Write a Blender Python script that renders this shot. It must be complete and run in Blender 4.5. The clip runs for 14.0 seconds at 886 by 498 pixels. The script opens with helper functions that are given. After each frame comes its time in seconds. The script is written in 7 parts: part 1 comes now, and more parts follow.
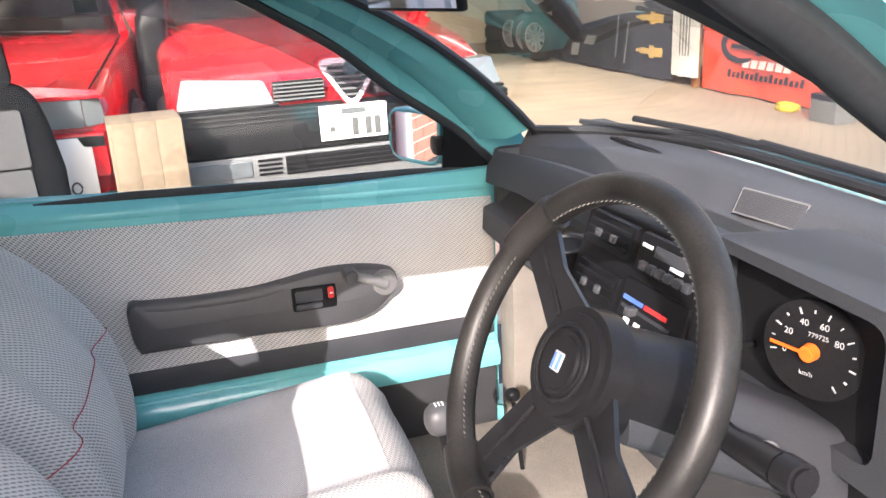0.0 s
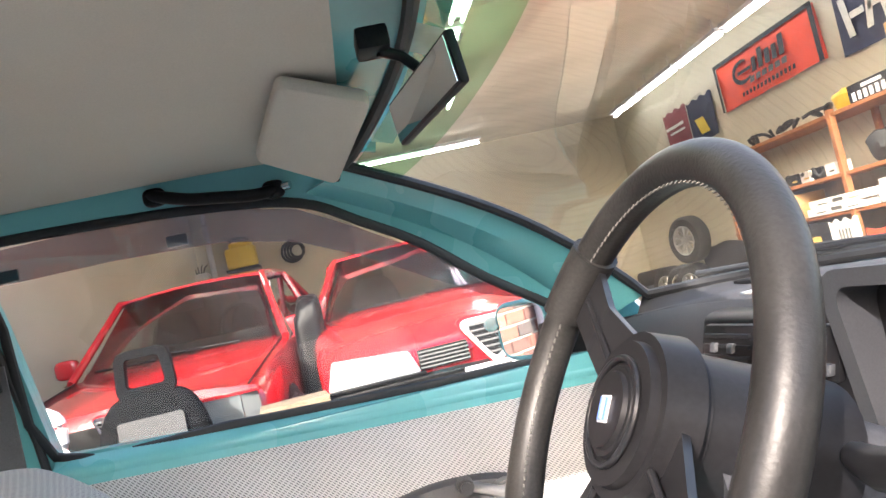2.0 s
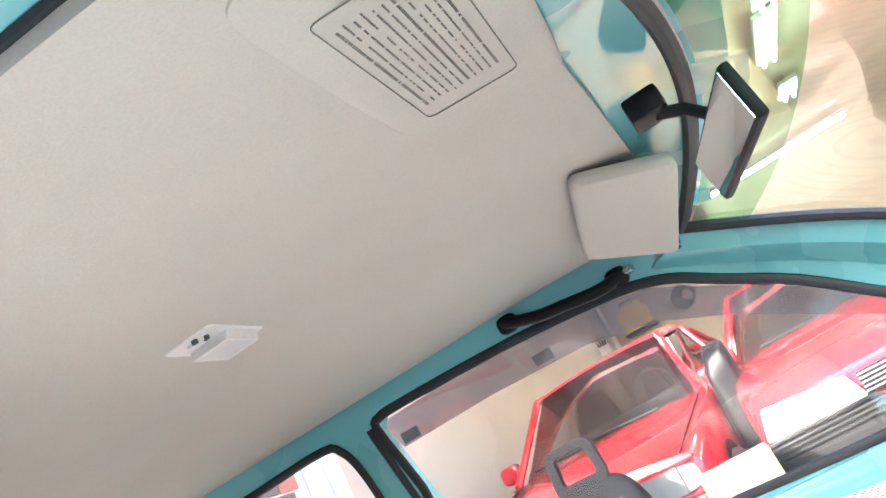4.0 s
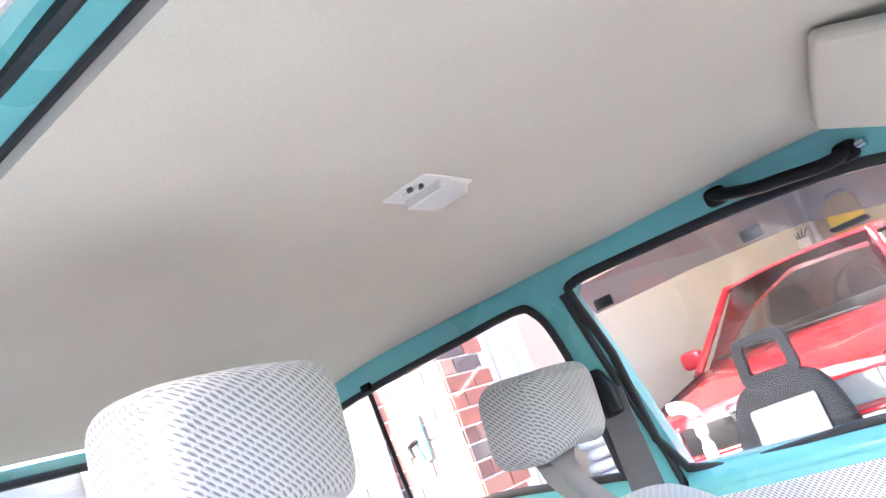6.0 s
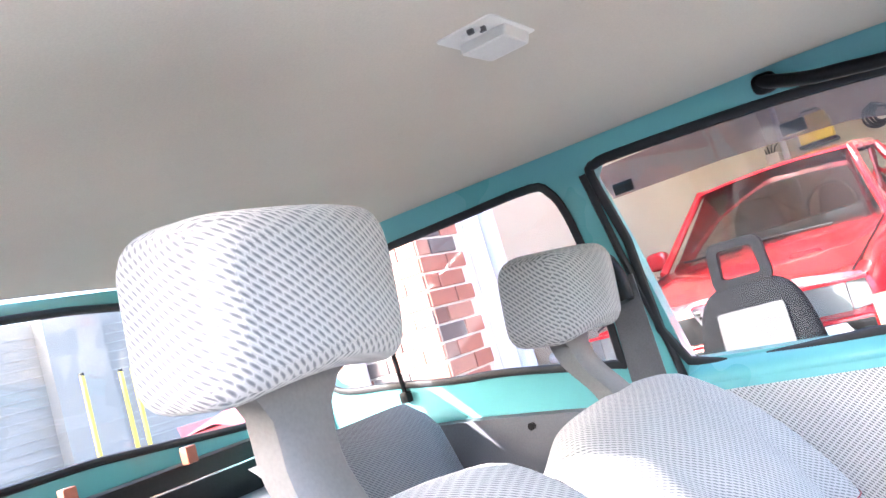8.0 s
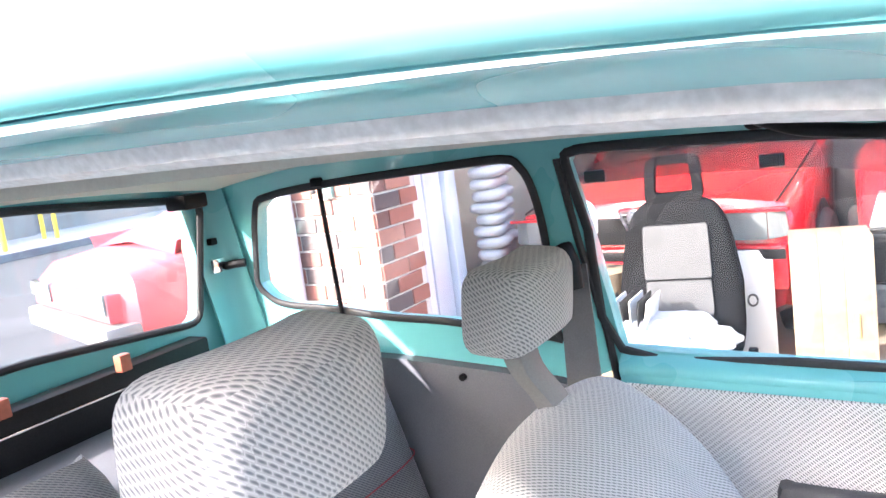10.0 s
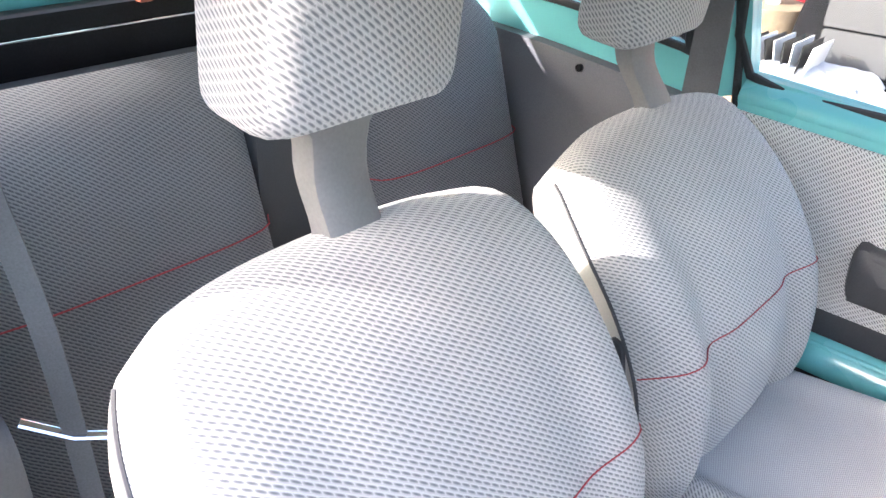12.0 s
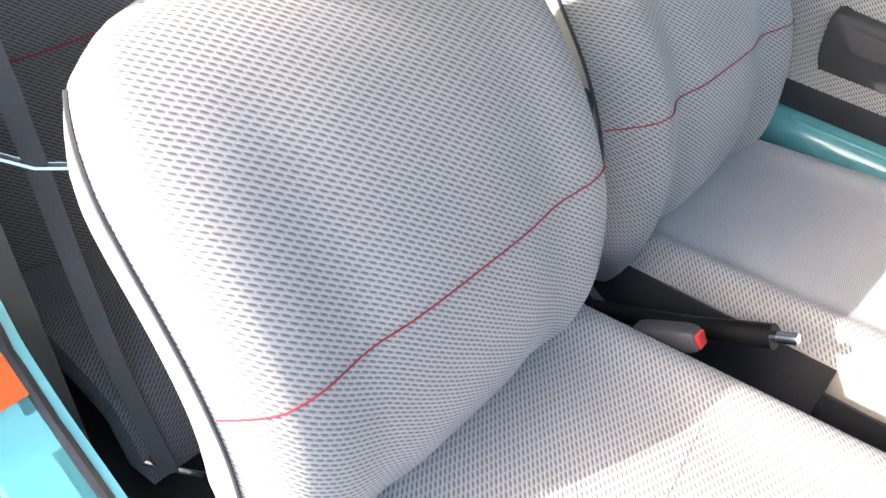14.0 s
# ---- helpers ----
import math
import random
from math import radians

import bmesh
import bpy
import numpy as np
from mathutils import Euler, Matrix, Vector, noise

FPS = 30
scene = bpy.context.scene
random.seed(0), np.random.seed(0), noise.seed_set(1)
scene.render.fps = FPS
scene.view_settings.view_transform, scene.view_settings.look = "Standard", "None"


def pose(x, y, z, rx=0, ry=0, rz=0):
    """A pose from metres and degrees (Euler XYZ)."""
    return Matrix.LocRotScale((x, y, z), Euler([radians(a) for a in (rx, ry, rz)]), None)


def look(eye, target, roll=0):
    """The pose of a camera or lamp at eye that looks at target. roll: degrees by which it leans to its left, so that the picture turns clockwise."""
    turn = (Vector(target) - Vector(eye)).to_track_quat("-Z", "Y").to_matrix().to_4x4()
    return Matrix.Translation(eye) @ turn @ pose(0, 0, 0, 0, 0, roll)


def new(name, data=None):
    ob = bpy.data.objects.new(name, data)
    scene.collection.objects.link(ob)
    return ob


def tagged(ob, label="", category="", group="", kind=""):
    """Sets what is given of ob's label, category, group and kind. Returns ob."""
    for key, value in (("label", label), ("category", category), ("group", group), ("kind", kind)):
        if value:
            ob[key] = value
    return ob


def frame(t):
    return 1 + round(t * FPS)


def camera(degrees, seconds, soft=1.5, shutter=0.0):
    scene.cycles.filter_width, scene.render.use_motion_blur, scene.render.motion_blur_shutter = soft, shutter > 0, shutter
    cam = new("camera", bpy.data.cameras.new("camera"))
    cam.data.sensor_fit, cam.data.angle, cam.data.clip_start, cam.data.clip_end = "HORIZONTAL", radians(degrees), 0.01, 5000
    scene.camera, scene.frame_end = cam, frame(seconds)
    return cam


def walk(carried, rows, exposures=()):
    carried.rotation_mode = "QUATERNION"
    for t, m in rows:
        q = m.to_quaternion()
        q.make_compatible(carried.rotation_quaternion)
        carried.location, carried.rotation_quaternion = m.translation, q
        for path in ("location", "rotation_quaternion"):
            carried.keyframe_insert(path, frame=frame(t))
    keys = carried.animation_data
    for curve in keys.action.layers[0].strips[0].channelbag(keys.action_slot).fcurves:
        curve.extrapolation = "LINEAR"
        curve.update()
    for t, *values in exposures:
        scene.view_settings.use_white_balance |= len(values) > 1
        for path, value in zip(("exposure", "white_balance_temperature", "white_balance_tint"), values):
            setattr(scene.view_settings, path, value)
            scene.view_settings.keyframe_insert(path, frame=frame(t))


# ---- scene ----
cam = camera(58.0, 14.0)
PATH = [
    (0, (0.257, -0.867, 1.225), (0.795, 0.947, 0.574), -2.8),
    (0.5, (0.267, -0.822, 1.201), (0.831, 1.017, 0.645), -3.9),
    (1, (0.303, -0.791, 1.122), (0.758, 1.135, 0.819), -6.7),
    (1.5, (0.329, -0.817, 1.017), (0.730, 1.144, 0.984), -7.5),
    (2, (0.378, -0.794, 1.014), (0.618, 1.191, 1.125), -13.0),
    (2.5, (0.438, -0.747, 1.026), (0.525, 1.243, 1.238), -16.8),
    (3, (0.450, -0.727, 1.045), (0.272, 1.230, 1.429), -22.3),
    (3.5, (0.448, -0.716, 1.053), (0.035, 1.171, 1.579), -27.7),
    (4, (0.438, -0.707, 1.056), (-0.121, 1.130, 1.622), -28.5),
    (4.2, (0.431, -0.705, 1.059), (-0.193, 1.110, 1.630), -27.3),
    (6.3, (0.392, -0.720, 1.047), (-0.698, 0.900, 1.484), -21.2),
    (6.5, (0.375, -0.717, 1.054), (-0.733, 0.901, 1.455), -21.2),
    (7, (0.349, -0.712, 1.046), (-0.826, 0.873, 1.384), -20.5),
    (7.5, (0.331, -0.709, 1.045), (-0.851, 0.883, 1.323), -18.7),
    (7.7, (0.313, -0.711, 1.046), (-0.820, 0.921, 1.298), -17.8),
    (9.8, (0.245, -0.692, 1.306), (-0.707, 1.052, 1.060), -9.5),
    (10, (0.270, -0.704, 1.311), (-0.722, 1.010, 1.018), -7.6),
    (10.5, (0.301, -0.711, 1.311), (-0.844, 0.875, 0.884), -5.5),
    (11, (0.318, -0.701, 1.294), (-0.918, 0.750, 0.681), -3.3),
    (11.5, (0.327, -0.697, 1.281), (-0.903, 0.673, 0.493), -0.1),
    (12, (0.334, -0.692, 1.271), (-0.822, 0.616, 0.290), 2.5),
    (12.5, (0.334, -0.696, 1.255), (-0.774, 0.569, 0.168), 3.9),
    (13, (0.343, -0.702, 1.238), (-0.718, 0.528, 0.069), 4.8),
    (13.5, (0.360, -0.708, 1.218), (-0.629, 0.488, -0.048), 4.7),
    (14, (0.370, -0.715, 1.202), (-0.549, 0.452, -0.140), 4.5),
]
walk(cam, [(t, look(eye, target, roll)) for t, eye, target, roll in PATH],
     [(t, ev, k, tint) for t, ev, k, tint in ((0, 2.6, 6200, 18), (1.0, 2.58, 6250, 17), (2.0, 2.95, 6350, 16), (3.0, 3.4, 6350, 16), (4.0, 4.1, 6250, 18), (6.5, 4.15, 5950, 21), (9.0, 3.85, 6000, 21), (10, 3.68, 6050, 20), (11, 3.38, 6050, 20), (12, 3.38, 6150, 17), (13, 2.98, 6300, 15), (14, 2.78, 6350, 15))])

# ---- light ----
SUN_TO = Vector((-0.57, -1.0, 0.58)).normalized()
world = bpy.data.worlds.new("daylight")
scene.world = world
world.use_nodes = True
wt = world.node_tree
sky = wt.nodes.new("ShaderNodeTexSky")
sky.sky_type = "NISHITA"
sky.sun_disc = False
sky.air_density, sky.dust_density, sky.ozone_density = 1.0, 4.0, 0.3
sky.sun_elevation = math.asin(SUN_TO.z)
sky.sun_rotation = math.atan2(SUN_TO.x, SUN_TO.y)
wt.links.new(sky.outputs[0], wt.nodes["Background"].inputs[0])
wt.nodes["Background"].inputs[1].default_value = 0.15
sun_data = bpy.data.lights.new("sun", "SUN")
sun_data.energy = 1.6
sun_data.angle = radians(0.3)
sun_data.color = (1.0, 0.93, 0.84)
sun = new("sun", sun_data)
sun.matrix_world = look((0, 0, 12), Vector((0, 0, 12)) - SUN_TO)


# ---- materials ----
def material(name, colour, rough=0.5, metal=0.0, grain=0.0, scale=60.0, vary=0.0, vscale=4.0, coat=0.0, spec=0.5, bump=0.0):
    """A painted or moulded surface: colour with broad patches (vary), fine grain and relief."""
    m = bpy.data.materials.new(name)
    m.use_nodes = True
    t = m.node_tree
    b = t.nodes["Principled BSDF"]
    b.inputs["Base Color"].default_value = (*colour, 1)
    b.inputs["Roughness"].default_value = rough
    b.inputs["Metallic"].default_value = metal
    b.inputs["Coat Weight"].default_value = coat
    b.inputs["Coat Roughness"].default_value = 0.06
    b.inputs["Specular IOR Level"].default_value = spec
    co = t.nodes.new("ShaderNodeTexCoord")
    fine = t.nodes.new("ShaderNodeTexNoise")
    fine.inputs["Scale"].default_value = scale
    fine.inputs["Detail"].default_value = 5
    t.links.new(co.outputs["Object"], fine.inputs["Vector"])
    broad = t.nodes.new("ShaderNodeTexNoise")
    broad.inputs["Scale"].default_value = vscale
    broad.inputs["Detail"].default_value = 3
    t.links.new(co.outputs["Object"], broad.inputs["Vector"])
    if vary or grain:
        last = None
        for node, amount in ((broad, vary), (fine, grain)):
            if not amount:
                continue
            ramp = t.nodes.new("ShaderNodeMapRange")
            ramp.inputs[1].default_value, ramp.inputs[2].default_value = 0.3, 0.7
            ramp.inputs[3].default_value, ramp.inputs[4].default_value = 1 - amount, 1 + amount
            t.links.new(node.outputs[0], ramp.inputs[0])
            mul = t.nodes.new("ShaderNodeVectorMath")
            mul.operation = "SCALE"
            if last is None:
                mul.inputs[0].default_value = colour
            else:
                t.links.new(last, mul.inputs[0])
            t.links.new(ramp.outputs[0], mul.inputs["Scale"])
            last = mul.outputs[0]
        t.links.new(last, b.inputs["Base Color"])
        rr = t.nodes.new("ShaderNodeMapRange")
        rr.inputs[3].default_value, rr.inputs[4].default_value = max(0.02, rough - 0.08), min(1, rough + 0.08)
        t.links.new(broad.outputs[0], rr.inputs[0])
        t.links.new(rr.outputs[0], b.inputs["Roughness"])
    if bump:
        bp = t.nodes.new("ShaderNodeBump")
        bp.inputs["Strength"].default_value = 0.5
        bp.inputs["Distance"].default_value = bump
        t.links.new(fine.outputs[0], bp.inputs["Height"])
        t.links.new(bp.outputs[0], b.inputs["Normal"])
    return m


def weave(name, light, dark, row, dash, stagger, fill, slant=0.0, bump=0.0009, rough=0.9, edge=(0.5, 0.9)):
    """Woven cloth on the UV map (in metres): rows of short dark dashes, each row shifted against the last."""
    m = bpy.data.materials.new(name)
    m.use_nodes = True
    t = m.node_tree
    b = t.nodes["Principled BSDF"]
    b.inputs["Roughness"].default_value = rough
    b.inputs["Specular IOR Level"].default_value = 0.2
    b.inputs["Sheen Weight"].default_value = 0.25
    uv = t.nodes.new("ShaderNodeUVMap")
    wob = t.nodes.new("ShaderNodeTexNoise")
    wob.inputs["Scale"].default_value = 25
    t.links.new(uv.outputs[0], wob.inputs["Vector"])
    sep = t.nodes.new("ShaderNodeSeparateXYZ")
    t.links.new(uv.outputs[0], sep.inputs[0])

    def mathn(op, a, c=None):
        n = t.nodes.new("ShaderNodeMath")
        n.operation = op
        for i, v in enumerate((a, c)):
            if v is None:
                continue
            if isinstance(v, (int, float)):
                n.inputs[i].default_value = v
            else:
                t.links.new(v, n.inputs[i])
        return n.outputs[0]

    u, v = sep.outputs[0], sep.outputs[1]
    v = mathn("ADD", v, mathn("MULTIPLY", u, slant))
    v = mathn("ADD", v, mathn("MULTIPLY", wob.outputs[0], row * 0.35))
    vr = mathn("DIVIDE", v, row)
    r = mathn("FLOOR", vr)
    fv = mathn("SUBTRACT", vr, r)
    fu = mathn("FRACT", mathn("ADD", mathn("DIVIDE", u, dash), mathn("MULTIPLY", r, stagger)))
    across = mathn("SINE", mathn("MULTIPLY", fv, math.pi))
    along = mathn("SINE", mathn("MULTIPLY", fu, math.pi))
    height = mathn("MULTIPLY", across, mathn("POWER", along, fill))
    ramp = t.nodes.new("ShaderNodeMapRange")
    ramp.interpolation_type = "SMOOTHSTEP"
    ramp.inputs[1].default_value, ramp.inputs[2].default_value = edge
    t.links.new(height, ramp.inputs[0])
    broad = t.nodes.new("ShaderNodeTexNoise")
    broad.inputs["Scale"].default_value = 7
    broad.inputs["Detail"].default_value = 4
    t.links.new(uv.outputs[0], broad.inputs["Vector"])
    fuzz = t.nodes.new("ShaderNodeTexNoise")
    fuzz.inputs["Scale"].default_value = 900
    t.links.new(uv.outputs[0], fuzz.inputs["Vector"])
    mix = t.nodes.new("ShaderNodeMix")
    mix.data_type = "RGBA"
    mix.inputs[6].default_value = (*light, 1)
    mix.inputs[7].default_value = (*dark, 1)
    t.links.new(ramp.outputs[0], mix.inputs[0])
    sc = t.nodes.new("ShaderNodeVectorMath")
    sc.operation = "SCALE"
    t.links.new(mix.outputs[2], sc.inputs[0])
    tone = mathn("ADD", mathn("MULTIPLY", broad.outputs[0], 0.22), mathn("MULTIPLY", fuzz.outputs[0], 0.25))
    t.links.new(mathn("ADD", tone, 0.77), sc.inputs["Scale"])
    t.links.new(sc.outputs[0], b.inputs["Base Color"])
    bp = t.nodes.new("ShaderNodeBump")
    bp.inputs["Strength"].default_value = 0.6
    bp.inputs["Distance"].default_value = bump
    t.links.new(mathn("ADD", mathn("MULTIPLY", height, -1.0), mathn("MULTIPLY", fuzz.outputs[0], 0.3)), bp.inputs["Height"])
    t.links.new(bp.outputs[0], b.inputs["Normal"])
    return m


def glass(name, tint, gloss=1.0, haze=0.0, arcs=None):
    """A thin pane: clear with a tint, mirror-like by its Fresnel share; haze adds the film of dust on it."""
    m = bpy.data.materials.new(name)
    m.use_nodes = True
    t = m.node_tree
    for n in list(t.nodes):
        t.nodes.remove(n)
    out = t.nodes.new("ShaderNodeOutputMaterial")
    tr = t.nodes.new("ShaderNodeBsdfTransparent")
    tr.inputs[0].default_value = (*tint, 1)
    gl = t.nodes.new("ShaderNodeBsdfGlossy")
    gl.inputs["Roughness"].default_value = 0.01
    lw = t.nodes.new("ShaderNodeLayerWeight")
    lw.inputs[0].default_value = 0.5
    pw = t.nodes.new("ShaderNodeMath")
    pw.operation = "POWER"
    pw.inputs[1].default_value = 4.0
    t.links.new(lw.outputs["Facing"], pw.inputs[0])
    mul = t.nodes.new("ShaderNodeMath")
    mul.operation = "MULTIPLY_ADD"
    mul.inputs[1].default_value = 0.75 * gloss
    mul.inputs[2].default_value = 0.05 * gloss
    t.links.new(pw.outputs[0], mul.inputs[0])
    mx = t.nodes.new("ShaderNodeMixShader")
    t.links.new(mul.outputs[0], mx.inputs[0])
    t.links.new(tr.outputs[0], mx.inputs[1])
    t.links.new(gl.outputs[0], mx.inputs[2])
    last = mx
    if haze:
        df = t.nodes.new("ShaderNodeBsdfDiffuse")
        df.inputs[0].default_value = (0.8, 0.8, 0.8, 1)
        ns = t.nodes.new("ShaderNodeTexNoise")
        ns.inputs["Scale"].default_value = 9
        ns.inputs["Detail"].default_value = 6
        co = t.nodes.new("ShaderNodeTexCoord")
        t.links.new(co.outputs["Object"], ns.inputs["Vector"])
        hz = t.nodes.new("ShaderNodeMath")
        hz.operation = "MULTIPLY"
        hz.inputs[1].default_value = haze * 2
        t.links.new(ns.outputs[0], hz.inputs[0])
        if arcs:
            # arcs left by the wiper, rings about its pivot
            mp = t.nodes.new("ShaderNodeMapping")
            mp.inputs["Location"].default_value = [-q for q in arcs]
            t.links.new(co.outputs["Object"], mp.inputs["Vector"])
            wv = t.nodes.new("ShaderNodeTexWave")
            wv.wave_type, wv.rings_direction = "RINGS", "SPHERICAL"
            wv.inputs["Scale"].default_value = 22.0
            wv.inputs["Distortion"].default_value = 1.2
            wv.inputs["Detail"].default_value = 2.0
            t.links.new(mp.outputs[0], wv.inputs["Vector"])
            pk = t.nodes.new("ShaderNodeMath")
            pk.operation = "POWER"
            pk.inputs[1].default_value = 9.0
            t.links.new(wv.outputs["Fac"], pk.inputs[0])
            ad = t.nodes.new("ShaderNodeMath")
            ad.operation = "MULTIPLY_ADD"
            ad.inputs[1].default_value = haze * 1.6
            t.links.new(pk.outputs[0], ad.inputs[0])
            t.links.new(hz.outputs[0], ad.inputs[2])
            hz = ad
        m2 = t.nodes.new("ShaderNodeMixShader")
        t.links.new(hz.outputs[0], m2.inputs[0])
        t.links.new(mx.outputs[0], m2.inputs[1])
        t.links.new(df.outputs[0], m2.inputs[2])
        last = m2
    t.links.new(last.outputs[0], out.inputs[0])
    return m


def glow(name, colour, strength):
    m = bpy.data.materials.new(name)
    m.use_nodes = True
    b = m.node_tree.nodes["Principled BSDF"]
    b.inputs["Emission Color"].default_value = (*colour, 1)
    b.inputs["Emission Strength"].default_value = strength
    return m


TEAL = material("teal_paint", (0.148, 0.468, 0.482), 0.28, 0, 0.015, 300, 0.05, 3, coat=0.6)
HEADLINER = material("headliner_vinyl", (0.545, 0.503, 0.435), 0.75, 0, 0.05, 500, 0.05, 3, spec=0.3, bump=0.0004)
RUBBER = material("black_rubber", (0.018, 0.019, 0.021), 0.5, 0, 0.2, 200, 0.2, 12, bump=0.0002)
PALE_RUBBER = material("pale_rubber", (0.55, 0.55, 0.55), 0.6, 0, 0.15, 300, 0.08, 20, bump=0.001)
CLOTH = weave("grey_weave", (0.435, 0.428, 0.414), (0.125, 0.13, 0.14), 0.0057, 0.0076, 0.37, 0.24, slant=0.80, edge=(0.42, 1.08))
# front seat weave again, with the rear cabin's shade put into its colours
REAR_SHADED = weave("rear_weave_shaded", (0.205, 0.206, 0.216), (0.06, 0.064, 0.075), 0.0056, 0.0076, 0.37, 0.16, slant=0.80, edge=(0.40, 1.05))
TWILL = weave("fine_grey_twill", (0.46, 0.457, 0.455), (0.24, 0.243, 0.25), 0.0026, 0.0034, 0.5, 0.3, slant=0.5, bump=0.0004, edge=(0.4, 1.0))
CLOTH_DOOR = weave("grey_twill", (0.60, 0.595, 0.585), (0.13, 0.13, 0.135), 0.0050, 0.0062, 0.5, 0.25, slant=0.8, edge=(0.52, 1.0))
VINYL = material("cream_vinyl", (0.39, 0.378, 0.35), 0.5, 0, 0.06, 400, 0.08, 8, bump=0.0004)
DARK_VINYL = material("charcoal_vinyl", (0.038, 0.040, 0.045), 0.5, 0, 0.12, 350, 0.15, 9, bump=0.0005)
PLASTIC = material("grey_plastic", (0.055, 0.056, 0.060), 0.48, 0, 0.12, 450, 0.12, 7, bump=0.0004)
DASH = material("dash_plastic", (0.052, 0.054, 0.060), 0.62, 0, 0.12, 500, 0.12, 6, spec=0.3, bump=0.0005)
BLACK = material("black_plastic", (0.009, 0.009, 0.010), 0.40, 0, 0.2, 300, 0.2, 8, spec=0.15)
HOOD = material("dark_dash_plastic", (0.032, 0.034, 0.039), 0.55, 0, 0.12, 500, 0.12, 6, spec=0.4, bump=0.0005)
LEATHER = material("black_leather", (0.014, 0.0135, 0.013), 0.42, 0, 0.3, 420, 0.5, 16, spec=0.28, bump=0.0004)
SPOKE = material("black_spoke", (0.009, 0.009, 0.010), 0.3, 0, 0.2, 200, 0.2, 12, spec=0.35)
GREYPOST = material("grey_post", (0.155, 0.153, 0.150), 0.5, 0, 0.08, 300, 0.08, 8)
TRIM_GREY = material("quarter_trim", (0.125, 0.13, 0.145), 0.65, 0, 0.1, 400, 0.1, 6, bump=0.0004)
BELT = material("belt_webbing", (0.10, 0.10, 0.105), 0.7, 0, 0.15, 500, 0.1, 20, bump=0.0004)
THREAD = material("red_piping", (0.34, 0.035, 0.045), 0.7, 0, 0.1, 300, 0.1, 20)
SEAM = material("dark_piping", (0.05, 0.05, 0.055), 0.7, 0, 0.1, 300, 0.1, 20)
CHROME = material("chrome", (0.75, 0.76, 0.78), 0.12, 1.0, 0.03, 200, 0.05, 9)
MIRROR = material("mirror_glass", (0.82, 0.83, 0.82), 0.02, 1.0)
RED_BTN = material("red_plastic", (0.55, 0.03, 0.03), 0.4, 0, 0.05, 100, 0.1, 20)
BLUE_BTN = material("blue_print", (0.08, 0.16, 0.5), 0.4, 0, 0.05, 100, 0.1, 20)
WHITE_PRINT = material("white_print", (0.75, 0.76, 0.76), 0.5, 0, 0.05, 100, 0.1, 20)
WHITE_THREAD = material("pale_thread", (0.085, 0.082, 0.075), 0.8, 0, 0.1, 300, 0.1, 20)
LABEL_PRINT = material("label_print", (0.20, 0.185, 0.16), 0.7, 0, 0.1, 200, 0.2, 30)
DARK_PRINT = material("dark_print", (0.08, 0.075, 0.07), 0.6, 0, 0.1, 100, 0.1, 20)
ORANGE = material("orange_plastic", (0.62, 0.115, 0.012), 0.4, 0, 0.05, 100, 0.1, 20)
ORANGE_CLIP = material("orange_clip", (0.32, 0.09, 0.05), 0.45, 0, 0.1, 100, 0.15, 20)
CARPET = material("carpet", (0.20, 0.18, 0.155), 0.95, 0, 0.3, 700, 0.15, 10, bump=0.002)
DARK_CARPET = material("dark_carpet", (0.03, 0.031, 0.034), 0.95, 0, 0.3, 700, 0.15, 10, bump=0.002)
SMOKE = glass("smoked_visor", (0.64, 0.57, 0.61), 0.8, 0.10)
PANE = glass("side_glass", (0.93, 0.96, 0.95), 1.0, 0.004)
SHIELD = glass("windshield_glass", (0.86, 0.92, 0.88), 1.6, 0.035, (0.62, 0.30, 1.12))
BAND = glass("green_shade_band", (0.36, 0.66, 0.42), 1.2, 0.05)
PAPER = glass("thin_paper", (0.9, 0.9, 0.88), 0.2, 0.40)
DOME = material("dome_lens", (0.72, 0.71, 0.68), 0.3, 0, 0.03, 200, 0.03, 9)


# ---- mesh helpers ----
def thing(name, label, category, at=(0, 0, 0), group="", m=None):
    """An Empty at the base of a thing; its parts are its children."""
    ob = new(name)
    ob.empty_display_size = 0.1
    ob.matrix_basis = m if m is not None else Matrix.Translation(at)
    return tagged(ob, label, category, group)


def part(name, bm, mat, parent=None, label="", smooth=True, local=None):
    """Links a bmesh as one mesh object under a thing or a part."""
    me = bpy.data.meshes.new(name)
    bmesh.ops.recalc_face_normals(bm, faces=bm.faces)
    bm.to_mesh(me)
    bm.free()
    if smooth:
        me.polygons.foreach_set("use_smooth", [True] * len(me.polygons))
        me.set_sharp_from_angle(angle=radians(38))
    me.materials.append(mat)
    ob = new(name, me)
    if local is not None:
        ob.matrix_basis = local
    if parent is not None:
        ob.parent = parent
    if label:
        ob["label"] = label
    return ob


def box(x0, x1, y0, y1, z0, z1, bevel=0.0, seg=2, bm=None, m=None):
    bm = bm or bmesh.new()
    c = Vector(((x0 + x1) / 2, (y0 + y1) / 2, (z0 + z1) / 2))
    mat = Matrix.Translation(c) @ Matrix.Diagonal((abs(x1 - x0), abs(y1 - y0), abs(z1 - z0), 1))
    g = bmesh.ops.create_cube(bm, size=1, matrix=(m or Matrix()) @ mat)
    if bevel:
        vs = set(g["verts"])
        es = [e for e in bm.edges if e.verts[0] in vs and e.verts[1] in vs]
        bmesh.ops.bevel(bm, geom=es, offset=bevel, segments=seg, affect="EDGES", profile=0.6)
    return bm


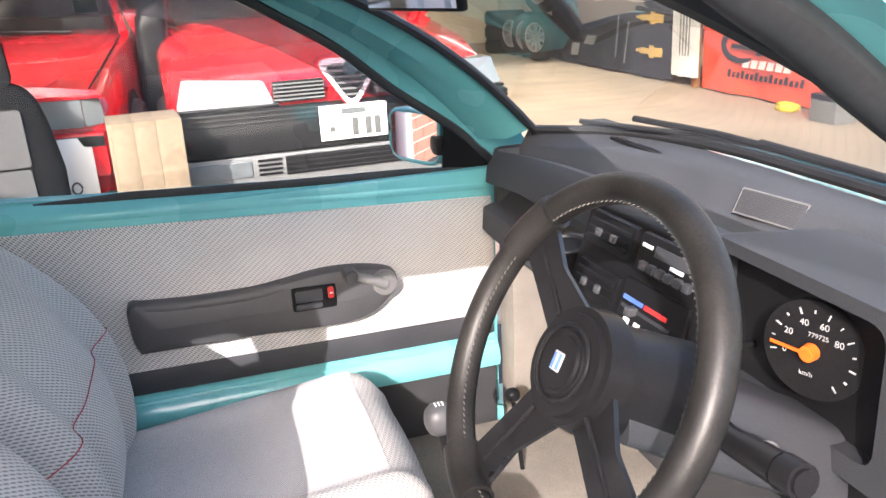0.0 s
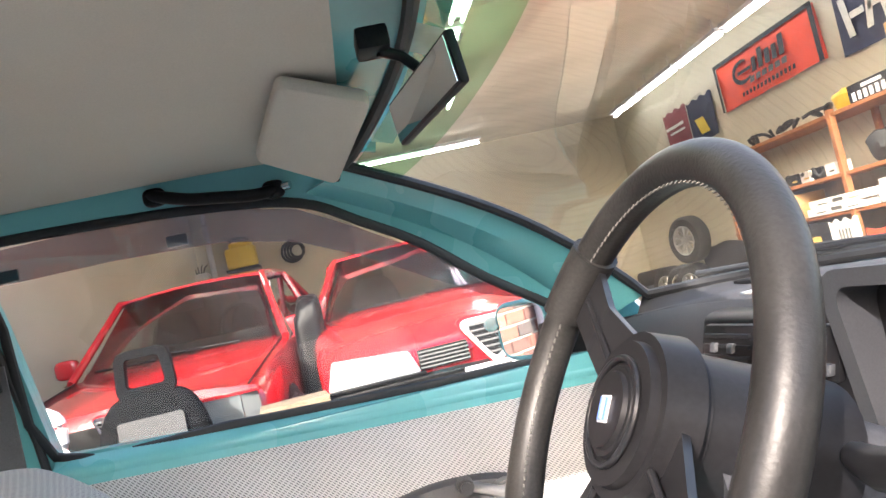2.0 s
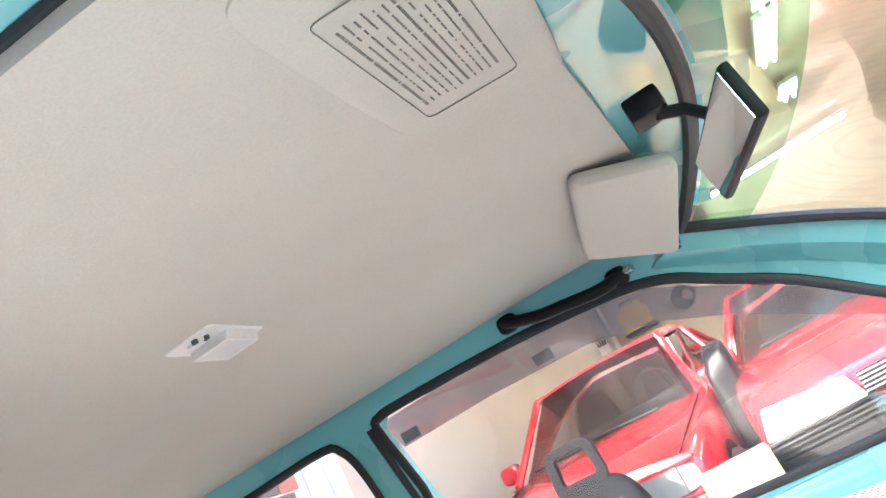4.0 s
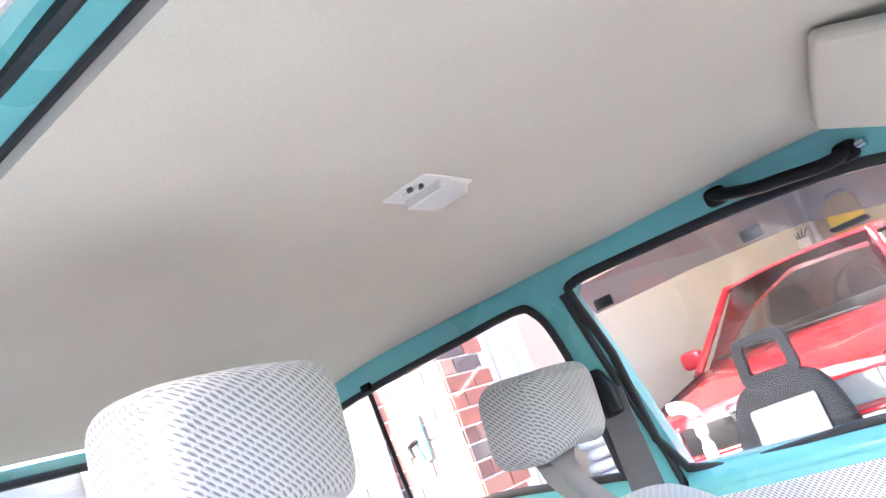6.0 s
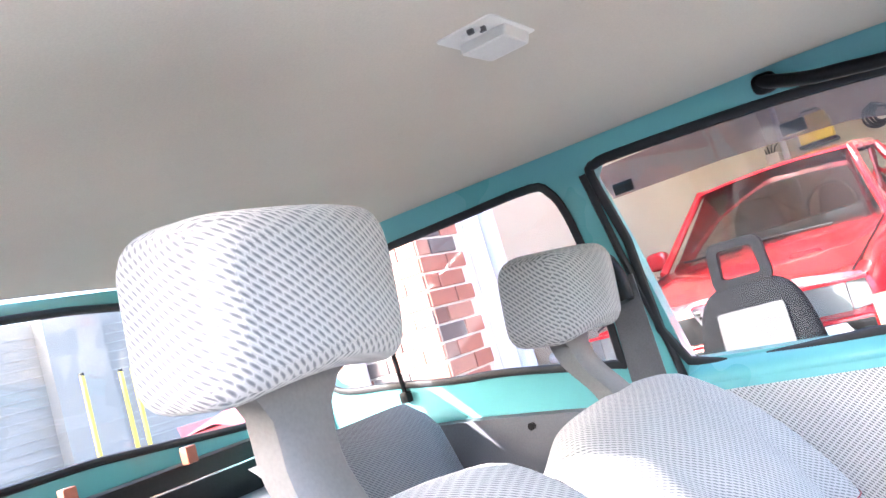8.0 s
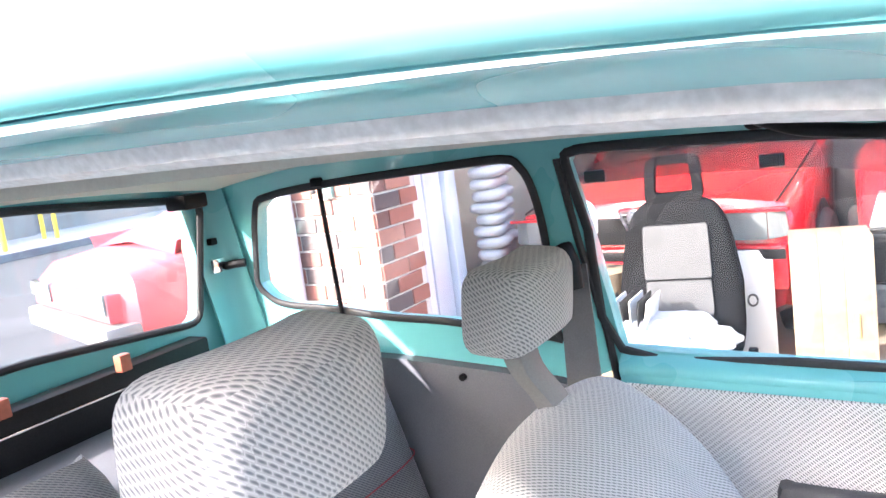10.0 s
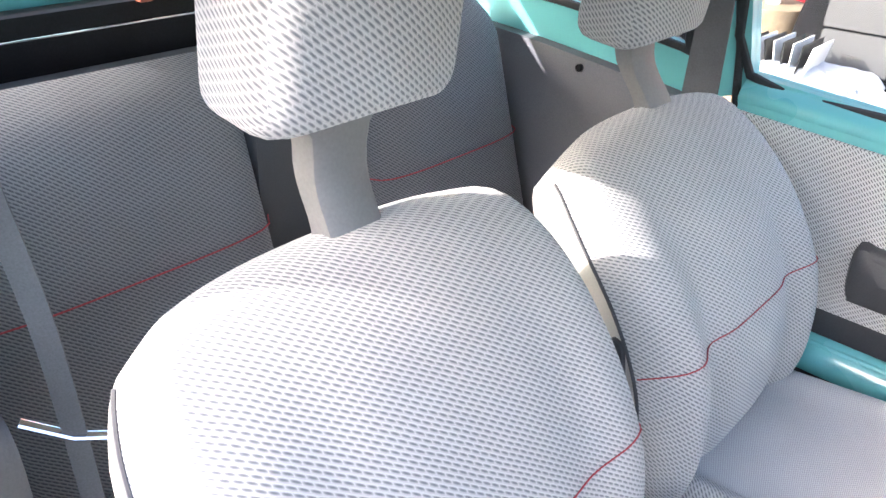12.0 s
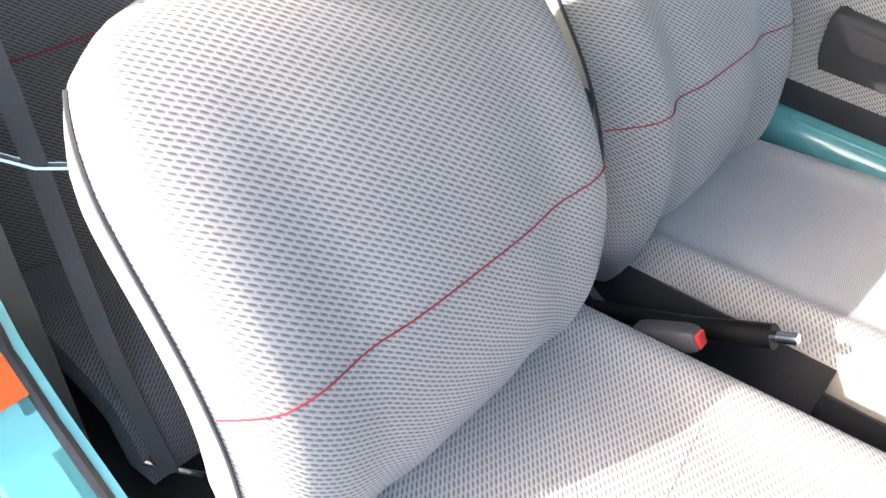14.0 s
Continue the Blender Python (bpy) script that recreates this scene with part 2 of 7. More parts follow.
def cyl(a, b, r0, r1=None, seg=20, bm=None, bevel=0.0):
    """A round bar from a to b."""
    bm = bm or bmesh.new()
    a, b = Vector(a), Vector(b)
    d = b - a
    q = d.to_track_quat("Z", "Y").to_matrix().to_4x4()
    g = bmesh.ops.create_cone(bm, cap_ends=True, segments=seg, radius1=r0, radius2=r0 if r1 is None else r1, depth=d.length,
                              matrix=Matrix.Translation((a + b) / 2) @ q)
    if bevel:
        vs = set(g["verts"])
        es = [e for e in bm.edges if e.verts[0] in vs and e.verts[1] in vs and any(len(f.verts) > 4 for f in e.link_faces)]
        bmesh.ops.bevel(bm, geom=es, offset=bevel, segments=2, affect="EDGES")
    return bm


def tube(points, r, seg=10, closed=False, bm=None, flat=1.0, up=(0, 0, 1)):
    """A bar of radius r along a line of points; flat squeezes it across 'up'."""
    bm = bm or bmesh.new()
    pts = [Vector(p) for p in points]
    n = len(pts)
    rings = []
    for i, p in enumerate(pts):
        d = (pts[(i + 1) % n] - pts[i - 1]) if closed else (pts[min(i + 1, n - 1)] - pts[max(i - 1, 0)])
        d.normalize()
        s = d.cross(Vector(up))
        s = s.normalized() if s.length > 1e-5 else d.orthogonal().normalized()
        w = s.cross(d)
        rr = r(i / (n - 1)) if callable(r) else r
        rings.append([bm.verts.new(p + s * math.cos(a) * rr + w * math.sin(a) * rr * flat) for a in [2 * math.pi * k / seg for k in range(seg)]])
    for i in range(n if closed else n - 1):
        a, b = rings[i], rings[(i + 1) % n]
        for k in range(seg):
            bm.faces.new((a[k], a[(k + 1) % seg], b[(k + 1) % seg], b[k]))
    if not closed:
        bm.faces.new(rings[0][::-1])
        bm.faces.new(rings[-1])
    return bm


def sheet(grid, thick=0.0, bm=None, ring=False):
    """A surface through rows of points, with a UV map in metres; thick gives it a back."""
    bm = bm or bmesh.new()
    uvl = bm.loops.layers.uv.verify()
    rows = [[Vector(p) for p in r] for r in grid]
    vs = [[bm.verts.new(p) for p in r] for r in rows]
    n, k = len(rows), len(rows[0])
    mid = n // 2
    us = [0.0]
    for j in range(1, k + (1 if ring else 0)):
        us.append(us[-1] + (rows[mid][j % k] - rows[mid][j - 1]).length)
    vv = [0.0]
    for i in range(1, n):
        vv.append(vv[-1] + (rows[i][k // 2] - rows[i - 1][k // 2]).length)
    faces = []
    for i in range(n - 1):
        for j in range(k if ring else k - 1):
            j2 = (j + 1) % k
            try:
                f = bm.faces.new((vs[i][j], vs[i][j2], vs[i + 1][j2], vs[i + 1][j]))
            except ValueError:
                continue
            for lp, (a, b) in zip(f.loops, ((j, i), (j + 1, i), (j + 1, i + 1), (j, i + 1))):
                lp[uvl].uv = (us[a], vv[b])
            faces.append(f)
    if thick:
        bmesh.ops.recalc_face_normals(bm, faces=faces)
        bmesh.ops.solidify(bm, geom=faces, thickness=thick)
    return bm


def smooth_loop(points, steps=5, closed=True):
    """Rounds a coarse outline (Catmull-Rom)."""
    p = [Vector(q) for q in points]
    n = len(p)
    out = []
    for i in range(n if closed else n - 1):
        if closed:
            a, b, c, d = p[i - 1], p[i], p[(i + 1) % n], p[(i + 2) % n]
        else:
            a, b, c, d = p[max(i - 1, 0)], p[i], p[i + 1], p[min(i + 2, n - 1)]
        for s in range(steps):
            t = s / steps
            out.append(0.5 * ((2 * b) + (c - a) * t + (2 * a - 5 * b + 4 * c - d) * t * t + (3 * b - a - 3 * c + d) * t ** 3))
    if not closed:
        out.append(p[-1])
    return out


def round_corners(points, r, steps=4):
    """An outline with its corners cut round at radius r."""
    p = [Vector(q) for q in points]
    out = []
    for i in range(len(p)):
        a, b, c = p[i - 1], p[i], p[(i + 1) % len(p)]
        u, v = a - b, c - b
        d = min(r, u.length * 0.45, v.length * 0.45)
        s, e = b + u.normalized() * d, b + v.normalized() * d
        for k in range(steps + 1):
            t = k / steps
            out.append((1 - t) ** 2 * s + 2 * t * (1 - t) * b + t * t * e)
    return out


def slab(outer, holes, depth, place, bm=None):
    """A flat plate cut from an outline with holes; place(u, v, w) lays it into space, w from 0 to depth."""
    bm = bm or bmesh.new()
    flat = bmesh.new()
    edges = []
    for loop in [outer] + list(holes):
        vs = [flat.verts.new((q[0], q[1], 0)) for q in loop]
        edges += [flat.edges.new((vs[i - 1], vs[i])) for i in range(len(vs))]
    bmesh.ops.triangle_fill(flat, use_beauty=True, use_dissolve=False, edges=edges)
    flat.verts.index_update()
    border = [e for e in flat.edges if len(e.link_faces) == 1]
    lay = []
    for w in (0, depth):
        lay.append([bm.verts.new(place(v.co.x, v.co.y, w)) for v in flat.verts])
    for f in flat.faces:
        ids = [v.index for v in f.verts]
        bm.faces.new([lay[0][i] for i in ids])
        bm.faces.new([lay[1][i] for i in reversed(ids)])
    for e in border:
        i, j = e.verts[0].index, e.verts[1].index
        bm.faces.new((lay[0][i], lay[0][j], lay[1][j], lay[1][i]))
    flat.free()
    return bm


def pillow(sx, sy, sz, n=3.2, seg=28, rings=16, shape=None, bm=None):
    """A rounded cushion (superellipsoid) about the origin with a UV map; shape(p) may bend it."""
    def pw(c):
        return math.copysign(abs(c) ** (2 / n), c)
    grid = []
    for i in range(rings + 1):
        a = -math.pi / 2 + math.pi * i / rings
        row = []
        for j in range(seg):
            b = 2 * math.pi * j / seg
            p = Vector((sx * pw(math.cos(a)) * pw(math.cos(b)), sy * pw(math.cos(a)) * pw(math.sin(b)), sz * pw(math.sin(a))))
            row.append(shape(p) if shape else p)
        grid.append(row)
    return box_uv(sheet(grid, ring=True, bm=bm))


def box_uv(bm):
    """UV in metres from whichever side each face looks to."""
    uvl = bm.loops.layers.uv.verify()
    bmesh.ops.recalc_face_normals(bm, faces=bm.faces)
    for f in bm.faces:
        n = f.normal
        k = max(range(3), key=lambda i: abs(n[i]) * (1.0, 0.8, 0.9)[i])
        for lp in f.loops:
            c = lp.vert.co
            lp[uvl].uv = ((c.y, c.z), (-c.x if n.y > 0 else c.x, c.z), (c.y, -c.x))[k]
    return bm



def padded_block(sx, sy, sz, corner, edge, shape=None):
    """An upholstered block about the origin: rounded outline across y and z, soft rims, slightly crowned faces, UV in metres."""
    def ring(k, x):
        r = round_corners([(-sy * k, -sz * k), (sy * k, -sz * k), (sy * k, sz * k), (-sy * k, sz * k)], corner * k, 6)
        pts = []
        for i, q in enumerate(r):
            n = r[(i + 1) % len(r)]
            m = max(1, int((n - q).length / 0.012 / max(k, 0.3)))
            m = 14 if i in (6, 20) else (6 if i in (13, 27) else 1)
            pts += [q.lerp(n, j / m) for j in range(m)]
        return [Vector((x, q.x, q.y)) for q in pts]
    prof = [(0.0005, -sx), (0.4, -sx), (0.75, -sx)]
    for j in range(7):
        a = math.pi / 2 * j / 6
        prof.append((1 - edge / sz * (1 - math.sin(a)) * 0.8, -sx + edge * (1 - math.cos(a))))
    prof += [(k, -x) for k, x in prof[::-1]]
    rows = []
    for k, x in prof:
        row = []
        for q in ring(k, x):
            q.x += math.copysign(0.006, x) * (1 - (q.y / sy) ** 2) * (1 - (q.z / sz) ** 2)
            row.append(shape(q) if shape else q)
        rows.append(row)
    return box_uv(sheet(rows, ring=True))


def text_part(words, size, m, mat, parent, name="lettering"):
    """Raised lettering as a mesh, in Blender's own font."""
    cu = bpy.data.curves.new(name, "FONT")
    cu.body, cu.size, cu.extrude = words, size, 0.0002
    cu.align_x, cu.align_y = "CENTER", "CENTER"
    tmp = bpy.data.objects.new(name, cu)
    me = bpy.data.meshes.new_from_object(tmp)
    bpy.data.objects.remove(tmp)
    me.materials.append(mat)
    ob = new(name, me)
    ob.matrix_basis = m
    if parent is not None:
        ob.parent = parent
    return ob


# ---- the small car: shell ----
def side_y(z):
    """The inner face of the car's side at height z (it leans in above the belt line)."""
    return 0.605 - 0.2 * max(0.0, z - 0.9)


DOOR_WIN = [(-0.155, 0.896), (0.12, 0.880), (0.41, 0.868), (0.63, 0.863), (0.803, 0.852), (0.765, 0.905), (0.718, 0.948), (0.607, 1.026), (0.505, 1.110), (0.412, 1.167), (0.347, 1.206),
            (0.275, 1.226), (0.16, 1.239), (0.03, 1.247), (-0.14, 1.252), (-0.185, 1.249), (-0.198, 1.232), (-0.180, 1.115)]
QUARTER_WIN = [(-0.281, 0.917), (-0.268, 0.93), (-0.259, 1.10), (-0.264, 1.19), (-0.280, 1.233), (-0.312, 1.249), (-0.45, 1.246), (-0.685, 1.238), (-0.845, 1.224),
               (-0.886, 1.198), (-0.929, 1.08), (-0.941, 1.035), (-0.922, 1.006), (-0.88, 0.986), (-0.76, 0.975), (-0.618, 0.956), (-0.488, 0.947)]



def side_place(sign):
    def place(u, v, w):
        return Vector((u, sign * (side_y(v) + w), v))
    return place


body = thing("small_car", "turquoise small old hatchback car, driver's door open, on asphalt", "car")
roof_line = [(0.86, 0.93), (0.62, 1.110), (0.43, 1.256), (0.36, 1.292), (0.25, 1.312), (0.0, 1.326), (-0.3, 1.326), (-0.6, 1.316), (-0.9, 1.285), (-1.0, 1.258)]
outer = [(-1.04, 1.0), (-1.05, 0.84), (-0.215, 0.84), (-0.165, 0.862), (0.3, 0.855), (0.82, 0.83), (0.90, 0.86)] + roof_line + [(-1.03, 1.12)]
side_l = slab(outer, [DOOR_WIN, QUARTER_WIN], 0.035, side_place(1))
part("side_frame", side_l, TEAL, body)
# right side: the driver's door stands open, so only pillars, rail and quarter remain
RAIL_IN = [(0.70, 1.068), (0.62, 1.128), (0.50, 1.212), (0.43, 1.258), (0.36, 1.287), (0.25, 1.307), (0.0, 1.314), (-0.13, 1.311), (-0.19, 1.285), (-0.232, 1.1), (-0.225, 0.9), (-0.215, 0.75), (-0.195, 0.645), (-0.145, 0.585), (-0.07, 0.525), (-0.02, 0.46), (0.0, 0.38), (0.005, 0.32)]
smooth_rail = [(q.x, q.y) for q in smooth_loop([Vector((a, b, 0)) for a, b in RAIL_IN[:9]], 5, False)]
roof_r = [(0.92, 0.95), (0.70, 1.115), (0.62, 1.172), (0.50, 1.25), (0.43, 1.29), (0.36, 1.312), (0.25, 1.326), (0.0, 1.334), (-0.3, 1.334)] + roof_line[7:]
right_outer = [(0.92, 0.95), (0.84, 0.93)] + RAIL_IN + [(-0.2, 0.26), (-1.05, 0.40), (-1.05, 0.84), (-1.04, 1.0), (-1.03, 1.12)] + roof_r[::-1][:-1]
part("side_frame", slab(right_outer, [QUARTER_WIN], 0.012, side_place(-1)), TEAL, body)
part("door_seal", tube([(u, -side_y(v) + (0.022 if v > 1.27 else 0.004), v + (0.012 if v > 1.27 else 0)) for u, v in [(0.84, 0.93)] + RAIL_IN], 0.006, 8), RUBBER, body, "black rubber door seal")
g = [[(u, -side_y(v) - 0.003, v + 0.004), (u, -side_y(v) - 0.012, v + 0.006), (u, -side_y(v) - 0.030, v + 0.009), (u, -side_y(v) - 0.040, v + 0.012), (u, -side_y(v) - 0.056, v + 0.014)] for u, v in smooth_rail]
part("rail_flange", sheet(g, 0.003), TEAL, body)
part("weatherstrip", tube([(u, -side_y(v) - 0.014, v + 0.005) for u, v in smooth_rail if u < 0.42], 0.008, 8), PALE_RUBBER, body, "pale grey ribbed weatherstrip")
part("door_sill", box(-0.1, 1.0, -0.68, -0.555, 0.22, 0.33, 0.02), TEAL, body)


def bead(loop, sign, r, inset=0.0, flat=0.6):
    pts = smooth_loop([(u, sign * (side_y(v) - inset), v) for u, v in loop], 3)
    return tube(pts, r, 8, closed=True, flat=flat, up=(0, 1, 0))


part("window_seal", bead(DOOR_WIN, 1, 0.0085, 0.002), RUBBER, body, "black rubber window seal")
part("window_seal", bead(QUARTER_WIN, 1, 0.0078, 0.003), RUBBER, body, "black rubber window seal")
part("window_seal", bead(QUARTER_WIN, -1, 0.010, 0.003), RUBBER, body, "black rubber window seal")
part("door_gap", tube([(u, side_y(v) - 0.0005, v) for u, v in [(-0.212, 1.24), (-0.20, 1.1), (-0.178, 0.93), (-0.170, 0.85), (-0.165, 0.5), (-0.15, 0.32)]], 0.007, 8), RUBBER, body)


def headliner_z(x, y):
    e = 1.306 - 0.016 * y - 0.03 * max(0.0, (x - 0.1) / 0.35) ** 2 * 0.6 - 0.045 * max(0.0, (-0.55 - x) / 0.4) ** 2
    return e + 0.030 * (1 - (y / 0.5) ** 2)


def edge_y(x, s=1):
    return (0.498 if s > 0 else 0.474) - 0.015 * max(0.0, (x - 0.2) / 0.25) ** 2 - 0.03 * max(0.0, (-0.75 - x) / 0.2)


N_Y = 24
grid = []
for i in range(40):
    x = 0.410 - 1.33 * i / 39
    row = []
    for j in range(N_Y + 1):
        f = -1 + 2 * j / N_Y
        bow = 0.006 * (1 - f * f) if i < 3 else 0.0
        y = f * edge_y(x, f)
        row.append((x + bow * (1 - i / 3), y, headliner_z(x, y)))
    grid.append(row)
part("headliner", sheet(grid, 0.012), HEADLINER, body, "cream vinyl roof lining")
for s in (-1, 1):
    part("lining_edge", tube([(0.40 - 1.31 * i / 30, s * (edge_y(0.40 - 1.31 * i / 30, s) + 0.002), headliner_z(0.40 - 1.31 * i / 30, s * edge_y(0.40 - 1.31 * i / 30, s)) - 0.001) for i in range(31)], 0.0035, 6), RUBBER, body)
grid = []
for i in range(26):
    x = 0.50 - 1.56 * i / 25
    grid.append([(x + 0.05 * (1 - f * f), f * 0.555, 1.342 - 0.05 * max(0, (x - 0.2) / 0.3) ** 2 - 0.05 * max(0, (-0.7 - x) / 0.36) ** 2 + 0.03 * (1 - f * f))
                 for f in [-1 + 2 * j / 16 for j in range(17)]])
part("roof_panel", sheet(grid, 0.008), TEAL, body)
for s in (-1, 1):
    pts = [(0.47, s * 0.572, 1.292), (0.3, s * 0.577, 1.328), (0.0, s * 0.578, 1.342), (-0.5, s * 0.575, 1.336), (-0.95, s * 0.565, 1.300)]
    part("roof_gutter", tube(smooth_loop(pts, 6, False), 0.014, 10), TEAL, body)
# closing strip between lining edge and outer rail
for s in (-1, 1):
    g = []
    for i in range(31):
        x = 0.42 - 1.36 * i / 30
        z = headliner_z(x, s * edge_y(x, s))
        g.append([(x, s * (edge_y(x, s) + 0.001), z + 0.003), (x, s * 0.518, z + 0.014), (x, s * 0.545, z + 0.024)])
    part("rail_cover", sheet(g, 0.004), TEAL, body)


def shield_top(f):
    return Vector((0.408 + 0.085 * (1 - f * f), (0.476 if f > 0 else 0.506) * f, 1.249 + 0.047 * (1 - f * f)))


def shield_base(f):
    return Vector((0.868 + 0.19 * (1 - f ** 4), (0.538 if f > 0 else 0.566) * f, 0.935 + 0.006 * (1 - f * f)))


def shield(f, t, out=0.0):
    p = shield_top(f).lerp(shield_base(f), t)
    p.x += 0.03 * math.sin(math.pi * t) + out
    p.z += 0.03 * math.sin(math.pi * t) * 0.6
    return p


def pane_of(f0, f1, t0, t1, nf=20, nt=14):
    return sheet([[shield(f0 + (f1 - f0) * j / nf, t0 + (t1 - t0) * i / nt) for j in range(nf + 1)] for i in range(nt + 1)])


p = part("windshield", pane_of(-0.985, 0.985, 0.145, 0.99), SHIELD, body, "clear windshield with wiped dust arcs")
p.visible_shadow = False
p = part("shade_band", pane_of(-0.985, 0.985, 0.02, 0.145), BAND, body, "green tinted band across the windshield top")
p.visible_shadow = False
loop = [shield(-1 + 2 * j / 24, 0.0) for j in range(25)] + [shield(1, i / 12) for i in range(1, 13)] + [shield(1 - 2 * j / 24, 1.0) for j in range(1, 25)] + [shield(-1, 1 - i / 12) for i in range(1, 12)]
part("windshield_seal", tube(loop, 0.009, 8, closed=True), RUBBER, body, "black rubber windshield seal")
# header panel between lining and glass
g = []
for j in range(25):
    f = -1 + 2 * j / 24
    a = shield_top(f)
    x = 0.410 + 0.006 * (1 - f * f)
    h = Vector((x - 0.004, f * edge_y(0.41, f), headliner_z(0.41, f * edge_y(0.41, f))))
    g.append([h + Vector((-0.004, 0, 0.004)), h.lerp(a, 0.5) + Vector((0, 0, 0.012)), a + Vector((0.002, 0, 0.012))])
part("header_panel", sheet(g, 0.006), TEAL, body)
# windshield pillars
for s in (1,):
    g = []
    for i in range(15):
        t = i / 14
        a = shield(s, t)
        z = a.z
        b = Vector((a.x - 0.072 - 0.02 * t, s * (side_y(z) + 0.003), z - 0.02))
        c = Vector((a.x - 0.03, s * (side_y(z) + 0.03), z + 0.01))
        g.append([b, a.lerp(b, 0.5) + Vector((-0.004, -s * 0.014, -0.006)), a + Vector((0.0, 0, 0.004)), c + Vector((0.03, s * 0.012, 0.012)), c + Vector((-0.03, s * 0.01, 0))])
    part("windshield_pillar", sheet(g, 0.004), TEAL, body)
part("pillar_trim", tube(smooth_loop([(0.36, -0.531, 1.292), (0.42, -0.543, 1.262), (0.49, -0.558, 1.212), (0.525, -0.560, 1.190), (0.575, -0.560, 1.155), (0.70, -0.563, 1.070), (0.87, -0.578, 0.945)], 4, False), 0.016, 10, flat=0.8), RUBBER, body, "black rubber pillar weatherstrip")
# rear end
HATCH = round_corners([(0.474, 0.976), (0.490, 1.236), (0.1, 1.272), (-0.1, 1.272), (-0.490, 1.236), (-0.474, 0.976), (-0.1, 1.005), (0.1, 1.005)], 0.03)


def hatch_place(u, v, w):
    return Vector((-1.0 - 0.16 * (1.15 - v) - 0.05 * (1 - (u / 0.5) ** 2) - w, u, v))


part("hatch_frame", slab([(0.575, 0.80), (0.545, 1.262), (0.3, 1.295), (0, 1.30), (-0.3, 1.295), (-0.545, 1.262), (-0.575, 0.80), (0, 0.80)], [HATCH], 0.03, hatch_place), TEAL, body)
part("hatch_seal", tube([hatch_place(q[0], q[1], -0.006) for q in HATCH], 0.008, 8, closed=True), RUBBER, body, "black rubber hatch seal")
p = part("hatch_glass", slab(HATCH, [], 0.004, lambda u, v, w: hatch_place(u, v, 0.012 + w)), PANE, body, "clear rear window")
p.visible_shadow = False
part("hatch_trim", box(-1.04, -0.985, -0.49, 0.45, 0.845, 0.955, 0.008), BLACK, body, "black hatch lower trim")
part("trim_strip", box(-0.986, -0.980, -0.48, 0.44, 0.917, 0.921, 0.001), CHROME, body, "thin bright strip")
part("parcel_shelf", box(-1.03, -0.70, -0.50, 0.53, 0.838, 0.858, 0.006), TRIM_GREY, body, "grey ledge behind the rear seat")
part("rear_floor", box(-1.2, -0.9, -0.5, 0.5, 0.35, 0.38), DARK_CARPET, body)
for s in (1, -1):
    g = []
    for i in range(11):
        z = 0.84 + 0.42 * i / 10
        y = side_y(z)
        g.append([(-0.955, s * (y - 0.004), z), (-0.985, s * (y - 0.018), z), (-1.006, s * (y - 0.05), z), (-1.010, s * (y - 0.085), z)])
    part("rear_pillar", sheet(g, 0.006), TEAL, body)
part("latch_arm", tube([(-0.985, 0.535, 1.085), (-0.965, 0.54, 1.088), (-0.945, 0.552, 1.088)], 0.009, 8), BLACK, body, "black quarter window catch")
part("latch_plate", box(-1.0, -0.985, 0.50, 0.535, 1.075, 1.105, 0.003), CHROME, body)
part("bump_stop", box(-1.005, -0.985, 0.505, 0.522, 1.135, 1.15, 0.003), BLACK, body)
part("corner_pad", box(-0.985, -0.93, 0.40, 0.462, 1.222, 1.252, 0.006), BLACK, body, "black hinge cover")
for y in (0.232, -0.004):
    part("trim_clip", box(-0.988, -0.968, y - 0.012, y + 0.012, 0.952, 0.984, 0.003), ORANGE_CLIP, body, "orange plastic trim clip")
p = part("quarter_glass", slab(QUARTER_WIN, [], 0.004, lambda u, v, w: Vector((u, side_y(v) + 0.012 + w, v))), PANE, body, "clear quarter window")
p.visible_shadow = False
p = part("quarter_glass", slab(QUARTER_WIN, [], 0.004, lambda u, v, w: Vector((u, -side_y(v) - 0.012 - w, v))), PANE, body, "clear quarter window")
p.visible_shadow = False
part("gas_strut", cyl((-0.707, 0.536, 1.242), (-0.735, 0.585, 0.955), 0.005), BLACK, body, "thin black support rod")
part("strut_foot", box(-0.745, -0.725, 0.575, 0.595, 0.935, 0.958, 0.004), BLACK, body)
part("strut_top", box(-0.72, -0.694, 0.526, 0.546, 1.234, 1.252, 0.004), BLACK, body)
# inner trims and floor
part("quarter_trim", slab(round_corners([(-0.22, 0.30), (-0.22, 0.836), (-0.40, 0.858), (-0.60, 0.876), (-0.80, 0.886), (-0.92, 0.85), (-0.92, 0.30)], 0.05), [], 0.03,
                          lambda u, v, w: Vector((u, 0.572 - 0.02 * (0.9 - v) + w, v))), TRIM_GREY, body, "grey moulded quarter panel")
part("quarter_trim", slab(round_corners([(-0.22, 0.30), (-0.22, 0.836), (-0.40, 0.858), (-0.60, 0.876), (-0.80, 0.886), (-0.92, 0.85), (-0.92, 0.30)], 0.05), [], 0.03,
                          lambda u, v, w: Vector((u, -0.560 - w, v))), DARK_VINYL, body, "dark moulded quarter panel")
part("trim_button", cyl((-0.46, 0.564, 0.845), (-0.46, 0.574, 0.845), 0.007), BLACK, body)
part("floor_pan", box(-1.0, 1.0, -0.57, 0.60, 0.26, 0.29), DARK_CARPET, body, "dark carpeted floor")
part("centre_tunnel", box(-0.6, 0.78, -0.095, 0.075, 0.28, 0.40, 0.03), DARK_CARPET, body, "dark carpeted tunnel")
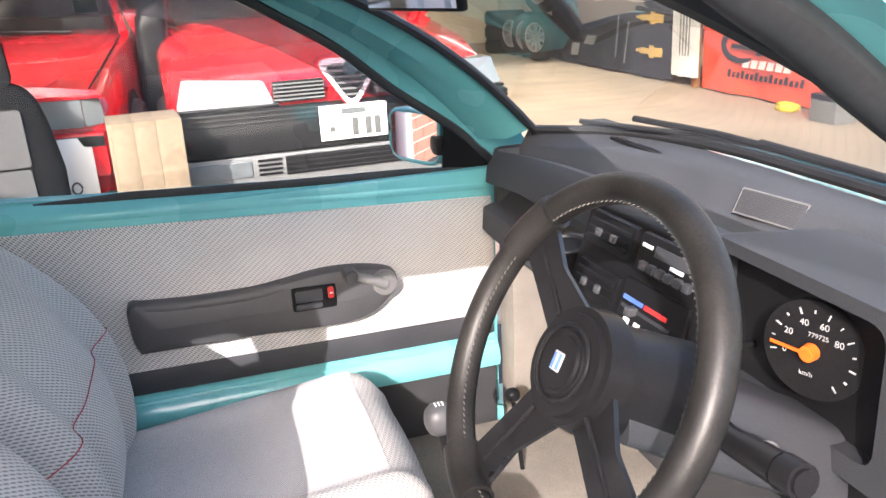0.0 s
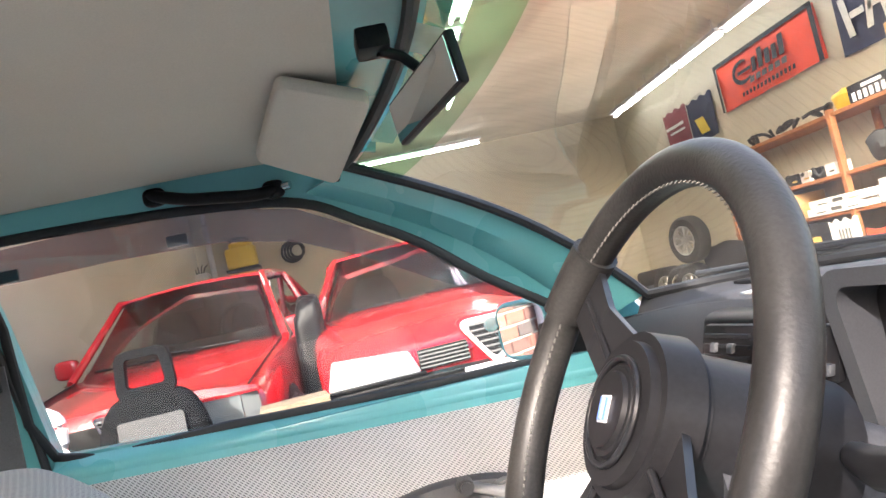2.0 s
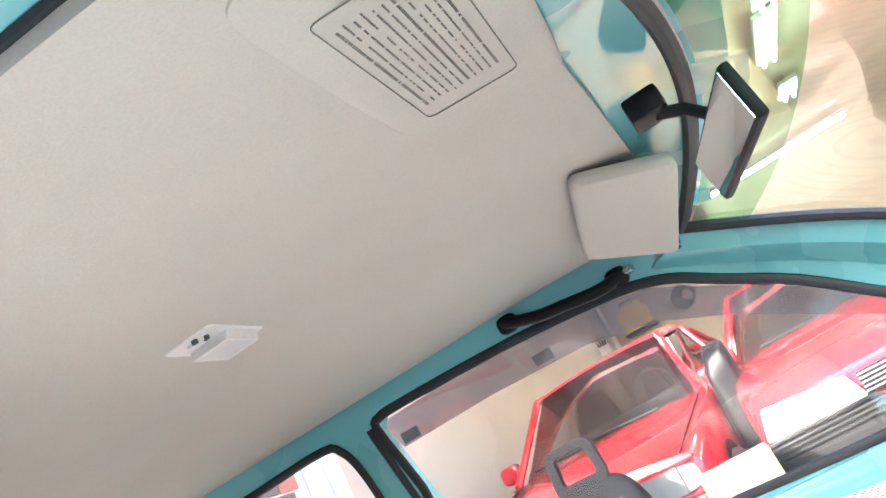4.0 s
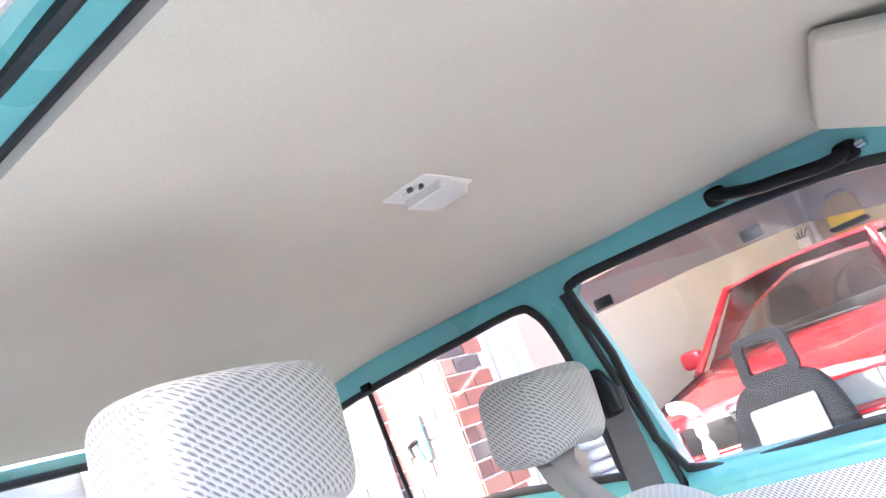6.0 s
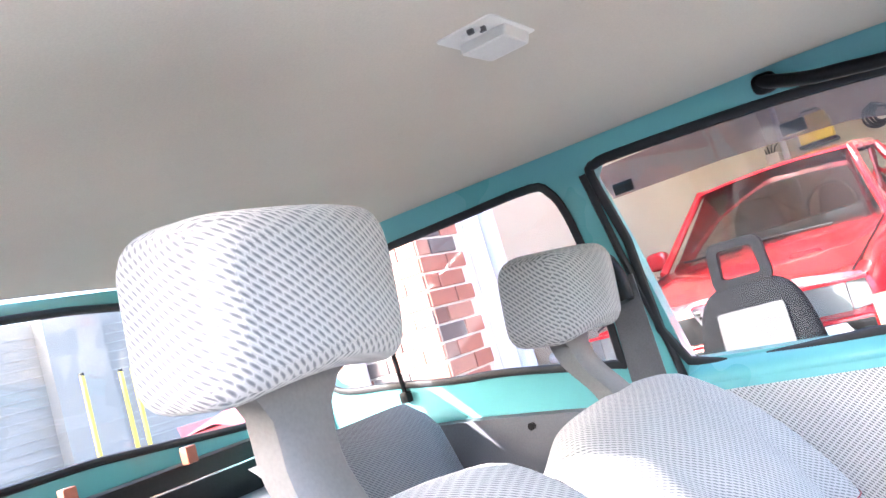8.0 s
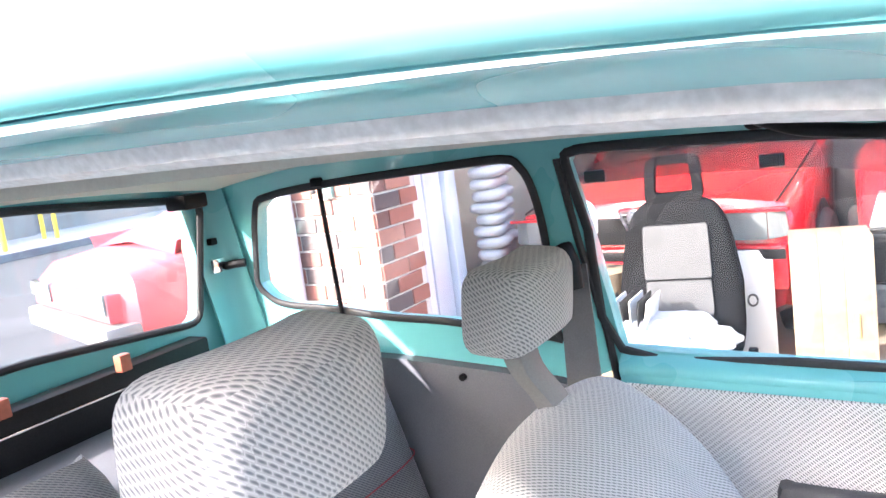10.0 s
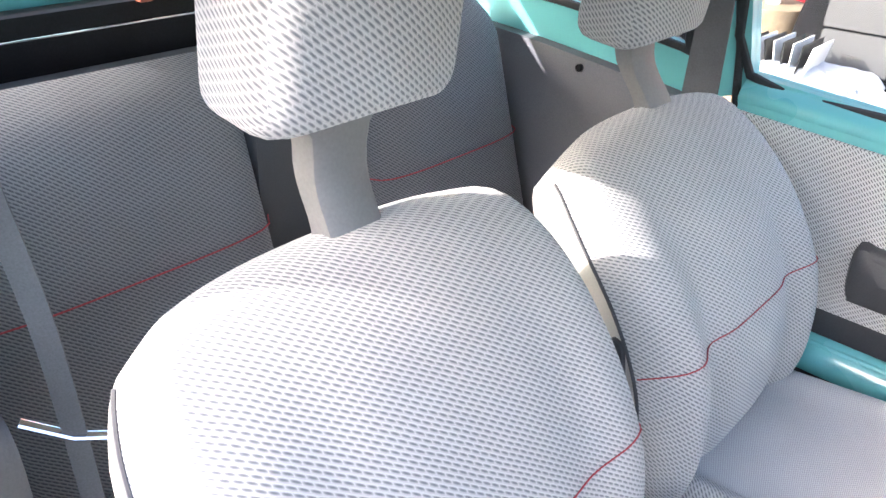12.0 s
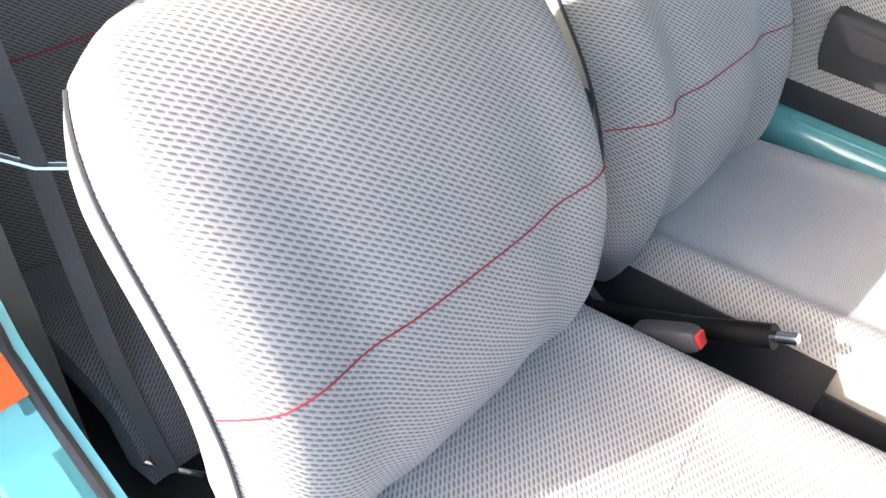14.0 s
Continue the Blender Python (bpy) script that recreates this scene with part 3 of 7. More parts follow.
part("bulkhead", box(1.0, 1.05, -0.6, 0.6, 0.26, 0.93), DARK_CARPET, body)
part("footwell_side", box(0.80, 1.0, 0.50, 0.58, 0.28, 0.78, 0.02), CARPET, body, "beige kick panel")
part("footwell_mat", box(0.55, 1.0, 0.10, 0.55, 0.288, 0.315, 0.01), CARPET, body, "beige floor mat")
part("door_sill", box(-0.15, 0.86, 0.565, 0.66, 0.26, 0.34, 0.02), TEAL, body)
part("belt_cover", tube([(-0.230, 0.545, 1.085), (-0.212, 0.535, 1.060), (-0.205, 0.53, 1.02)], lambda t: 0.026 - 0.008 * t, 10), BLACK, body, "black upper belt anchor cover")
g = [[(-0.238 + 0.0 * t, 0.553 - 0.012 * t, 1.06 - 0.22 * t), (-0.185 + 0.01 * t, 0.552 - 0.012 * t, 1.06 - 0.22 * t)] for t in [i / 6 for i in range(7)]]
part("belt_webbing", sheet(g, 0.003), BELT, body, "grey seat belt webbing")
part("orange_label", sheet([[(x, y, z) for y in (-0.640, -0.598)] for x, z in ((-0.166, 0.614), (-0.1945, 0.6475))], 0.001), ORANGE, body, "orange sticker on the door pillar")
part("pillar_face", slab(round_corners([(0.005, 0.28), (0.0, 0.38), (-0.02, 0.46), (-0.07, 0.525), (-0.145, 0.585), (-0.195, 0.645), (-0.215, 0.75), (-0.225, 0.9), (-0.232, 1.1), (-0.24, 1.2), (-0.30, 1.2), (-0.29, 0.9), (-0.285, 0.62), (-0.24, 0.28)], 0.02), [], 0.075,
                         lambda u, v, w: Vector((u, -0.662 + 0.2 * max(0, v - 0.9) + w, v))), TEAL, body)


# outer skin, nose and wheels
for s in (-1, 1):
    part("quarter_skin", slab(round_corners([(-0.22, 0.345), (-0.22, 0.88), (-1.06, 0.92), (-1.12, 0.5), (-1.06, 0.26)], 0.05), [], 0.02, lambda u, v, w: Vector((u, s * (0.645 + w - 0.06 * max(0, v - 0.7)), v))), TEAL, body)
    part("front_wing", slab(round_corners([(0.86, 0.24), (0.86, 0.88), (1.10, 0.87), (1.70, 0.72), (1.76, 0.5), (1.70, 0.26)], 0.05), [], 0.02, lambda u, v, w: Vector((u, s * (0.630 + w), v))), TEAL, body)
    for x in (1.28, -0.78):
        wh = part("wheel", cyl((x, s * 0.56, 0.31), (x, s * 0.665, 0.31), 0.25, None, 32, bevel=0.02), RUBBER, body, "black tyre on steel wheel")
        part("hub_cap", cyl((x, s * 0.66, 0.31), (x, s * 0.672, 0.31), 0.15, 0.13, 28), CHROME, wh)
part("front_bumper", box(1.70, 1.80, -0.64, 0.64, 0.32, 0.52, 0.03), RUBBER, body, "black front bumper")
part("nose_panel", box(1.62, 1.74, -0.62, 0.62, 0.50, 0.74, 0.04), TEAL, body)
part("rear_bumper", box(-1.22, -1.10, -0.64, 0.64, 0.32, 0.52, 0.03), RUBBER, body, "black rear bumper")
part("tail_panel", box(-1.13, -1.06, -0.62, 0.62, 0.45, 0.84, 0.02), TEAL, body)


# ---- passenger door ----
door = thing("door_1", "turquoise car passenger door with grey cloth panel, closed", "door", (0.3, 0.6, 0.3))
door["kind"] = "structure"
dm = door.matrix_basis.inverted()


def dpart(name, bm, mat, label="", parent=None, smooth=True):
    bm.transform(dm)
    return part(name, bm, mat, parent or door, label, smooth)


g = []


def belt_z(x):
    return 0.845 - 0.040 * (x + 0.155) / 0.93


for k in range(13):
    t = k / 12
    g.append([(x, 0.577 - 0.006 * math.sin(math.pi * t), 0.558 + (belt_z(x) - 0.558) * t) for x in [-0.158 + 0.945 * i / 30 for i in range(31)]])
dpart("trim_panel", sheet(g, 0.01), CLOTH_DOOR, "grey diagonal twill cloth panel")
dpart("panel_seam", tube([(-0.15, 0.5735, 0.733), (0.2, 0.5725, 0.724), (0.5, 0.5725, 0.714), (0.78, 0.5735, 0.714)], 0.0016, 6), SEAM)
g = []
for k in range(7):
    t = k / 6
    g.append([(-0.158 + 0.945 * i / 20, 0.585 + 0.022 * t - 0.014 * math.sin(math.pi * t), belt_z(-0.158 + 0.945 * i / 20) + (0.006 + 0.040 * t)) for i in range(21)])
dpart("window_ledge", sheet(g, 0.006), TEAL)
dpart("lower_trim", box(-0.158, 0.787, 0.568, 0.59, 0.507, 0.560, 0.008), DARK_VINYL, "black vinyl lower strip")
dpart("door_shell", box(-0.158, 0.80, 0.582, 0.64, 0.30, 0.86, 0.006), TEAL)
g = [[(-0.155 + 0.945 * i / 20, 0.578 - 0.032 * math.sin(t * 2.2) ** 0.7, 0.505 - 0.062 * t) for i in range(21)] for t in [k / 8 for k in range(9)]]
dpart("lower_step", sheet(g, 0.004), TEAL)
dpart("step_ridge", tube([(-0.15, 0.5655, 0.492), (0.3, 0.5645, 0.494), (0.78, 0.5655, 0.494)], 0.005, 8), TEAL)
dpart("lower_carpet", box(-0.155, 0.787, 0.560, 0.581, 0.29, 0.443, 0.008), DARK_CARPET, "black carpeted foot of the door")
ARM = [(0.092, 0.699), (0.14, 0.695), (0.29, 0.694), (0.335, 0.697), (0.37, 0.702), (0.43, 0.711), (0.49, 0.711), (0.545, 0.703), (0.575, 0.690), (0.582, 0.665), (0.565, 0.638), (0.535, 0.612),
       (0.49, 0.598), (0.42, 0.596), (0.30, 0.600), (0.12, 0.600), (0.098, 0.604), (0.088, 0.64)]
loop = smooth_loop([Vector((a, b, 0)) for a, b in ARM], 3)
ctr = Vector((0.33, 0.66, 0))
g = []
for k, (sc, dep) in enumerate(((1.0, 0.574), (1.0, 0.556), (0.97, 0.545), (0.9, 0.538), (0.6, 0.532), (0.0, 0.530))):
    row = []
    for q in loop:
        c = Vector((min(max(q.x, 0.14), 0.5), 0.650, 0))
        v = c + (q - c) * sc
        row.append((v.x, dep , v.y))
    g.append(row)
arm = dpart("armrest", sheet(g, ring=True), PLASTIC, "dark grey moulded armrest")
dpart("pull_ridge", tube(smooth_loop([(0.110, 0.551, 0.686), (0.2, 0.548, 0.682), (0.30, 0.548, 0.682), (0.36, 0.550, 0.688)], 5, False), 0.016, 12), PLASTIC, "", arm)
dpart("handle_bezel", box(0.374, 0.460, 0.527, 0.540, 0.640, 0.688, 0.008), BLACK, "black inner door handle bezel", arm)
dpart("handle_lever", box(0.381, 0.430, 0.521, 0.529, 0.646, 0.657, 0.004), HOOD, "", arm)
dpart("handle_recess", box(0.382, 0.432, 0.5255, 0.5275, 0.660, 0.682, 0.002), DARK_VINYL, "", arm)
dpart("lock_tab", box(0.442, 0.453, 0.521, 0.528, 0.662, 0.684, 0.003), RED_BTN, "red lock slider", arm)
dpart("lock_mark", box(0.445, 0.451, 0.5198, 0.5212, 0.672, 0.6745, 0.0), WHITE_PRINT, "", arm)
crank = dpart("window_crank", cyl((0.552, 0.540, 0.674), (0.552, 0.517, 0.674), 0.026, 0.022, 24, bevel=0.004), GREYPOST, "dark grey window winder")
dpart("crank_arm", tube([(0.552, 0.519, 0.674), (0.53, 0.517, 0.686), (0.488, 0.513, 0.704)], lambda t: 0.011 - 0.003 * t, 10), GREYPOST, "", crank)
dpart("crank_knob", cyl((0.485, 0.532, 0.704), (0.485, 0.500, 0.704), 0.015, 0.013, 16, bevel=0.004), PLASTIC, "", crank)
p = dpart("door_glass", slab(DOOR_WIN, [], 0.004, lambda u, v, w: Vector((u, side_y(v) + 0.014 + w, v))), PANE, "clear side window")
p.visible_shadow = False
dpart("mirror_corner", slab([(0.70, 0.862), (0.80, 0.858), (0.775, 0.892), (0.705, 0.955)], [], 0.006, lambda u, v, w: Vector((u, side_y(v) - 0.002 + w, v))), BLACK, "black mirror mounting corner")
# smoked rain visor outside the glass
VISOR = [(-0.205, 1.245), (0.0, 1.250), (0.18, 1.242), (0.315, 1.212), (0.41, 1.160), (0.539, 1.082), (0.62, 1.028), (0.68, 0.975), (0.60, 1.000), (0.52, 1.045), (0.40, 1.115),
         (0.30, 1.160), (0.18, 1.185), (0.0, 1.192), (-0.19, 1.190)]
p = dpart("rain_visor", slab(VISOR, [], 0.003, lambda u, v, w: Vector((u, side_y(v) + 0.035 + 0.25 * (1.25 - v) * (0.3) + w, v))), SMOKE, "smoked plastic rain visor")
p.visible_shadow = False
for x in (-0.165, 0.11):
    dpart("visor_pad", box(x - 0.018, x + 0.018, side_y(1.2) + 0.03, side_y(1.2) + 0.038, 1.192, 1.212, 0.003), DARK_VINYL, "")
# outside mirror
mir = part("door_mirror", pillow(0.045, 0.085, 0.058, 4.0), TEAL, door, "turquoise door mirror", True, dm @ Matrix.Translation((0.715, 0.715, 0.915)) @ pose(0, 0, 0, 0, 0, 25))
part("mirror_glass", box(-0.050, -0.044, -0.072, 0.072, -0.047, 0.047, 0.0), MIRROR, mir, "door mirror glass", False)
part("mirror_rim", tube([(-0.045, 0.078 * math.copysign(abs(math.cos(a)) ** 0.5, math.cos(a)), 0.052 * math.copysign(abs(math.sin(a)) ** 0.5, math.sin(a))) for a in [2 * math.pi * k / 40 for k in range(40)]], 0.006, 8, True), TEAL, mir)
dpart("mirror_arm", box(0.69, 0.74, 0.61, 0.66, 0.885, 0.925, 0.012), BLACK)


# ---- dashboard ----
dash = thing("dashboard", "dark grey moulded plastic dashboard with vents and dials", "dashboard")


def dash_profile(y):
    """x, z outline of the dash top and face at y."""
    f = max(-1, min(1, y / 0.54))
    back = 0.862 + 0.185 * (1 - f ** 4)
    knee = 0.062 * min(1, max(0, (-0.12 - y) / 0.05))
    k = 0.012 + (0.034 * f * f if f > 0 else 0.03 * f ** 6)
    return [(back, 0.70), (back, 0.932)] + [(back + (0.79 - back) * a, z + 0.012 - k) for a, z in ((0.20, 0.940), (0.30, 0.938), (0.36, 0.930), (0.42, 0.902), (0.47, 0.893), (0.62, 0.900), (0.78, 0.918), (0.90, 0.932), (0.96, 0.934))] + [(0.790, 0.938 - k), (0.775, 0.915 - k), (0.772, 0.885 - k), (0.790, 0.865),
            (0.815, 0.855), (0.822, 0.82), (0.80 + knee * 0.6, 0.80), (0.765 + knee, 0.79), (0.762 + knee, 0.745), (0.79 + knee * 0.7, 0.715), (0.86, 0.69)]


g = [[(q[0], y, q[1]) for q in dash_profile(y)] for y in [0.555 - 1.11 * i / 40 for i in range(41)]]
bm = sheet(g, ring=True)
part("dash_moulding", bm, DASH, dash)
part("dash_end", box(0.79, 0.90, 0.545, 0.566, 0.72, 0.905, 0.015), DASH, dash)
GR = pose(0.945, -0.044, 0.918, 0, -62, 9)
sp = part("speaker_grille", box(-0.018, 0.018, -0.054, 0.054, -0.030, 0.004, 0.003), DASH, dash, "rectangular grille on the dash top", True, GR)
bm = bmesh.new()
for i in range(12):
    x = -0.0150 + 0.0026 * i
    box(x, x + 0.0010, -0.050, 0.050, 0.0035, 0.0044, bm=bm)
part("grille_slats", bm, PLASTIC, sp, smooth=False)
part("grille_frame", tube([(-0.0172, -0.0532, 0.0035), (0.0172, -0.0532, 0.0035), (0.0172, 0.0532, 0.0035), (-0.0172, 0.0532, 0.0035)], 0.0015, 6, True), GREYPOST, sp)
part("demister_slot", box(0.965, 0.98, -0.40, 0.05, 0.930, 0.9345, 0.002), BLACK, dash)
part("demister_slot", box(0.965, 0.98, 0.12, 0.42, 0.925, 0.931, 0.002), BLACK, dash)
# centre stack, canted
stack = part("centre_panel", slab(round_corners([(0.855, 0.930), (0.775, 0.925), (0.768, 0.920), (0.765, 0.775), (0.78, 0.755), (0.86, 0.75)], 0.01), [], 0.262,
                                  lambda u, v, w: Vector((u, -0.142 + w, v))), BLACK, dash, "black centre panel")
XF = 0.7655
for y0, y1, z0, z1 in ((0.0, 0.105, 0.872, 0.915), (0.005, 0.105, 0.805, 0.85)):
    part("vent_frame", box(XF - 0.006, XF + 0.004, y0, y1, z0, z1, 0.004), BLACK, stack)
    for k in range(3):
        z = z0 + (z1 - z0) * (k + 1) / 4
        part("vent_slat", box(XF - 0.010, XF - 0.004, y0 + 0.006, y1 - 0.006, z - 0.0022, z + 0.0022, 0.001), BLACK, stack)
    for k in range(2):
        y = y0 + (y1 - y0) * (k + 1) / 3
        part("vent_tab", box(XF - 0.014, XF - 0.009, y - 0.006, y + 0.006, z0 + 0.016, z0 + 0.026, 0.002), PLASTIC, stack)
part("radio", box(XF - 0.005, XF + 0.003, -0.128, -0.012, 0.868, 0.915, 0.003), BLACK, stack, "black radio with worn keys")
for k in range(6):
    part("radio_key", box(XF - 0.011, XF - 0.004, -0.124 + 0.017 * k, -0.111 + 0.017 * k, 0.874, 0.884, 0.002), DARK_VINYL, stack)
part("radio_display", box(XF - 0.0065, XF - 0.004, -0.112, -0.045, 0.893, 0.906, 0.001), DARK_VINYL, stack)
for z, y0, y1 in ((0.90, -0.04, -0.02), (0.888, -0.104, -0.08)):
    part("radio_mark", box(XF - 0.0075, XF - 0.006, y0, y1, z, z + 0.004, 0), WHITE_PRINT, stack)
hp = part("heater_panel", box(XF - 0.005, XF + 0.003, -0.13, -0.005, 0.785, 0.858, 0.004), BLACK, stack, "heater panel with blue to red scale")
part("cold_scale", box(XF - 0.0065, XF - 0.004, -0.052, -0.012, 0.832, 0.837, 0), BLUE_BTN, hp)
part("hot_scale", box(XF - 0.0065, XF - 0.004, -0.10, -0.056, 0.832, 0.837, 0), RED_BTN, hp)
part("slider_slot", box(XF - 0.0062, XF - 0.004, -0.11, -0.012, 0.822, 0.826, 0), DARK_VINYL, hp)
part("slider_knob", box(XF - 0.016, XF - 0.004, -0.045, -0.032, 0.819, 0.829, 0.002), PLASTIC, hp)
for k in range(4):
    part("mode_mark", box(XF - 0.0065, XF - 0.004, -0.035 - 0.022 * k, -0.024 - 0.022 * k, 0.804, 0.812, 0), WHITE_PRINT, hp)
part("mode_knob", box(XF - 0.016, XF - 0.004, -0.062, -0.048, 0.793, 0.801, 0.002), PLASTIC, hp)
cup = part("cup_holder", cyl((0.735, 0.135, 0.845), (0.735, 0.135, 0.80), 0.036, 0.032, 28), BLACK, dash, "black round cup holder")
part("cup_ring", tube([(0.735 + 0.037 * math.cos(a), 0.135 + 0.037 * math.sin(a), 0.846) for a in [2 * math.pi * k / 32 for k in range(32)]], 0.004, 8, True), BLACK, cup)
M = Matrix(((1, -0.06, 0.30, -0.30 * 0.915 - 0.0024), (0, 1, 0, -0.033), (0, 0, 1, 0), (0, 0, 0, 1)))
for ob in [stack] + list(stack.children) + list(hp.children):
    ob.data.transform(M)
part("lower_dash", box(0.79, 0.86, 0.12, 0.55, 0.70, 0.80, 0.03), BLACK, dash)
part("dash_card", box(0.80, 0.825, 0.01, 0.07, 0.9385, 0.941, 0.001), WHITE_PRINT, dash, "white card on the dash top")

# instrument binnacle
DIAL_PRINT = material("dial_print", (0.34, 0.35, 0.35), 0.6, 0, 0.05, 100, 0.1, 20)
HY = -0.255
hood = part("instrument_hood", slab(round_corners([(-0.205, 0.966), (-0.205, 0.79), (0.066, 0.79), (0.062, 0.966)], 0.03, 5),
                                    [round_corners([(-0.180, 0.952), (-0.170, 0.815), (0.046, 0.815), (0.044, 0.952)], 0.02, 5)], 0.15,
                                    lambda u, v, w: Vector((0.735 + w + 0.10 * max(0, 0.96 - v), HY + u, v - 0.10 * w))), HOOD, dash, "dark grey hood round the instruments")
face = part("dial_face", box(0.770, 0.776, HY - 0.20, HY + 0.06, 0.80, 0.955), BLACK, dash, "black instrument panel")


def dial(cy, cz, r, marks, words, needle, col, first=-10.0, step=21.9, turn=0.0):
    R0 = Matrix.Translation((0.757 - 0.0007 * turn, cy, cz)) @ Matrix.Rotation(radians(turn), 4, "Z") @ Matrix.Translation((-0.757, -cy, -cz))
    bm = cyl((0.7765, cy, cz), (0.7695, cy, cz), r + 0.006, None, 40)
    bm.transform(R0)
    part("dial_plate", bm, BLACK, face)
    for k in range(marks):
        a = radians(first + step * k)
        long = 0.006 if k % 2 == 0 else 0.003
        c, s = math.cos(a), math.sin(a)
        mm = R0 @ Matrix.Translation((0.7685, cy + c * (r - 0.004), cz + s * (r - 0.004))) @ Matrix.Rotation(a, 4, "X")
        part("dial_mark", box(-0.0006, 0.0006, -long / 2, long / 2, -0.0006, 0.0006, m=mm), DIAL_PRINT, face, smooth=False)
    for k, w in words:
        a = radians(first + step * k)
        m = R0 @ Matrix.Translation((0.7688, cy + math.cos(a) * (r - 0.015), cz + math.sin(a) * (r - 0.015))) @ Matrix(((0, 0, -1, 0), (-1, 0, 0, 0), (0, 1, 0, 0), (0, 0, 0, 1)))
        text_part(w, 0.0088, m, DIAL_PRINT, face)
    bm = cyl((0.769, cy, cz), (0.757, cy, cz), 0.0085, 0.0075, 20, bevel=0.002)
    bm.transform(R0)
    part("dial_hub", bm, col, face)
    a = radians(needle)
    mm = R0 @ Matrix.Translation((0.760, cy, cz)) @ Matrix.Rotation(a, 4, "X")
    part("needle", box(-0.0008, 0.0008, 0.0, r - 0.006, -0.0014, 0.0014, m=mm), col, face, smooth=False)


# seen from the driver's seat the scale runs clockwise, towards the car's right
SP = (-0.346, 0.889)
dial(SP[0], SP[1], 0.042, 13, ((0, "0"), (2, "20"), (4, "40"), (6, "60"), (8, "80")), 3, ORANGE, -14.0, 20.5, 20.0)
AXIS = Matrix(((0, 0, -1, 0), (-1, 0, 0, 0), (0, 1, 0, 0), (0, 0, 0, 1)))
RS = Matrix.Translation((0.743, SP[0], SP[1])) @ Matrix.Rotation(radians(20), 4, "Z")
text_part("km/h", 0.0065, RS @ Matrix.Translation((0.0118, 0.004, -0.024)) @ AXIS, DIAL_PRINT, face)
text_part("779725", 0.0065, RS @ Matrix.Translation((0.0118, -0.004, 0.015)) @ AXIS, DIAL_PRINT, face)
dial(-0.200, 0.856, 0.028, 13, (), -30, RED_BTN)
part("clock_pod", cyl((0.80, -0.200, 0.856), (0.7705, -0.200, 0.856), 0.040, 0.038, 28, bevel=0.003), HOOD, dash, "round dial pod")
part("trip_knob", cyl((0.77, -0.245, 0.85), (0.752, -0.245, 0.85), 0.004), BLACK, face)

column = part("column_shroud", slab(round_corners([(-0.05, -0.045), (0.05, -0.045), (0.042, 0.04), (-0.042, 0.04)], 0.02, 4), [], 0.26,
                                    lambda u, v, w: Vector((0.545 + w * 0.875, -0.337 + u, 0.905 - w * 0.485 + v))), HOOD, dash, "dark grey steering column shroud")
part("stalk", tube([(0.61, -0.40, 0.885), (0.60, -0.436, 0.888), (0.60, -0.49, 0.897)], lambda t: 0.008 + 0.005 * t, 12), BLACK, column, "black indicator stalk")
part("stalk_end", cyl((0.60, -0.49, 0.897), (0.60, -0.513, 0.901), 0.014, 0.013, 16, bevel=0.003), BLACK, column)
part("stalk", tube([(0.60, -0.31, 0.88), (0.59, -0.27, 0.882), (0.58, -0.22, 0.885)], lambda t: 0.008 + 0.003 * t, 12), BLACK, column, "black wiper stalk")
part("key_barrel", cyl((0.66, -0.405, 0.85), (0.65, -0.42, 0.846), 0.009, None, 16, bevel=0.002), GREYPOST, column)
part("knee_panel", box(0.80, 0.86, -0.56, -0.15, 0.66, 0.80, 0.03), BLACK, dash, "grey panel under the column")
part("switch_plate", box(0.775, 0.80, -0.52, -0.45, 0.80, 0.845, 0.006), GREYPOST, dash)

# ---- steering wheel ----
SILVER_PRINT = material("silver_print", (0.42, 0.43, 0.45), 0.4, 0.3, 0.05, 100, 0.1, 20)
wheel_m = Matrix.Translation((0.511, -0.344, 0.925))
N = Vector((-0.874, -0.074, 0.481)).normalized()
XA = Vector((0, -1, 0))
XA = (XA - N * XA.dot(N)).normalized()
YA = N.cross(XA)
wheel_m = wheel_m @ Matrix((XA, YA, N)).transposed().to_4x4()
wheel = thing("steering_wheel", "black leather three-spoke steering wheel with worn rim", "steering wheel", m=wheel_m)
R = 0.150
part("rim", tube([(R * math.cos(a), R * math.sin(a), 0) for a in [2 * math.pi * k / 72 for k in range(72)]], 0.0138, 16, True), LEATHER, wheel, "worn black leather rim")
bm = bmesh.new()
for k in range(150):
    a = 2 * math.pi * k / 150
    r = R - 0.0132
    c, s = math.cos(a), math.sin(a)
    mm = Matrix.Translation((r * c, r * s, 0.0055)) @ Matrix.Rotation(a + 0.5, 4, "Z")
    box(-0.0005, 0.0005, -0.0018, 0.0018, -0.0005, 0.0005, bm=bm, m=mm)
part("stitching", bm, WHITE_THREAD, wheel, "pale stitching inside the rim", False)
for deg in (148, 249, 332):
    a = radians(deg)
    m = Matrix.Rotation(a, 4, "Z")
    out = round_corners([(0.03, -0.026), (0.09, -0.018), (0.145, -0.022), (0.145, 0.022), (0.09, 0.018), (0.03, 0.026)], 0.006)
    spoke = part("spoke", slab(out, [], 0.005, lambda u, v, w: m @ Vector((u, v, -0.008 + w - 0.012 * max(0, 1 - (u - 0.03) / 0.06)))), SPOKE, wheel, "black spoke")
    part("spoke_wrap", tube([m @ Vector((R * math.cos(x), R * math.sin(x), 0)) for x in [-0.19 + 0.38 * k / 8 for k in range(9)]], 0.0172, 14), LEATHER, spoke)
    part("spoke_rib", tube([m @ Vector((0.05, 0.0, -0.004)), m @ Vector((0.125, 0.0, -0.0025))], 0.0025, 8), BLACK, spoke)
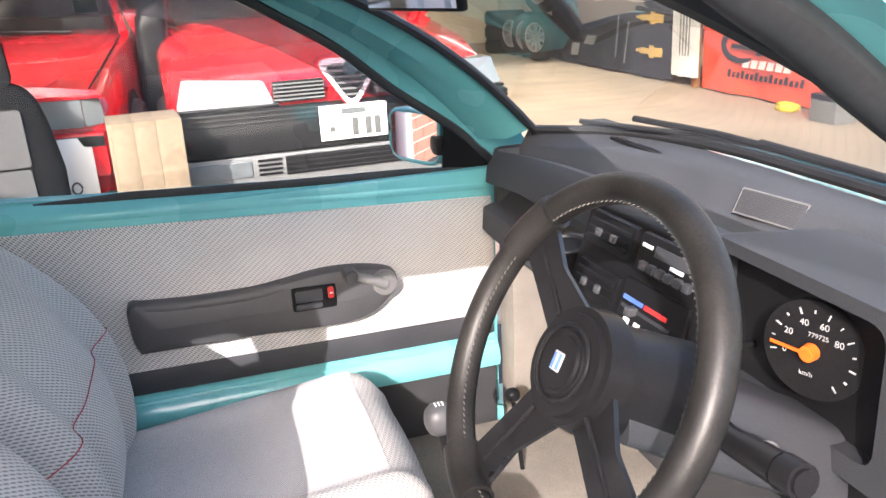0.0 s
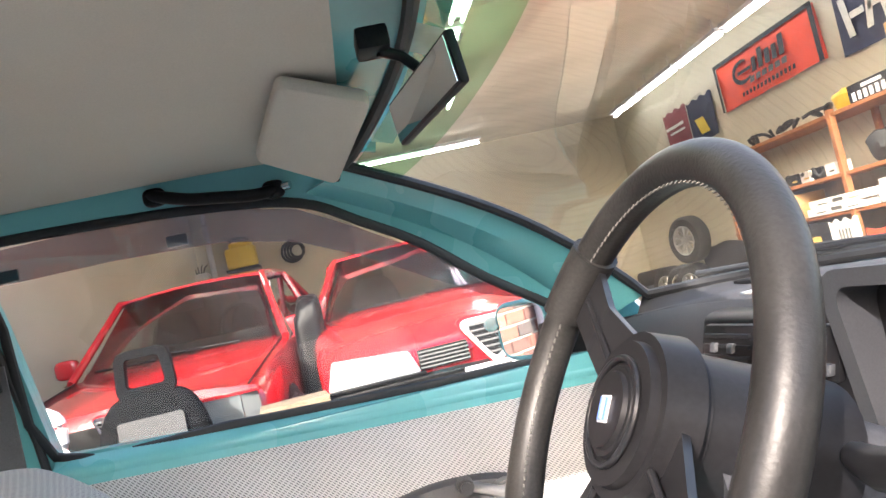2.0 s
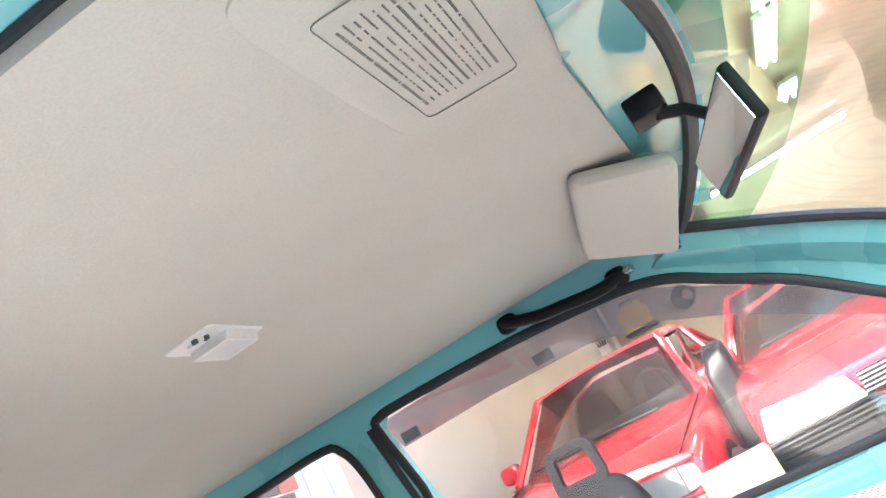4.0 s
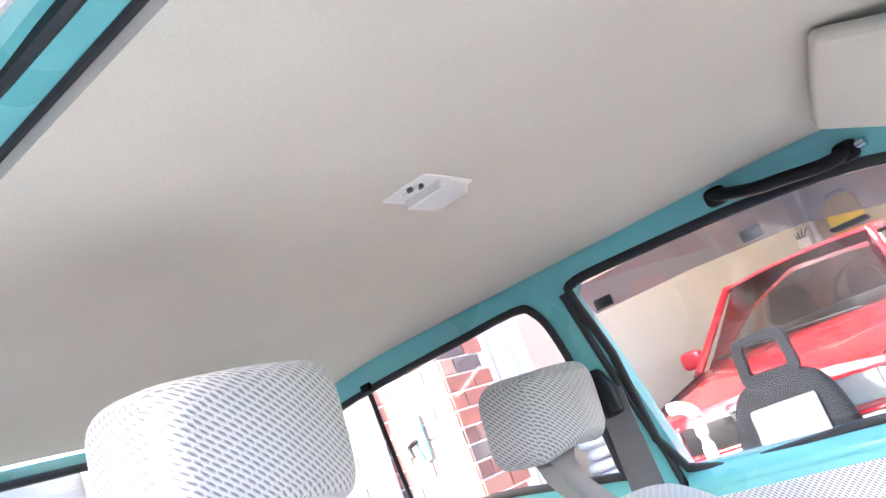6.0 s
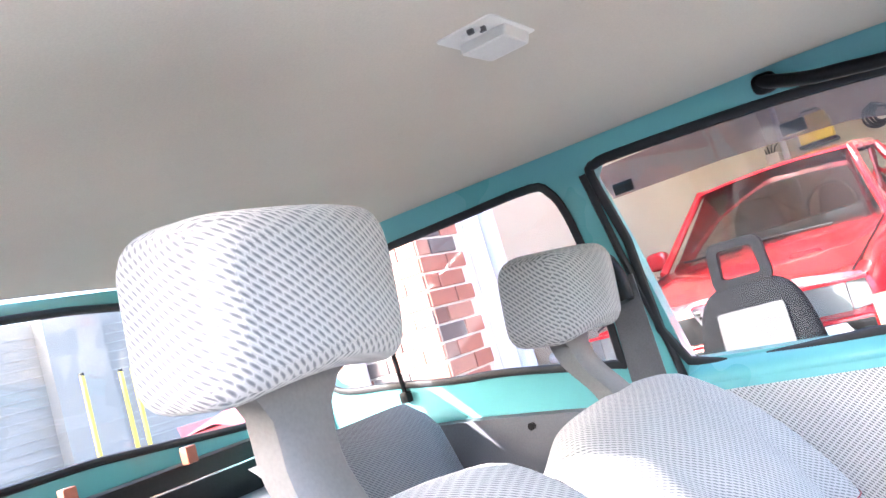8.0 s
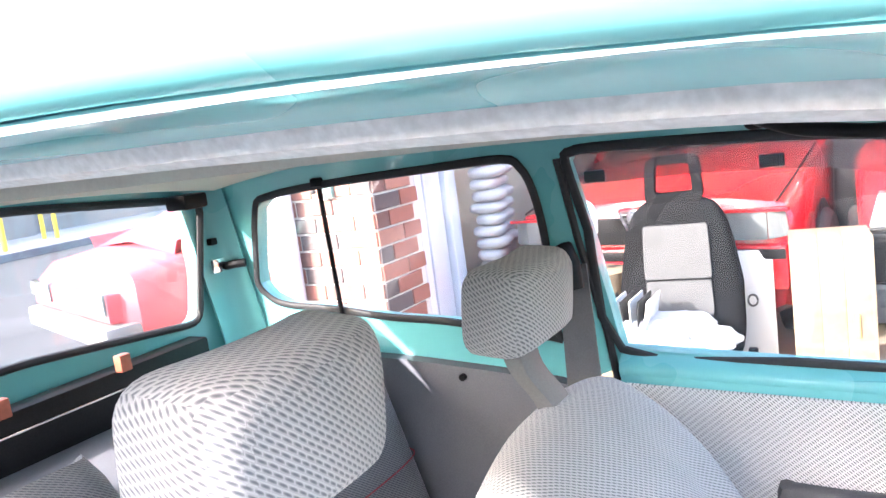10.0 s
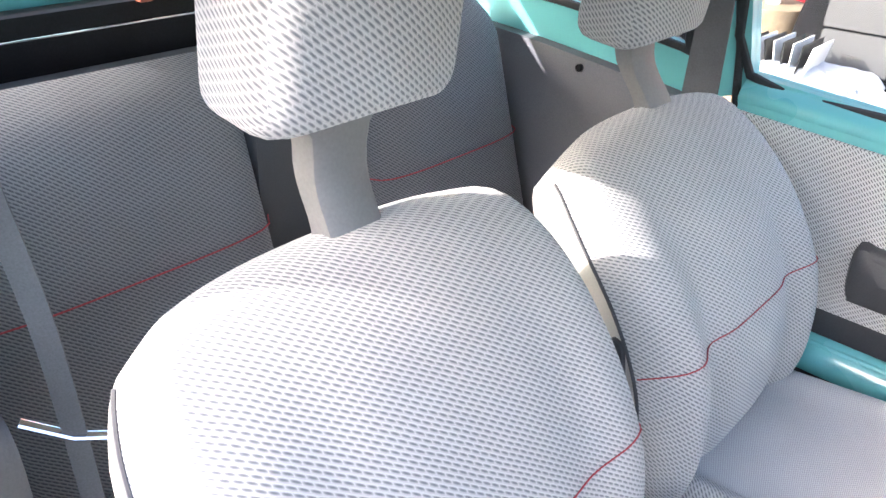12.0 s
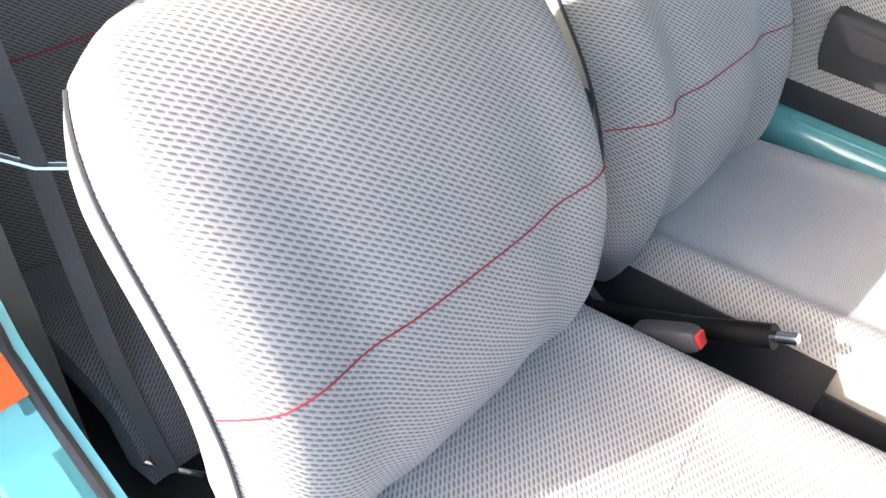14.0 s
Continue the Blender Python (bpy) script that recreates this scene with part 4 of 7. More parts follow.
hub = part("hub", cyl((0, 0, -0.03), (0, 0, 0.004), 0.053, 0.048, 40, bevel=0.006), BLACK, wheel, "black hub ring")
part("hub_ring", tube([(0.031 * math.cos(a), 0.031 * math.sin(a), 0.006) for a in [2 * math.pi * k / 48 for k in range(48)]], 0.0022, 8, True), SPOKE, hub)
part("horn_button", cyl((0, 0, 0.0), (0, 0, 0.010), 0.029, 0.025, 36, bevel=0.003), BLACK, hub, "glossy black horn button")
rot = Matrix.Rotation(radians(6), 4, "Z")
part("badge", box(-0.0062, 0.0062, -0.0080, 0.0080, 0.0095, 0.0112, 0.001, m=rot), SILVER_PRINT, hub, "small blue and white badge")
part("badge_bar", box(-0.0050, 0.0050, -0.0066, 0.0066, 0.0112, 0.0117, 0, m=rot), BLUE_BTN, hub)
part("badge_bar", box(-0.0012, 0.0012, -0.0060, 0.0060, 0.0117, 0.0121, 0, m=rot), SILVER_PRINT, hub)
part("hub_boss", cyl((0, 0, -0.12), (0, 0, -0.02), 0.052, 0.044, 30), BLACK, wheel)


# ---- front seats ----
SEAT_CURVE = smooth_loop([Vector(q) for q in ((0.040, 0, 0.42), (0.062, 0, 0.50), (0.072, 0, 0.58), (0.058, 0, 0.68), (0.006, 0, 0.785), (-0.076, 0, 0.878), (-0.158, 0, 0.934))], 10, False)


def seat_base(t, u, w0):
    """The plain back plane of a curved backrest: t up it (0 to 1), u across (-1 to 1)."""
    k = t * (len(SEAT_CURVE) - 1)
    i = min(int(k), len(SEAT_CURVE) - 2)
    p = SEAT_CURVE[i].lerp(SEAT_CURVE[i + 1], k - i)
    axis = (SEAT_CURVE[min(i + 2, len(SEAT_CURVE) - 1)] - SEAT_CURVE[max(i - 1, 0)]).normalized()
    nor = Vector((axis.z, 0, -axis.x))
    w = w0 * (1 - 0.22 * max(0, (t - 0.66) / 0.34) ** 3) * (0.86 + 0.14 * math.sin(min(1, t * 3.4) * math.pi / 2))
    arch = -0.026 * abs(u) ** 3 * max(0, (t - 0.6) / 0.4) ** 1.5
    p = p + axis * arch - nor * 0.022 * max(0, (t - 0.90) / 0.10) ** 2
    p.y = w * u
    return p, nor, t


def backrest_point(t, u, w0, valley=1.0):
    """The cloth face: padded middle, side bolsters, shallow valleys between them."""
    p, nor, t = seat_base(t, u, w0)
    a = abs(u)
    low = min(1, max(0, (0.85 - t) * 3))
    bulge = 0.020 * (1 - a ** 3) * (1 - (2 * t - 1) ** 4)
    wing = valley * 0.018 * math.exp(-((a - 0.78) / 0.15) ** 2) * low
    dip = valley * -0.010 * math.exp(-((a - 0.50) / 0.13) ** 2) * low
    edge = -0.034 * (max(0, a - 0.86) / 0.14) ** 1.6
    return p + nor * (bulge + wing + dip + edge)


def front_seat(at, name_label, hx=0.0, hz=0.0, inner=1, w0=0.235, hy=0.0, py=0.0, valley=1.0, plain=False, hh=0.064):
    seat = thing("bucket_seat", name_label, "car seat", at, group="front seats")
    us = [-1 + 2 * j / 44 for j in range(45)]
    ss = [i / 36 for i in range(37)]
    cover = part("backrest", sheet([[backrest_point(s, u, w0, valley) for u in us] for s in ss]), CLOTH, seat, "grey weave cloth backrest")
    ring = [(math.sin(math.pi / 2 * (-1 + 2 * k / 40)), 0.0) for k in range(41)]
    ring = [(u, 0.11 * max(0.0, 1 - abs(u) ** 8) ** 0.6) for u, d in ring]

    def shell_point(t, u, d):
        p, nor, t = seat_base(t, u, w0)
        p.y *= 1 + 0.032 * min(1, d / 0.05)
        return p - nor * (0.034 + d * (1 - 0.5 * max(0, (t - 0.85) / 0.15) ** 2))
    part("back_shell", sheet([[shell_point(s, u, d) for u, d in ring] for s in ss]), VINYL, seat, "cream vinyl seat sides and back")
    tp = [[backrest_point(1.0, u, w0, valley).lerp(shell_point(1.0, u, d), k / 4) + Vector((0, 0, 0.006 * (1 - u * u) * math.sin(math.pi * k / 4))) for u, d in ring] for k in range(5)]
    part("back_top", sheet(tp), CLOTH, seat)
    for u in (-1, 1):
        part("edge_piping", tube([backrest_point(s, u, w0, valley) + Vector((0, 0.001 * u, 0)) for s in ss[1:-2]], 0.0022, 6), SEAM, cover, "dark edge piping")
    seam = [backrest_point(0.53, -0.995 + 1.99 * j / 60, w0, valley) + Vector((0.001, 0, 0.0005)) for j in range(61)]
    part("seam_piping", tube(seam, 0.0009, 6), THREAD, cover, "thin red piping")

    # cushion
    def cush(x, u):
        f = (x - 0.02) / 0.50
        w = w0 * (0.98 + 0.02 * f) * (1 - 0.10 * max(0, (f - 0.8) / 0.2) ** 2)
        if plain and u * inner < 0:
            w *= 1 - (0.26 - 0.12 * f) * abs(u)
        elif u * inner < 0:
            w *= 1 + 0.09 * abs(u)
        drop = (0.022 if plain else 0.036) if u * inner < 0 else 0.055
        z = 0.485 + 0.058 * f + 0.014 * math.exp(-((abs(u) - 0.78) / 0.14) ** 2) + 0.008 * (1 - u * u) - 0.055 * max(0, (f - 0.86) / 0.14) ** 2.2 - drop * max(0, abs(u) - 0.86) / 0.14
        return Vector((x + 0.018 * (1 - u * u) * max(0, f - 0.5), w * u, z))
    xs = [0.02 + 0.50 * i / 26 for i in range(27)]
    rows = [[cush(x, u) for u in us] for x in xs]
    last = rows[-1]
    for k in range(1, 5):
        rows.append([Vector((q.x + 0.006 * math.sin(k) - 0.006 * max(0, k - 2), q.y, q.z - 0.024 * k)) for q in last])
    cu = part("cushion", sheet(rows), CLOTH, seat, "grey weave cloth cushion")
    if plain:
        part("cushion_panel", sheet([[cush(x, u) + Vector((0, 0, 0.0015)) for u in us if -0.66 < u * inner] for x in xs[:-3]]), TWILL, cu, "plain fine grey twill cushion top")
    rows = []
    for x in xs:
        a, b = cush(x, -1), cush(x, 1)
        rows.append([a, a + Vector((0, 0.004, -0.06)), a + Vector((0, 0.012, -0.10)), b + Vector((0, -0.012, -0.10)), b + Vector((0, -0.004, -0.06)), b])
    part("cushion_side", sheet(rows), VINYL, seat, "cream vinyl cushion sides")
    part("seat_pan", box(0.03, 0.48, -0.19, 0.19, 0.33, 0.40, 0.02), BLACK, seat)
    for y in (-0.19, 0.19):
        part("seat_rail", box(-0.02, 0.46, y - 0.015, y + 0.015, 0.29, 0.335, 0.004), BLACK, seat, "black seat rail")
    part("crease", tube([cush(0.27 + 0.01 * math.cos(u * 4), u) + Vector((0, 0, 0.0003)) for u in [-0.6 + 1.2 * j / 16 for j in range(17)]], 0.0005, 6), GREYPOST, cu)
    for y in (-inner * (w0 + 0.001),):
        part("hinge_cover", slab(round_corners([(-0.01, 0.36), (0.13, 0.37), (0.17, 0.42), (0.10, 0.46), (0.085, 0.56), (0.074, 0.66), (0.060, 0.73), (0.042, 0.735), (0.042, 0.64), (0.035, 0.56), (0.01, 0.46)], 0.02), [], 0.014,
                                 lambda u, v, w: Vector((u - 0.058, y - 0.007 + w, v))), DARK_VINYL, seat, "dark grey recliner cover")
        part("hinge_bolt", cyl((0.03, y - 0.011, 0.44), (0.03, y + 0.011, 0.44), 0.009), CHROME, seat)
    rows = []
    for x in xs[:19]:
        q = cush(x, -inner)
        rows.append([q + Vector((0, -inner * 0.003, -0.004)), q + Vector((0, -inner * 0.004, -0.05)), q + Vector((0, inner * (-0.035 if plain else 0.004), -0.11))])
    part("side_flap", sheet(rows, 0.004), DARK_VINYL, seat, "black vinyl flap with stitched edge")
    rows = []
    for x in xs[18:]:
        q = cush(x, -inner)
        rows.append([q + Vector((0, -inner * 0.003, -0.045)), q + Vector((0, -inner * 0.003, -0.11))])
    part("lower_flap", sheet(rows, 0.004), DARK_VINYL, seat, "black vinyl lower edge")
    # headrest on its flat post
    post = smooth_loop([(-0.136, py, 0.888), (-0.156, py, 0.925), (-0.176 + hx * 0.5, py, 0.97), (-0.176 + hx, (py + hy) / 2, 1.048 + hz)], 4, False)
    g = []
    for i, q in enumerate(post):
        t = i / (len(post) - 1)
        wd = 0.029 + 0.014 * max(0, 1 - t / 0.3) ** 1.5 + 0.035 * max(0, (t - 0.78) / 0.22) ** 2
        dp = 1.0 + 0.5 * max(0, 1 - t / 0.3) ** 1.5
        g.append([(q.x + dx * dp, q.y + dy * wd, q.z + (0.006 if dx < 0 else 0)) for dx, dy in ((0.014, -1), (0.018, -0.8), (0.018, 0.8), (0.014, 1), (-0.014, 1), (-0.016, 0.8), (-0.016, -0.8), (-0.014, -1))])
    part("headrest_post", sheet(g, ring=True), GREYPOST, seat, "grey plastic headrest post")

    def bend(p):
        q = p.copy()
        k = 1 - (p.y / 0.118) ** 2
        if p.z < 0:
            q.z += 0.018 * k * min(1, -p.z / 0.05)
        q.x += 0.012 * k - 0.014 * (abs(p.y) / 0.118) ** 2
        q.z += 0.003 * k * (1 if p.z > 0 else 0)
        return q
    hr = part("headrest", padded_block(0.047, 0.107, hh, 0.036, 0.027, bend), CLOTH, seat, "grey weave cloth headrest", True, pose(-0.165 + hx, hy, 1.095 + hz, 0, 6, 0))
    return seat


driver = front_seat((0.018, -0.305, 0.026), "grey cloth front car seat with headrest, on the steering wheel side", 0.006, -0.012, -1, 0.242, 0.022, 0.017, 0.45, False, 0.068)
passenger = front_seat((-0.012, 0.258, -0.006), "grey cloth front car seat with headrest, beside the closed door", -0.026, -0.034, 1, 0.232, 0.056, 0.040, 1.0, True, 0.066)

# ---- rear seat ----
rear = thing("bench_seat", "grey cloth rear bench seat with two folding backrests", "car seat", (-0.6, 0, 0.3))
rm = rear.matrix_basis.inverted()


def rear_back(y0, y1, name, label, mat):
    g = []
    for i in range(20):
        t = i / 19
        row = []
        for j in range(25):
            f = -1 + 2 * j / 24
            x = -0.50 - 0.155 * t + 0.022 * (1 - abs(f) ** 4) - 0.05 * max(0, (t - 0.88) / 0.12) ** 2 - 0.03 * max(0, abs(f) - 0.9) / 0.1
            z = 0.42 + 0.525 * t - 0.012 * abs(f) ** 6 * t
            row.append((x, (y0 + y1) / 2 + (y1 - y0) / 2 * f, z))
        g.append(row)
    bm = sheet(g, 0.05)
    bm.transform(rm)
    return part(name, bm, mat, rear, label)


rear_back(-0.52, -0.045, "backrest", "grey weave rear backrest", REAR_SHADED)
rear_back(0.150, 0.555, "backrest", "grey weave rear backrest", REAR_SHADED)
bm = box(-0.66, -0.60, -0.06, 0.145, 0.42, 0.84, 0.01)
bm.transform(rm)
part("centre_gap", bm, DARK_VINYL, rear, "dark vinyl strip between the backrests")
for y0, y1 in ((-0.52, -0.045), (0.150, 0.555)):
    bm = tube([(-0.50 - 0.155 * 0.50 + 0.0235 - 0.022 * abs(f) ** 4 - 0.03 * max(0, abs(f) - 0.9) / 0.1, (y0 + y1) / 2 + (y1 - y0) / 2 * f, 0.700) for f in [-1 + 2 * j / 24 for j in range(25)]], 0.0013, 6)
    bm.transform(rm)
    part("seam_piping", bm, THREAD, rear, "thin red piping")
g = []
for i in range(16):
    f = i / 15
    g.append([(-0.56 + 0.37 * f, y, 0.43 + 0.03 * math.sin(math.pi * f) - 0.10 * max(0, (f - 0.85) / 0.15) ** 2 + 0.008 * math.cos(y * 12)) for y in [-0.52 + 1.07 * j / 30 for j in range(31)]])
bm = sheet(g, 0.06)
bm.transform(rm)
part("cushion", bm, REAR_SHADED, rear, "grey weave rear cushion")
bm = box(-0.455, -0.42, 0.455, 0.485, 0.45, 0.535, 0.006)
bm.transform(rm)
bk = part("belt_buckle", bm, BLACK, rear, "black belt buckle")
bm = box(-0.452, -0.418, 0.458, 0.482, 0.530, 0.545, 0.003)
bm.transform(rm)
part("release_button", bm, RED_BTN, bk, "red release button")

# ---- loose and fixed cabin fittings ----
grab = thing("grab_handle", "black moulded grab handle above the passenger window", "grab handle", (0.18, 0.5, 1.26))
gm = grab.matrix_basis.inverted()
bm = tube(smooth_loop([(0.095, 0.517, 1.274), (0.115, 0.500, 1.264), (0.16, 0.488, 1.249), (0.20, 0.487, 1.243), (0.25, 0.490, 1.236), (0.275, 0.503, 1.238), (0.29, 0.515, 1.244)], 5, False), 0.0125, 12, flat=0.8)
bm.transform(gm)
part("grip", bm, BLACK, grab)
for x, z in ((0.102, 1.268), (0.288, 1.242)):
    bm = pillow(0.018, 0.012, 0.015, 3)
    bm.transform(gm @ Matrix.Translation((x, 0.514, z)))
    part("end_cap", bm, BLACK, grab)
bm = cyl((0.300, 0.512, 1.243), (0.316, 0.505, 1.243), 0.007, None, 12)
bm.transform(gm)
part("coat_hook", bm, CHROME, grab, "small bright screw cap")

visor = thing("sun_visor", "cream vinyl sun visor folded up against the roof", "sun visor", (0.36, 0.29, 1.26))
VA, VB, VC, VD = Vector((-0.017, -0.157, 0.040)), Vector((0.092, -0.115, 0.010)), Vector((0.030, 0.150, -0.038)), Vector((-0.079, 0.089, 0.010))


def visor_point(a, b, w):
    """A padded panel between four corners, rounded at its rim."""
    p = VA.lerp(VB, a).lerp(VD.lerp(VC, a), b)
    return p + Vector((0.15, 0.1, 1)).normalized() * w


VO = round_corners([(0, 0), (1, 0), (1, 1), (0, 1)], 0.10, 6)
g = [[visor_point(0.5 + (q.x - 0.5) * k, 0.5 + (q.y - 0.5) * k, w) for q in VO] for k, w in ((0.02, 0.014), (0.9, 0.013), (0.985, 0.009), (1.0, 0.003), (1.0, -0.002), (0.98, -0.007), (0.92, -0.010), (0.5, -0.012), (0.02, -0.012))]
part("pad", sheet(g, ring=True), HEADLINER, visor)
part("pivot", tube([visor_point(0.95, 0.95, 0.004), visor_point(1.02, 1.02, 0.006), visor_point(1.06, 1.08, 0.03)], 0.005, 8), CHROME, visor)
visor2 = thing("sun_visor", "cream vinyl sun visor with a printed warning label", "sun visor", m=Matrix.Translation((0.360, -0.254, 1.3125)) @ pose(0, 0, 0, 4, 4, 4))
part("pad", pillow(0.068, 0.165, 0.0065, 8.0, 40, 16), HEADLINER, visor2)
lab = part("label_border", tube(round_corners([(-0.040, -0.112, -0.0072), (0.036, -0.112, -0.0072), (0.036, 0.090, -0.0072), (-0.040, 0.090, -0.0072)], 0.008), 0.0005, 6, True), LABEL_PRINT, visor2, "thin dark printed border")
bm = bmesh.new()
for i in range(11):
    y = -0.095
    while y < 0.062:
        w = random.uniform(0.0014, 0.0034)
        h = 0.0009 if i in (0, 4, 10) else 0.0006
        if random.random() < (0.9 if i in (0, 4, 10) else 0.75):
            x = 0.026 - 0.0058 * i
            box(x - h, x + h, y, y + w, -0.0077, -0.0072, bm=bm)
        y += w + random.uniform(0.0005, 0.0014)
part("label_print", bm, LABEL_PRINT, visor2, "rows of small unreadable print", False)

mirror = thing("rear_view_mirror", "black rear view mirror on an arm from the roof header", "mirror", m=Matrix.Translation((0.445, -0.012, 1.279)))
part("foot", box(-0.012, 0.022, -0.014, 0.030, -0.014, 0.010, 0.005), BLACK, mirror)
part("arm", tube([(0.010, 0.005, -0.012), (0.032, 0.012, -0.020), (0.045, 0.010, -0.035), (0.050, 0.006, -0.062)], 0.006, 10), BLACK, mirror)
head = part("housing", box(-0.004, 0.006, -0.110, 0.110, -0.0255, 0.0255, 0.004), BLACK, mirror, "", True, Matrix.Translation((0.044, 0.004, -0.065)) @ pose(0, 0, 0, -0.6, -4.9, 11.1))
part("reflector", box(-0.0052, -0.0035, -0.1055, 0.1055, -0.0215, 0.0215, 0.0), MIRROR, head, "mirror glass", False)

dome = thing("dome_light", "white plastic dome light in the roof lining", "lamp", m=Matrix.Translation((-0.043, -0.012, 1.3330)))
part("base", slab(round_corners([(-0.035, -0.052), (0.035, -0.052), (0.035, 0.050), (-0.035, 0.050)], 0.008), [], 0.010, lambda u, v, w: Vector((u * (1 - w * 8), v * (1 - w * 7), -w))), DOME, dome)
part("lens", slab(round_corners([(-0.028, -0.014), (0.028, -0.014), (0.026, 0.044), (-0.026, 0.044)], 0.005), [], 0.011, lambda u, v, w: Vector((u * (1 - w * 9), v - w * 0.3, -0.0095 - w))), DOME, dome, "ribbed clear lens")
bm = bmesh.new()
for k in range(12):
    box(-0.022, 0.022, -0.010 + 0.0041 * k, -0.008 + 0.0041 * k, -0.0212, -0.0204, bm=bm)
part("lens_ribs", bm, DOME, dome, "", False)
part("switch", box(-0.011, 0.011, -0.036, -0.026, -0.014, -0.0095, 0.002), DOME, dome, "small white switch")
for x, y in ((0.003, -0.039), (0.012, -0.031)):
    part("switch_mark", box(x - 0.003, x + 0.003, y - 0.002, y + 0.002, -0.0146, -0.0095, 0), PLASTIC, dome)

sticker = thing("inspection_sticker", "small white paper sticker on the windshield", "sticker")
SF0, SF1, ST0, ST1 = 0.0, 0.18, 0.015, 0.085
ps = part("paper", sheet([[shield(SF0 + (SF1 - SF0) * j / 4, ST0 + (ST1 - ST0) * i / 4, -0.004) for j in range(5)] for i in range(5)]), PAPER, sticker)
ps.visible_shadow = False

belt = thing("seat_belt", "grey seat belt hanging beside the front seat", "seat belt", (-0.2, -0.5, 0.3))
bmx = belt.matrix_basis.inverted()
line = [(-0.262, -0.530, 1.06), (-0.265, -0.510, 0.90), (-0.277, -0.500, 0.76), (-0.272, -0.498, 0.62), (-0.246, -0.500, 0.50), (-0.178, -0.505, 0.36)]
pts = smooth_loop(line, 6, False)
g = [[(q.x - 0.0045, q.y - 0.0075, q.z), (q.x + 0.0015, q.y + 0.0015, q.z), (q.x + 0.006, q.y + 0.010, q.z)] for q in pts]
bm = sheet(g, 0.003)
bm.transform(bmx)
part("webbing", bm, BELT, belt)
bm = tube([(-0.30, -0.535, 0.772), (-0.276, -0.50, 0.750), (-0.25, -0.465, 0.746)], 0.006, 8, flat=0.5)
bm.transform(bmx)
part("guide", bm, CHROME, belt, "bent grey belt guide")
bm = tube([(-0.20, -0.52, 0.375), (-0.18, -0.50, 0.36), (-0.155, -0.475, 0.345)], 0.004, 8)
bm.transform(bmx)
part("anchor_pin", bm, CHROME, belt)

brake = thing("handbrake", "black handbrake lever with a bright release button", "handbrake", (0.05, -0.01, 0.40))
km = brake.matrix_basis.inverted()
bm = tube([(0.04, 0.0, 0.43), (0.12, 0.0, 0.465), (0.20, 0.0, 0.505), (0.285, 0.0, 0.555)], lambda t: 0.011 + 0.004 * t, 12)
bm.transform(km)
part("lever", bm, BLACK, brake)
bm = cyl((0.285, 0, 0.555), (0.308, 0, 0.569), 0.007, None, 12, bevel=0.001)
bm.transform(km)
part("release_button", bm, CHROME, brake, "bright metal release button")
buckle = thing("belt_buckle", "grey plastic seat belt buckle with red button", "seat belt", m=Matrix.Translation((0.190, -0.060, 0.530)) @ pose(0, 0, 0, 0, -32, 0))
part("shell", pillow(0.042, 0.013, 0.015, 5.0), PLASTIC, buckle)
part("release_button", box(0.038, 0.0445, -0.008, 0.008, -0.009, 0.009, 0.002), RED_BTN, buckle, "red release button")
part("stalk", tube([(-0.045, 0, 0), (-0.09, 0, -0.03), (-0.12, 0, -0.08)], 0.010, 8), BLACK, buckle)
lever = thing("gear_lever", "black gear lever with round knob", "gear lever", (0.534, 0.057, 0.37))
part("rod", cyl((0.02, -0.02, 0.0), (-0.02, 0.0, 0.275), 0.006), BLACK, lever)
kn = part("knob", pillow(0.021, 0.021, 0.023, 2.4), PLASTIC, lever, "dark shift knob with printed gear pattern", True, Matrix.Translation((-0.02, 0.0, 0.28)))
for k in range(3):
    part("shift_mark", box(-0.006 + 0.005 * k, -0.004 + 0.005 * k, -0.005, 0.005, 0.0205, 0.0230, 0), WHITE_PRINT, kn, "", False)
part("boot", cyl((0.02, -0.02, 0.0), (0.018, -0.018, 0.07), 0.05, 0.018, 20), RUBBER, lever)
pull = thing("footwell_lever", "thin black lever with a round knob in the beige footwell", "lever", (0.76, 0.36, 0.31))
part("rod", cyl((0, 0, 0), (-0.010, 0.02, 0.150), 0.0045), BLACK, pull)
part("knob", pillow(0.014, 0.014, 0.013, 2.4), BLACK, pull, "", True, Matrix.Translation((-0.010, 0.02, 0.158)))
wip = thing("windshield_wiper", "black windshield wiper resting at the glass base", "wiper", (1.0, 0.0, 0.93))
wm = wip.matrix_basis.inverted()
bm = tube([shield(0.74, 0.93, 0.03), shield(0.45, 0.955, 0.03), shield(0.1, 0.965, 0.03)], 0.006, 8)
bm.transform(wm)
part("arm", bm, BLACK, wip)
bm = tube([shield(0.90, 0.955, 0.022), shield(0.5, 0.975, 0.022), shield(0.1, 0.98, 0.022), shield(-0.2, 0.98, 0.022)], 0.005, 8)
bm.transform(wm)
part("blade", bm, RUBBER, wip)
bm = tube([shield(0.25, 0.95, 0.03), shield(-0.1, 0.96, 0.03), shield(-0.5, 0.95, 0.03)], 0.006, 8)
bm.transform(wm)
part("arm", bm, BLACK, wip)
bonnet = thing("car_bonnet", "turquoise bonnet ahead of the windshield", "car bonnet", (1.4, 0, 0.8))
g = [[(1.06 + 0.62 * i / 10 - 0.18 * (abs(f) ** 4) * (1 - i / 10), 0.60 * f, 0.915 - 0.16 * (i / 10) ** 1.6 - 0.03 * f * f) for f in [-1 + 2 * j / 16 for j in range(17)]] for i in range(11)]
bm = sheet(g, 0.01)
bm.transform(bonnet.matrix_basis.inverted())
part("panel", bm, TEAL, bonnet)


